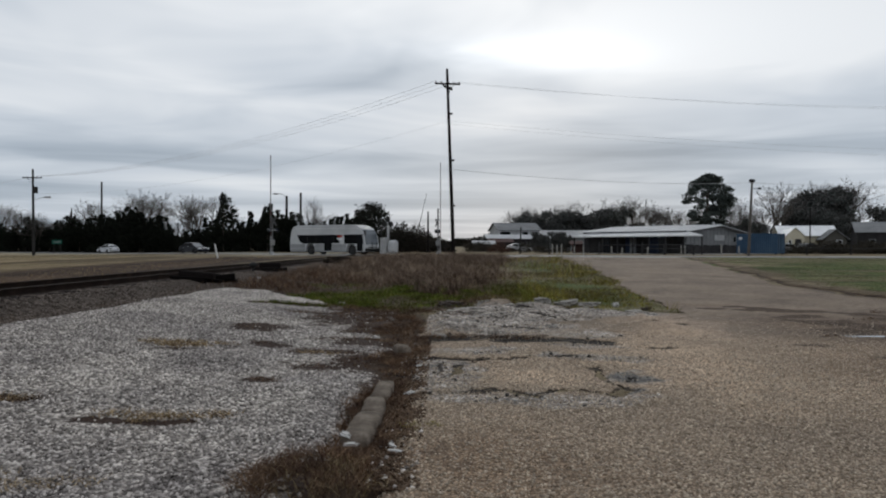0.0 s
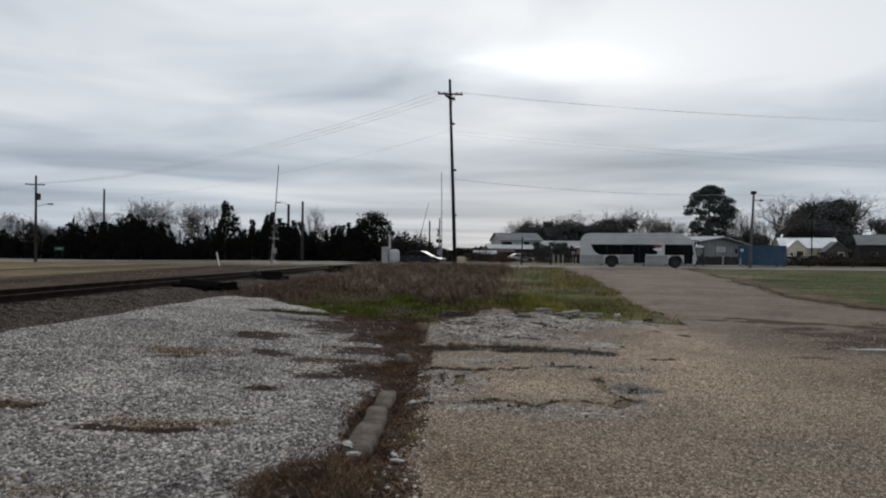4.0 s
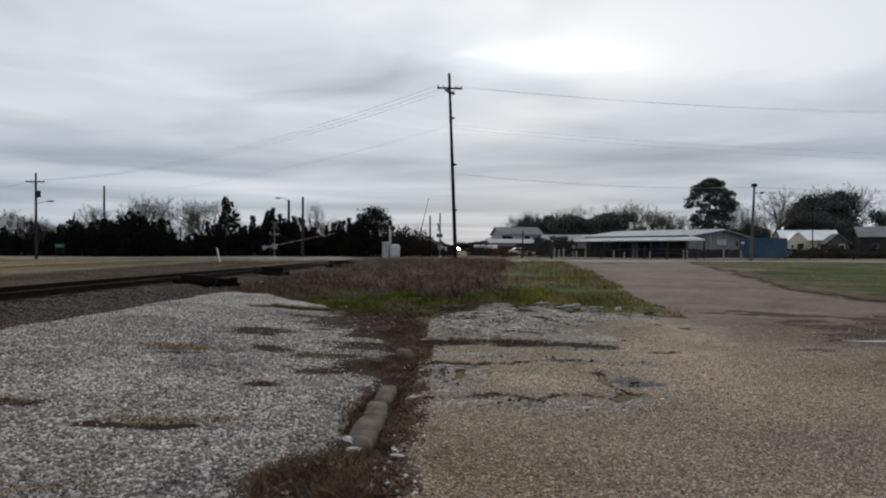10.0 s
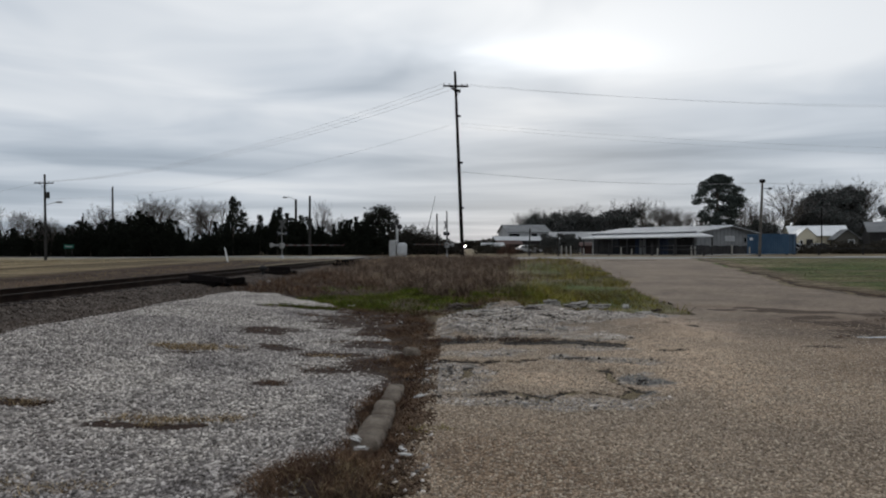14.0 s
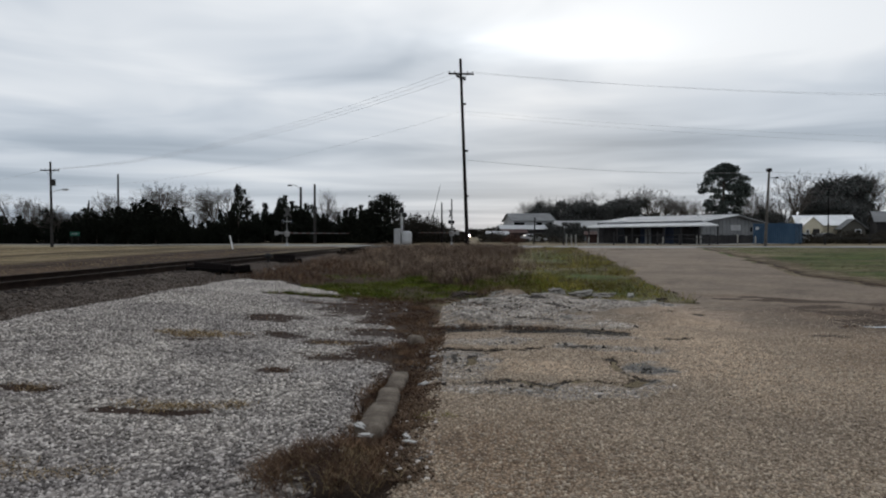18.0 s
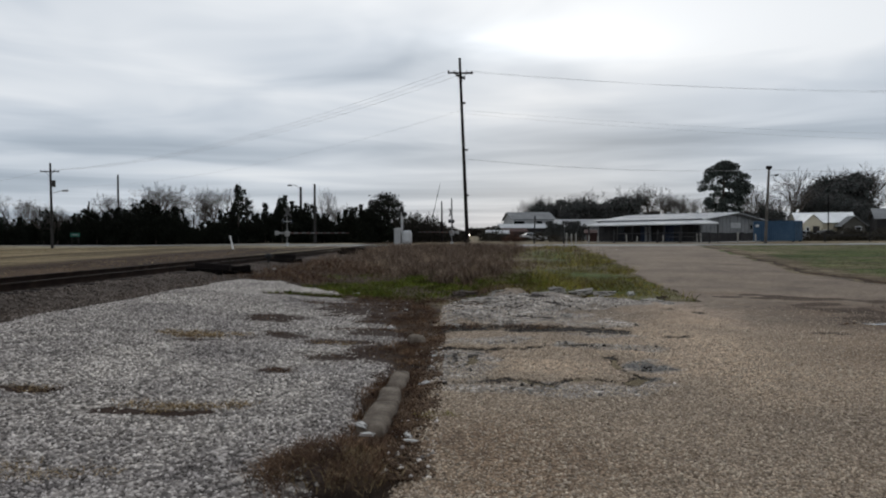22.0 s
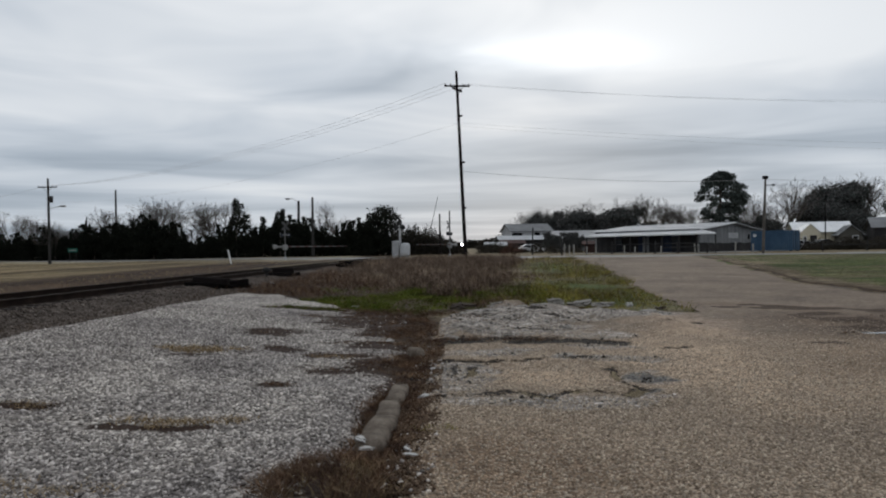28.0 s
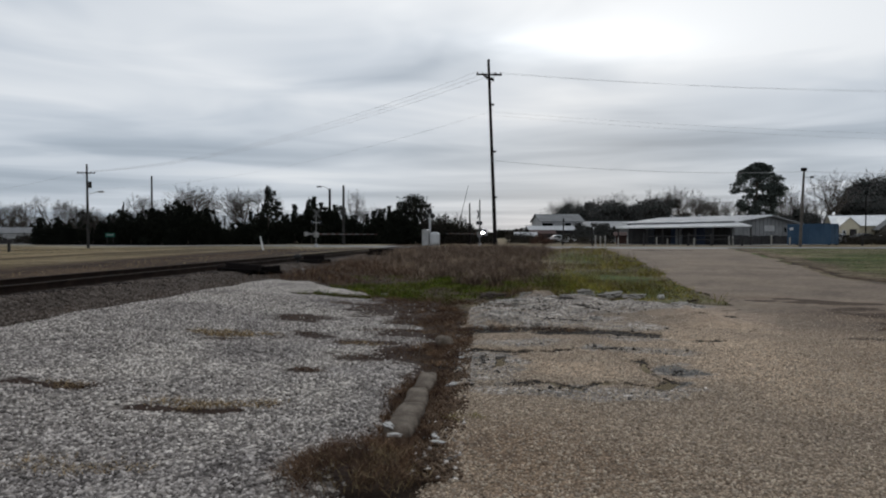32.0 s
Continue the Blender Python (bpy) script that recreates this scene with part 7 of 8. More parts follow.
# a rounded pine among them
pine = model("pine_tree", "tall pine with a rounded dark crown", "evergreens behind the street")
limbs(pine, 7.0, 0.2, 3, trunk_only=True)
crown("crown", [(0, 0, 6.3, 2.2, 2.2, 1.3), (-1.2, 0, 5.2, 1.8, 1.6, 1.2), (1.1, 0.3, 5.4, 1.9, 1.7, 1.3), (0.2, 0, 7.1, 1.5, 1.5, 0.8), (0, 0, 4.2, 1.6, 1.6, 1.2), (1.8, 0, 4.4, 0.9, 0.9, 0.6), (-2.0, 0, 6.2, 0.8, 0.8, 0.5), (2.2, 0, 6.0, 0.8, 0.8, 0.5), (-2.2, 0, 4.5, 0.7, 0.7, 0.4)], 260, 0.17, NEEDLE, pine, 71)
place_copies(pine, [(-10.2, 104, 20, 0.97)], 0.0)

# bare winter trees
bares, tall = [], []
for v in range(4):
    t = model("bare_tree", "leafless winter tree with fine grey twigs", "bare trees")
    limbs(t, 8.0, 0.17, 60 + v, levels=5, spread_=1.0, first=0.24, droop=0.05)
    top = max(c.data.vertices[i].co.z for c in t.children for i in range(len(c.data.vertices)))
    tall.append(top)
    bares.append([t, []])
BARE_WEST = [(-0.645, 142, 10.6), (-0.625, 140, 9.6), (-0.69, 185, 12.0), (-0.715, 190, 12.5), (-0.74, 186, 11.5), (-0.60, 128, 8.0), (-0.58, 126, 7.0), (-0.50, 126, 10.0), (-0.44, 130, 11.0), (-0.427, 124, 11.6), (-0.412, 126, 10.6),
             (-0.345, 122, 10.8), (-0.33, 124, 10.6), (-0.355, 128, 9.4), (-0.37, 134, 6.4), (-0.155, 118, 7.0), (-0.70, 190, 9), (-0.39, 138, 6.6), (-0.53, 126, 7.0), (-0.555, 128, 6.6)]
BARE_EAST = [(0.118, 160, 10.0), (0.135, 158, 10.6), (0.15, 160, 9.8), (0.172, 158, 9.4), (0.195, 156, 11.4), (0.268, 152, 12.2), (0.285, 150, 12.4), (0.302, 152, 10.8), (0.315, 148, 9.8), (0.325, 150, 9.8), (0.338, 148, 9.6), (0.352, 146, 8.8), (0.405, 125, 8.8), (0.43, 128, 10.4),
             (0.494, 122, 12.8), (0.482, 130, 9.6), (0.57, 138, 14.2), (0.582, 136, 14.8), (0.598, 134, 12), (0.45, 130, 8), (0.07, 175, 4.6), (0.466, 128, 8.4)]
for i, (u, y, h) in enumerate(BARE_WEST + BARE_EAST):
    bares[i % 4][1].append((u * y, y, 77 * i % 360, h / tall[i % 4] * 1.04))
bares[1][1].append((-0.186 * 112, 112, 40, 9.6 / tall[1], 0.5))
for t, rows in bares:
    place_copies(t, rows, 0.3, 0.95)

# broad evergreens on the right
oaks, oak_top = [], []
for v in range(3):
    t = model("evergreen_oak", "dense dark evergreen oak behind the buildings", "broad evergreens")
    limbs(t, 5.0, 0.3, 90 + v, trunk_only=True)
    r = random.Random(v + 5)
    lobes = [(0, 0, 5.0, 2.2, 2.2, 1.9), (0, 0, 3.0, 2.5, 2.4, 1.9)] + [(math.cos(a) * 2.0, math.sin(a) * 2.0, r.uniform(2.4, 6.6), r.uniform(0.8, 1.8), r.uniform(0.8, 1.8), r.uniform(0.7, 1.4)) for a in [r.random() * 6.28 for _ in range(12)]]
    crown("crown", lobes, 480, 0.16, OAK, t, 110 + v)
    oak_top.append(max(v.co.z for c in t.children for v in c.data.vertices))
    oaks.append([t, []])
for i, (u, y, h) in enumerate([(0.175, 150, 9.3), (0.194, 152, 9.0), (0.230, 150, 9.6), (0.256, 150, 9.8), (0.137, 155, 9.2), (0.155, 156, 7.8), (0.215, 156, 6.6), (0.285, 152, 6.8), (0.315, 152, 5.8), (0.34, 150, 5.4), (0.119, 160, 7.0), (0.425, 120, 5.6), (0.445, 122, 5.0), (0.533, 130, 10.0), (0.556, 134, 13.2), (0.568, 132, 12.8),
                               (0.586, 132, 9.4), (0.522, 128, 7.0), (0.655, 125, 8.8), (0.672, 128, 9.8), (0.70, 128, 9.0), (0.55, 124, 8.2), (0.578, 122, 8.0), (0.147, 112, 3.4), (0.172, 114, 3.6), (0.186, 116, 3.0), (0.07, 180, 4.2), (0.085, 178, 4.8), (0.10, 176, 5.8), (0.46, 120, 6.0), (0.612, 118, 5.4)]):
    oaks[i % 3][1].append((u * y, y, 61 * i % 360, h / oak_top[i % 3]))
for t, rows in oaks:
    place_copies(t, rows, 0.2)

bigpine = model("pine_tree", "tall shaggy pine with gaps in its crown behind the long shed", "broad evergreens")
limbs(bigpine, 12.5, 0.3, 7, trunk_only=True)
r = random.Random(23)
lobes = [(0, 0, 13.0, 1.0, 1.0, 0.6), (0.5, 0, 12.3, 1.4, 1.2, 0.7), (-0.6, 0, 11.6, 1.3, 1.2, 0.7)]
while len(lobes) < 150:
    a, z, k = r.uniform(0, 6.283), r.uniform(-1, 1), r.random() ** 0.5
    wide = 4.3 * math.sqrt(1 - z * z) * (0.86 if z < -0.3 else 1.0)
    lobes.append((math.cos(a) * k * wide + 0.3, math.sin(a) * k * wide * 0.8, 8.2 + 4.9 * z, r.uniform(0.45, 1.05), r.uniform(0.45, 1.05), r.uniform(0.35, 0.75)))
for i in range(7):
    lobes.append((3.4 + 0.5 * i * 0.6, r.uniform(-1, 1), 8.6 + r.uniform(-0.9, 0.9), r.uniform(0.5, 0.9), 0.7, r.uniform(0.3, 0.5)))
crown("crown", lobes, 330, 0.15, PINE, bigpine, 131)
boughs = new_bm()
for i in range(20):
    a, z = i * 2.4, 3.5 + 0.42 * i
    k = 3.6 * (1 - 0.05 * i) * r.uniform(0.6, 1.0)
    rod(boughs, (0, 0, z), (math.cos(a) * k, math.sin(a) * k, z + 0.5), 0.07, 0.02, 5)
part("bough", boughs, BARK, bigpine)
place_copies(bigpine, [(45.5, 116, 30, 0.98)], 0.0, 1.12)

# scrub at the foot of the buildings, and woods on the horizon
def thicket(name, rows, per, size, material, label, seed):
    """Low growth no one could count: one mesh of leaf sprays on ground lobes (x, y, half width, half depth, height)."""
    holder = new("holder")
    ob = crown(name, [(x, y, gz(x, y) + h * 0.4, rx, ry, h * 0.6) for x, y, rx, ry, h in rows], per, size, material, holder, seed)
    ob.parent = None
    bpy.data.objects.remove(holder)
    tagged(ob, label, "bushes", kind="stuff")


r = random.Random(8)
thicket("roadside_brush", [(u * y, y, r.uniform(1.2, 2.0), 1.4, h * r.uniform(0.75, 1.12)) for u, y, h in
        [(-0.082 + 0.0052 * i, 104 + 3 * (i % 3), 4.3 - 0.055 * abs(i - 6) ** 1.6) for i in range(13)] + [(-0.02 + 0.005 * i, 106, 1.5) for i in range(7)]],
        520, 0.13, BRUSH, "dense dark brown leafless brush beside the railway", 21)
thicket("house_brush", [(u * y, y, r.uniform(1.5, 3.0), 1.5, h) for u, y, h in [(-0.668 - 0.012 * i, 150 + 2 * (i % 3), r.uniform(0.8, 2.6)) for i in range(8)] + [(-0.655 - 0.011 * i, 190 + 3 * (i % 3), r.uniform(6.5, 8.5)) for i in range(13)]],
        200, 0.2, BRUSH, "dark winter brush around the far houses", 24)
RUSSET = per_piece("russet_twigs", [(0.05, 0.028, 0.022), (0.085, 0.046, 0.034), (0.12, 0.07, 0.052), (0.06, 0.04, 0.032)], 0.95, spec=0.05)
thicket("russet_bush", [(8.3, 95, 1.0, 0.9, 1.5), (9.2, 95.4, 0.9, 0.8, 1.3), (7.4, 95.6, 0.8, 0.7, 1.0)], 420, 0.10, RUSSET, "russet leafless bush beside the street", 31)
thicket("low_brush", [(u * y, y, r.uniform(0.8, 1.6), 1.0, r.uniform(1.2, 2.6)) for u, y in [(0.046 + 0.0028 * i, 122 + 4 * (i % 3)) for i in range(11)]],
        260, 0.13, BRUSH, "low dark brush and weeds beyond the street", 22)
thicket("scrub", [(u * y, y, r.uniform(1.2, 2.4), 1.2, r.uniform(0.4, 2.0)) for u, y in [(r.uniform(0.49, 0.68), r.uniform(90, 98)) for _ in range(30)] + [(0.05 + 0.006 * i, 118 + r.uniform(-4, 4)) for i in range(10)] + [(0.15, 100), (0.165, 103), (0.18, 104), (0.125, 104)]],
        620, 0.09, SCRUB, "low brown winter scrub around the buildings", 7)
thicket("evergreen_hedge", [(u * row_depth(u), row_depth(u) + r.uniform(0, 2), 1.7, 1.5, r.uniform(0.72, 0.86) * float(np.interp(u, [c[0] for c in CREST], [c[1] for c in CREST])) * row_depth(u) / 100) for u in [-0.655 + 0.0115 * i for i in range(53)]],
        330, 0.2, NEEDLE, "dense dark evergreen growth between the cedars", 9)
thicket("distant_woods", [(x, 915 + r.uniform(-8, 25), 7, 5, r.uniform(7.5, 11.5)) for x in range(-60, 130, 6)], 40, 1.1, BRUSH, "dark distant woods closing the view along the railway", 23)
thicket("far_woods", [(x, 330 + 0.12 * abs(x) + r.uniform(-12, 12), 8, 5, r.uniform(4.0, 6.5)) for x in range(-420, 460, 9) if not -6 < x < 16], 60, 0.9, SCRUB, "distant winter woods along the horizon", 12)

# ---- vehicles ----
RIM_GREY = speckled("dull_wheel_rim", (0.015, 0.015, 0.015), (0.028, 0.028, 0.029), (0.045, 0.045, 0.046), 4.0, 0.6, 0.0)


def wheel(parent, x, y, r, w):
    hub = new("wheel")
    hub.parent = parent
    hub.location = (x, y, r)
    bm = new_bm()
    bmesh.ops.create_cone(bm, cap_ends=True, segments=20, radius1=r, radius2=r, depth=w, matrix=Matrix.Rotation(radians(90), 4, "X"))
    bmesh.ops.bevel(bm, geom=[e for e in bm.edges if abs(e.verts[0].co.y - e.verts[1].co.y) < 1e-5], offset=0.03, segments=2, affect="EDGES")
    part("tyre", bm, BLACK, hub)
    bm = new_bm()
    for s in (-1, 1):
        rod(bm, (0, s * (w / 2 + 0.012), 0), (0, s * (w / 2 - 0.02), 0), r * 0.58, r * 0.6, 14)
        for i in range(5):
            a = i * 1.2566
            rod(bm, (math.cos(a) * r * 0.35, s * (w / 2 + 0.03), math.sin(a) * r * 0.35), (math.cos(a) * r * 0.35, s * (w / 2), math.sin(a) * r * 0.35), r * 0.08, r * 0.08, 6)
    part("rim", bm, RIM_GREY, hub)
    hub["turns"] = r
    return hub


def make_bus():
    """A city bus, 10.7 m long, facing +x; its door side is -y."""
    ob = thing("city_bus", Matrix(), "silver-white city bus with dark windows and a red emblem", "bus")
    W = 1.27
    out = [(-5.3, 0.35), (-3.03, 0.32), (-2.98, 0.85), (-2.68, 1.1), (-2.03, 1.1), (-1.73, 0.85), (-1.68, 0.32), (2.82, 0.32), (2.87, 0.85), (3.17, 1.1), (3.82, 1.1), (4.12, 0.85), (4.17, 0.32),
           (5.25, 0.36), (5.35, 0.7), (5.33, 1.1), (5.12, 2.2), (4.75, 2.72), (4.2, 2.86), (-5.0, 2.86), (-5.25, 2.7), (-5.36, 2.2), (-5.36, 0.6)]
    out = [(x - 0.42, z) for x, z in out]
    bm = new_bm()
    front = [bm.verts.new((x, -W, z)) for x, z in out]
    rear = [bm.verts.new((x, W, z)) for x, z in out]
    bm.faces.new(front), bm.faces.new(rear[::-1])
    for i in range(len(out)):
        bm.faces.new((front[i], rear[i], rear[(i + 1) % len(out)], front[(i + 1) % len(out)]))
    bmesh.ops.recalc_face_normals(bm, faces=bm.faces)
    es = [e for e in bm.edges if abs(e.verts[0].co.y - e.verts[1].co.y) < 1e-5 and min(e.verts[0].co.z, e.verts[1].co.z) > 1.9]
    bmesh.ops.bevel(bm, geom=es, offset=0.12, segments=3, affect="EDGES")
    part("body", bm, BUS_WHITE, ob)
    bm = new_bm()
    prism(bm, [(-5.55, 2.80), (4.1, 2.80), (3.75, 3.02), (2.9, 3.12), (-4.9, 3.12), (-5.4, 3.0)], -1.17, 1.17)
    bmesh.ops.bevel(bm, geom=list(bm.edges), offset=0.06, segments=2, affect="EDGES")
    part("roof_pod", bm, BUS_WHITE, ob, "pale roof fairing")
    for s in (-1, 1):
        y0, y1 = (-W - 0.012, -W - 0.002) if s < 0 else (W + 0.002, W + 0.012)
        bm = new_bm()
        prism(bm, [(-4.75, 2.08), (1.6, 2.08), (1.4, 1.2), (-3.9, 1.14), (-4.4, 1.45)], y0, y1)
        part("side_window", bm, GLASS_DARK, ob, "long dark window band")
        bm = new_bm()
        prism(bm, [(2.1, 2.1), (4.55, 2.1), (4.74, 1.15), (2.1, 1.15)], y0, y1)
        part("side_window", bm, GLASS_DARK, ob)
        for x in (-3.2, -1.9, -0.6, 0.6):
            bm = new_bm()
            box(bm, (x - 0.025, y0 - 0.006 if s < 0 else y1, 1.26), (x + 0.025, y0 if s < 0 else y1 + 0.006, 2.04))
            part("window_bar", bm, BLACK, ob)
        bm = new_bm()
        prism(bm, [(1.05, 1.98), (1.9, 2.04), (1.8, 1.82), (1.3, 1.82)], y0 - 0.01 if s < 0 else y1 + 0.002, y0 - 0.002 if s < 0 else y1 + 0.01)
        part("emblem", bm, RED_PAINT, ob, "red swoosh emblem")
        bm = new_bm()
        prism(bm, [(1.0, 1.70), (1.3, 1.79), (1.85, 1.78), (1.9, 1.6), (1.4, 1.48)], y0 - 0.01 if s < 0 else y1 + 0.002, y0 - 0.002 if s < 0 else y1 + 0.01)
        part("emblem", bm, OFF_WHITE, ob, "white swoosh under the red one")
        for x0, x1 in ((-5.6, -3.5), (-2.06, -0.78), (0.38, 2.36)):
            bm = new_bm()
            box(bm, (x0, y0, 0.62), (x1, y1, 0.68))
            part("trim_strip", bm, GALV, ob)
    for s in (-1, 1):
        # lower sides carry the bus's shade in a darker coachwork colour
        for x0, x1 in ((-5.7, -3.5), (-2.06, -0.78), (0.38, 2.36), (3.80, 3.84)):
            bm = new_bm()
            box(bm, (x0, s * W - 0.004, 0.30), (x1, s * W + 0.004, 1.10))
            part("lower_panel", bm, BUS_SHADED, ob, "lower side of the coachwork, coloured darker as shade")
        for x0 in (-3.43, 2.42):
            bm = new_bm()
            box(bm, (x0, s * 0.72 - 0.1, 0.5), (x0 + 1.3, s * 0.72 + 0.1, 1.12))
            part("arch_liner", bm, BLACK, ob)
    for x0, x1 in ((-0.75, 0.35), (3.85, 4.6)):
        door = new_bm()
        box(door, (x0, -W - 0.02, 0.38), (x1, -W - 0.004, 2.1), 0.01)
        dd = part("door", door, BLACK_PAINT, ob, "black-framed folding door")
        bm = new_bm()
        mid = (x0 + x1) / 2
        for a, b in ((x0 + 0.06, mid - 0.03), (mid + 0.03, x1 - 0.06)):
            box(bm, (a, -W - 0.028, 0.5), (b, -W - 0.021, 2.0))
        part("pane", bm, GLASS_DARK, dd)
    bm = new_bm()
    prism(bm, [(4.96, 1.08), (4.76, 2.15), (4.46, 2.6), (4.43, 2.58), (4.70, 2.12), (4.90, 1.08)], -1.1, 1.1)
    part("windscreen", bm, GLASS_PALE, ob, "tall windscreen, its sky reflection partly put into the colour")
    bm = new_bm()
    box(bm, (4.78, -1.2, 0.36), (5.05, 1.2, 0.66), 0.05)
    part("bumper", bm, BLACK, ob)
    for s in (-1, 1):
        bm = new_bm()
        rod(bm, (4.85, s * 0.95, 0.85), (4.98, s * 0.95, 0.85), 0.13, 0.12, 12)
        part("headlight", bm, OFF_WHITE, ob)
        bm = new_bm()
        rod(bm, (4.7, s * 1.2, 2.5), (5.1, s * 1.45, 2.45), 0.03)
        box(bm, (5.02, s * 1.45 - 0.12, 2.0), (5.12, s * 1.45 + 0.12, 2.45), 0.03)
        part("mirror", bm, BLACK, ob)
        for x in (-2.78, 3.08):
            wheel(ob, x, s * 1.05, 0.48, 0.3)
    bm = new_bm()
    for z in (0.55, 0.75):
        box(bm, (5.06, -0.9, z), (5.6, 0.9, z + 0.05))
    for y in (-0.8, 0, 0.8):
        box(bm, (5.5, y - 0.03, 0.55), (5.56, y + 0.03, 1.3))
    part("bike_rack", bm, BLACK, ob)
    bm = new_bm()
    box(bm, (-5.792, -1.0, 0.9), (-5.782, 1.0, 1.7))
    part("engine_grille", bm, BLACK, ob)
    return ob


def make_car(name, paint, label):
    """A saloon car, 4.6 m long, facing +x."""
    ob = thing(name, Matrix(), label, "car")
    body = [(-2.3, 0.35), (-1.85, 0.22), (-1.75, 0.5), (-1.5, 0.68), (-1.2, 0.68), (-0.95, 0.5), (-0.85, 0.2), (0.95, 0.2), (1.05, 0.5), (1.3, 0.68), (1.6, 0.68), (1.85, 0.5), (1.95, 0.22), (2.25, 0.3), (2.33, 0.5), (2.22, 0.66), (1.75, 0.78), (1.1, 0.88), (-0.4, 0.95), (-1.6, 0.99), (-2.2, 0.94), (-2.33, 0.68)]
    bm = new_bm()
    prism(bm, body, -0.9, 0.9)
    bmesh.ops.bevel(bm, geom=[e for e in bm.edges if abs(e.verts[0].co.y - e.verts[1].co.y) < 1e-5 and min(e.verts[0].co.z, e.verts[1].co.z) > 0.5], offset=0.07, segments=2, affect="EDGES")
    part("body", bm, paint, ob)

    def taper(outline, wide, narrow, z0, z1):
        bm = new_bm()
        rows = []
        for s in (-1, 1):
            rows.append([bm.verts.new((x, s * (wide + (narrow - wide) * (z - z0) / (z1 - z0)), z)) for x, z in outline])
        k = len(outline)
        bm.faces.new(rows[0]), bm.faces.new(rows[1][::-1])
        for i in range(k):
            bm.faces.new((rows[0][i], rows[1][i], rows[1][(i + 1) % k], rows[0][(i + 1) % k]))
        bmesh.ops.recalc_face_normals(bm, faces=bm.faces)
        return bm

    part("windows", taper([(-2.0, 0.95), (1.2, 0.86), (0.75, 1.10), (0.3, 1.32), (-0.2, 1.40), (-0.8, 1.41), (-1.3, 1.30), (-1.75, 1.10)], 0.82, 0.6, 0.86, 1.41), GLASS_DARK, ob, "dark glasshouse")
    for name_, edge in (("windscreen", [(1.22, 0.87), (1.245, 0.885), (0.345, 1.345), (0.31, 1.335)]), ("rear_window", [(-1.99, 0.965), (-2.02, 0.98), (-1.33, 1.325), (-1.30, 1.31)])):
        bm = new_bm()
        prism(bm, edge, -0.6, 0.6)
        bmesh.ops.recalc_face_normals(bm, faces=bm.faces)
        part(name_, bm, GLASS_PALE, ob, "sloped glass, its sky reflection partly put into the colour")
    part("roof", taper([(-1.35, 1.31), (0.35, 1.31), (0.1, 1.41), (-0.3, 1.455), (-0.75, 1.455), (-1.1, 1.41)], 0.66, 0.5, 1.31, 1.455), paint, ob)
    for x0, z0, x1, z1 in ((1.2, 0.88, 0.3, 1.33), (-1.95, 0.97, -1.25, 1.33), (-0.3, 0.95, -0.35, 1.39)):
        for s in (-1, 1):
            bm = new_bm()
            rod(bm, (x0, s * 0.80, z0), (x1, s * 0.645, z1), 0.035, 0.03, 6)
            part("pillar", bm, paint, ob)
    for s in (-1, 1):
        for x in (-1.35, 1.45):
            wheel(ob, x, s * 0.78, 0.32, 0.2)
        bm = new_bm()
        box(bm, (2.12, s * 0.68 - 0.16, 0.58), (2.33, s * 0.68 + 0.16, 0.72), 0.03)
        part("headlight", bm, OFF_WHITE, ob)
        bm = new_bm()
        box(bm, (-2.36, s * 0.68 - 0.16, 0.68), (-2.2, s * 0.68 + 0.16, 0.84), 0.03)
        part("tail_light", bm, RED_BROWN, ob)
        bm = new_bm()
        box(bm, (0.75, s * 0.98 - 0.08, 0.92), (0.92, s * 0.98 + 0.08, 1.05), 0.03)
        part("mirror", bm, paint, ob)
        for x in (-0.15, -1.0):
            bm = new_bm()
            box(bm, (x, s * 0.905 - 0.012, 0.78), (x + 0.18, s * 0.905 + 0.012, 0.81))
            part("door_handle", bm, GALV, ob)
    return ob


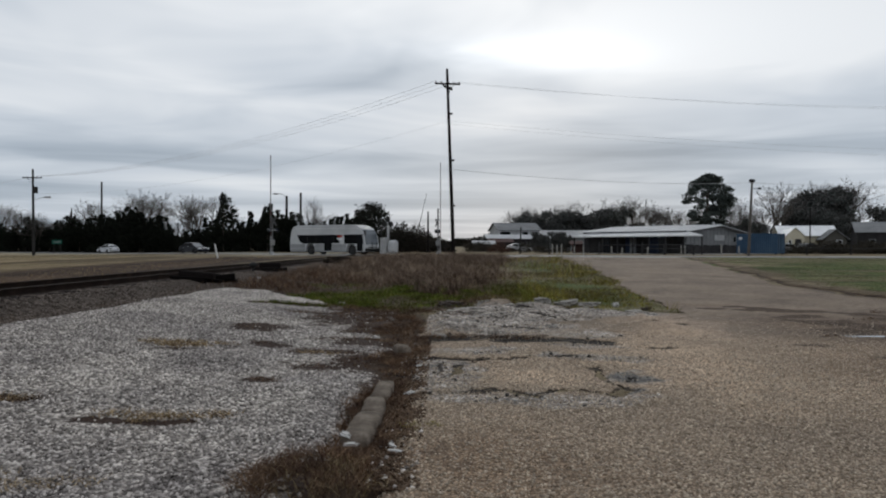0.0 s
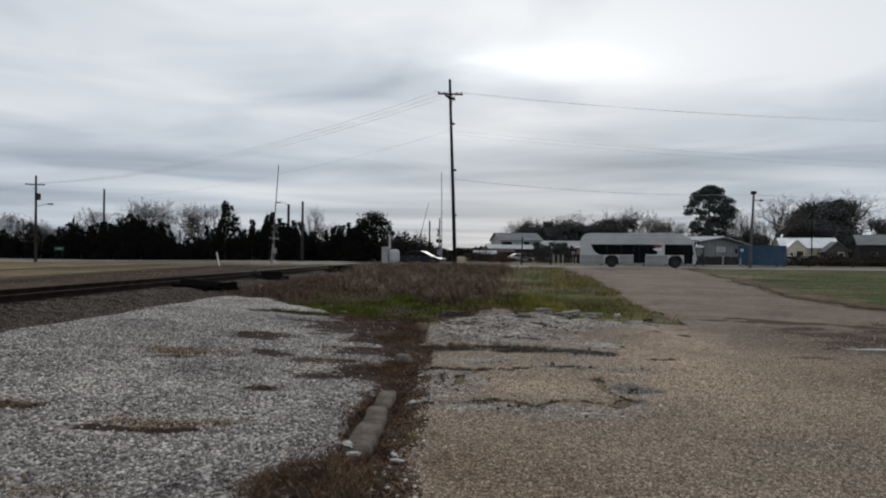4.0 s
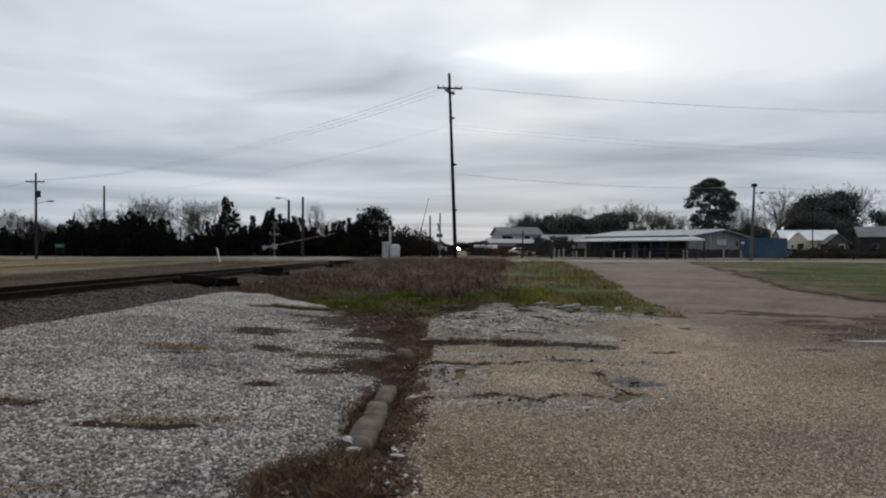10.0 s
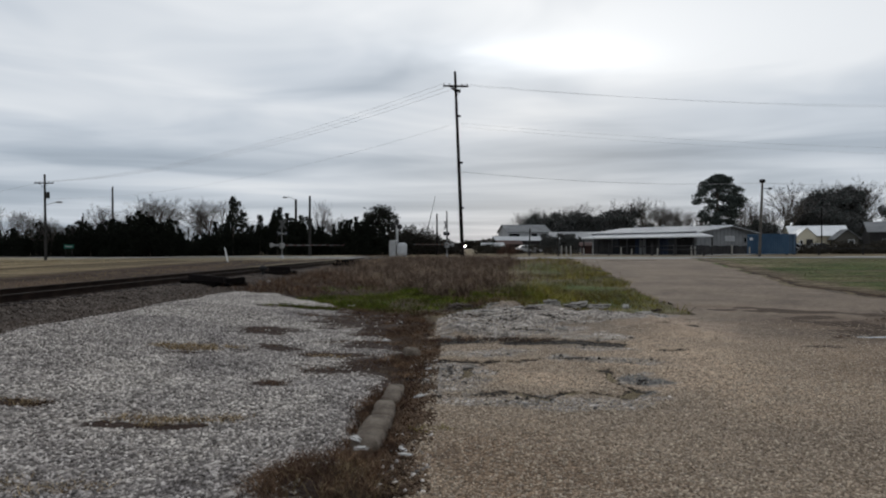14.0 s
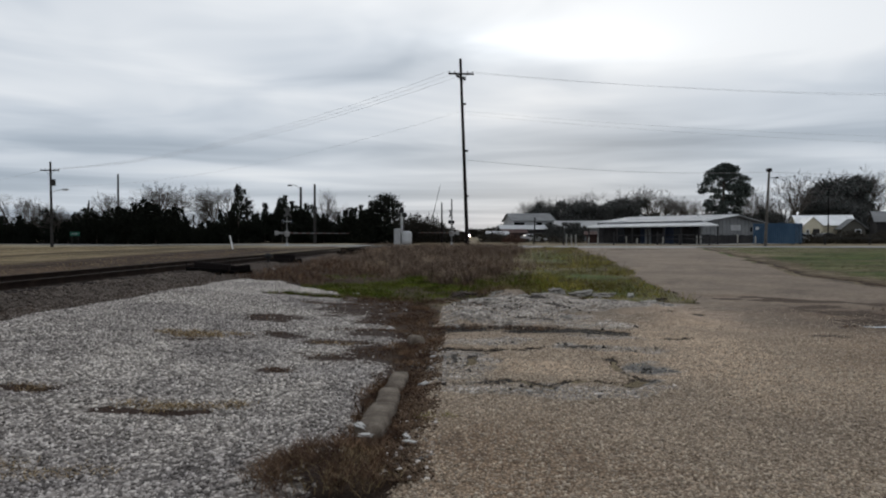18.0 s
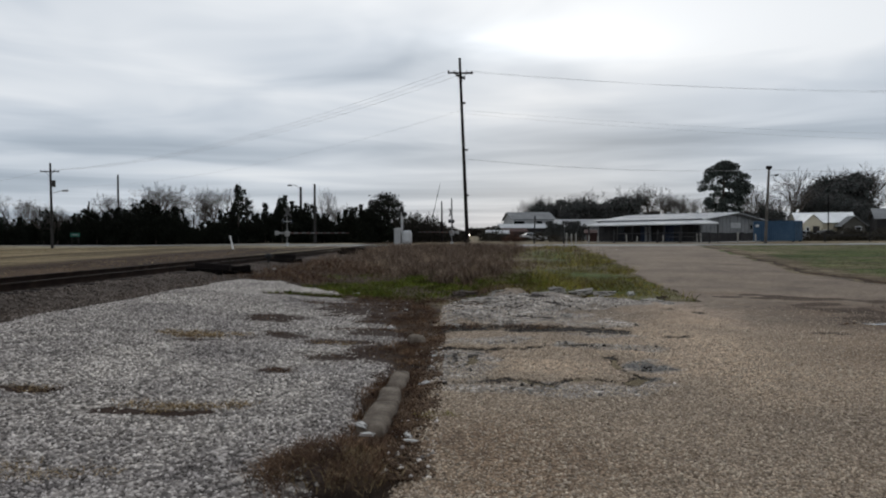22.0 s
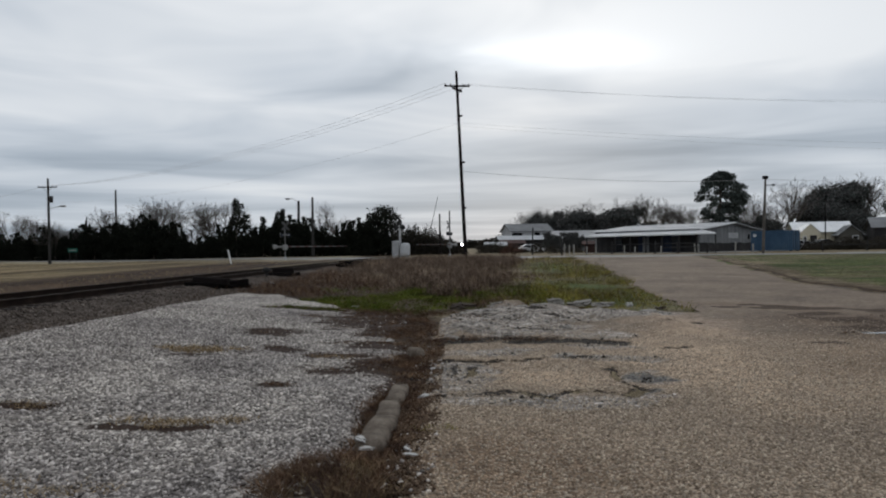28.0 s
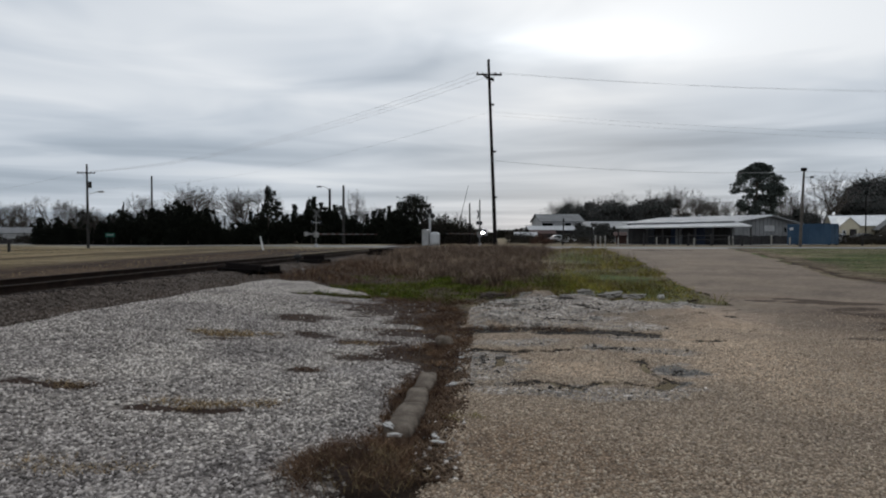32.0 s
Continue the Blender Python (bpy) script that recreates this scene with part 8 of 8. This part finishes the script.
def make_train():
    """A road locomotive facing -y, its headlight lit."""
    ob = thing("locomotive", Matrix(), "dark freight locomotive with a bright headlight on the track", "locomotive")
    bm = new_bm()
    box(bm, (-1.5, 0, 1.1), (1.5, 20, 1.5), 0.03)
    part("frame", bm, BLACK_PAINT, ob)
    bm = new_bm()
    box(bm, (-0.8, 0.8, 1.5), (0.8, 3.2, 3.2), 0.15)
    part("nose", bm, LOCO, ob)
    bm = new_bm()
    box(bm, (-1.5, 3.2, 1.5), (1.5, 6.2, 4.4), 0.18)
    part("cab", bm, LOCO, ob)
    bm = new_bm()
    box(bm, (-0.9, 6.2, 1.5), (0.9, 19.4, 4.2), 0.12)
    part("hood", bm, LOCO, ob)
    for s in (-1, 1):
        bm = new_bm()
        box(bm, (s * 0.75 - 0.45, 3.17, 3.4), (s * 0.75 + 0.45, 3.2, 4.05), 0.01)
        part("cab_window", bm, GLASS_DARK, ob)
        bm = new_bm()
        rod(bm, (s * 1.1, 0.05, 1.75), (s * 1.1, 0.25, 1.75), 0.16, 0.16, 12)
        part("ditch_light", bm, GALV, ob)
        bm = new_bm()
        for i in range(12):
            rod(bm, (s * 1.42, 0.4 + i * 1.7, 1.5), (s * 1.42, 0.4 + i * 1.7, 2.5), 0.025, 0.025, 5)
        rod(bm, (s * 1.42, 0.4, 2.5), (s * 1.42, 19.2, 2.5), 0.025, 0.025, 5)
        part("handrail", bm, OFF_WHITE, ob)
    bm = new_bm()
    rod(bm, (0, 0.62, 2.95), (0, 0.82, 2.95), 0.5, 0.5, 16)
    part("headlight", bm, HEADLIGHT, ob, "brilliant lit headlight")
    for s in (-1, 1):
        bm = new_bm()
        rod(bm, (s * 1.3, -0.05, 1.45), (s * 1.3, 0.1, 1.45), 0.3, 0.3, 12)
        part("ditch_light", bm, DITCH_LIGHT, ob, "amber lit ditch light")
    bm = new_bm()
    prism(bm, [(-1.4, 0.2), (1.4, 0.2), (1.4, 1.1), (-1.4, 1.1)], -0.15, 0.0)
    part("pilot", bm, BLACK_PAINT, ob)
    for y in (2.0, 3.9, 5.8, 14.2, 16.1, 18.0):
        for s in (-1, 1):
            bm = new_bm()
            rod(bm, (s * 0.68, y, 0.5), (s * 0.82, y, 0.5), 0.5, 0.5, 18)
            part("wheel", bm, BLACK_PAINT, ob)
    return ob


LOCO = speckled("dark_blue_loco_paint", (0.012, 0.014, 0.03), (0.02, 0.024, 0.05), (0.035, 0.04, 0.07), 1.0, 0.5, 0.0)
# darker copy of the coachwork, standing for shade low on the bus
BUS_SHADED = speckled("shaded_lower_coachwork", (0.14, 0.144, 0.148), (0.21, 0.214, 0.218), (0.27, 0.274, 0.278), 0.7, 0.45, 0.0, 0.3)
bus = make_bus()
bus.scale = (0.96, 0.97, 1.02)
dark_car = make_car("dark_sedan", BLACK_PAINT, "dark saloon car driving along the street")
dark_car.scale = (0.94, 0.95, 0.97)
white_car = make_car("silver_sedan", SILVER_PAINT, "silver saloon car driving away along the street")
white_car.scale = (0.82, 0.9, 0.95)
train = make_train()
for name, x, y, turn, paint, label in (("parked_car", 49.6, 97.5, 10, SILVER_PAINT, "pale car parked beside the cream house"), ("parked_car", 51.8, 95.5, 25, BLACK_PAINT, "dark car parked beside the cream house"), ("parked_car", 56.2, 96.5, -12, BLACK_PAINT, "dark car parked before the dark shed"),
                                       ("parked_car", 14.2, 121, 8, SILVER_PAINT, "pale car parked by the low sheds")):
    make_car(name, paint, label).matrix_world = pose(x, y, gz(x, y), 0, 0, turn)


def on_lane(x, off=0.0, back=False):
    """A vehicle's pose on the street at a given x."""
    y, a = lane(x)
    s, c = math.sin(radians(a)), math.cos(radians(a))
    px, py = x - s * off, y + c * off
    return pose(px, py, gz(px, py) + 0.035, 0, 0, a + (180 if back else 0))


def motions():
    """All that moves: traffic, the gate arms and the train."""
    def glide(table, t):
        ts, xs = zip(*table)
        return float(np.interp(t, ts, xs))

    steps = [i * 0.5 for i in range(65)]
    bus_x = [(0, -11.1), (1, -5.2), (2, 1.8), (3, 9.75), (3.5, 14.1), (5.5, 32.8), (6, 37.5), (6.5, 42.6), (10, 80), (32, 290)]
    walk(bus, [(t, on_lane(glide(bus_x, t))) for t in steps])
    car_x = [(0, -31.8), (1, -25.6), (2, -16.9), (3, -10.4), (3.5, -6.9), (5.5, 13.6), (6, 19.45), (6.5, 25.1), (7, 31.0), (10, 68), (32, 290)]
    walk(dark_car, [(t, on_lane(glide(car_x, t))) for t in steps])
    away_x = [(0, -54.1), (1, -61.4), (2, -67.9), (3, -73.7), (3.5, -79.7), (8, -118), (32, -250)]
    walk(white_car, [(t, on_lane(glide(away_x, t), 3.4, True)) for t in steps])
    # wheels roll while their vehicle is in view
    for ob, table in ((bus, bus_x), (dark_car, car_x), (white_car, away_x)):
        way, turned, last = [], 0.0, None
        for i in range(121):
            x = glide(table, i / 15)
            here = Vector((x, lane(x)[0]))
            turned += (here - last).length if last else 0.0
            last = here
            way.append((i / 15, turned))
        way.append((32.0, turned))
        for hub in [c for c in ob.children if "turns" in c]:
            at, r = hub.location.copy(), hub["turns"]
            walk(hub, [(t, Matrix.Translation(at) @ Matrix.Rotation(d / r, 4, "Y")) for t, d in way])
    # the gate arms come down: degrees from upright
    drop = [(0, 0), (3.5, 1), (4.2, 7), (5.5, 28), (6, 38), (6.5, 47), (7, 53), (7.5, 59), (8, 64), (8.5, 69), (9, 73), (9.5, 77), (10, 81), (10.5, 84), (11, 86), (12, 89), (13, 90), (32, 90)]
    for arm, lag in ((arm_w, 0.1), (arm_e, 0.42)):
        walk(arm, [(t, pose(0, 0.3, 1.4, 0, glide(drop, max(0, t - lag)) - 90, 0)) for t in steps])
    # the train comes on
    train_y = [(0, 1065), (6, 950), (7, 903), (9, 850), (13, 765), (17, 712), (20, 665), (25, 560), (28, 470), (30, 395), (31, 345), (32, 287)]
    rows = []
    for t in steps:
        y = glide(train_y, t)
        rows.append((t, pose(float(track_x(y)), y, 0.71, 0, 0, -math.degrees(math.atan(TRACK_LEAN)))))
    walk(train, rows)


motions()
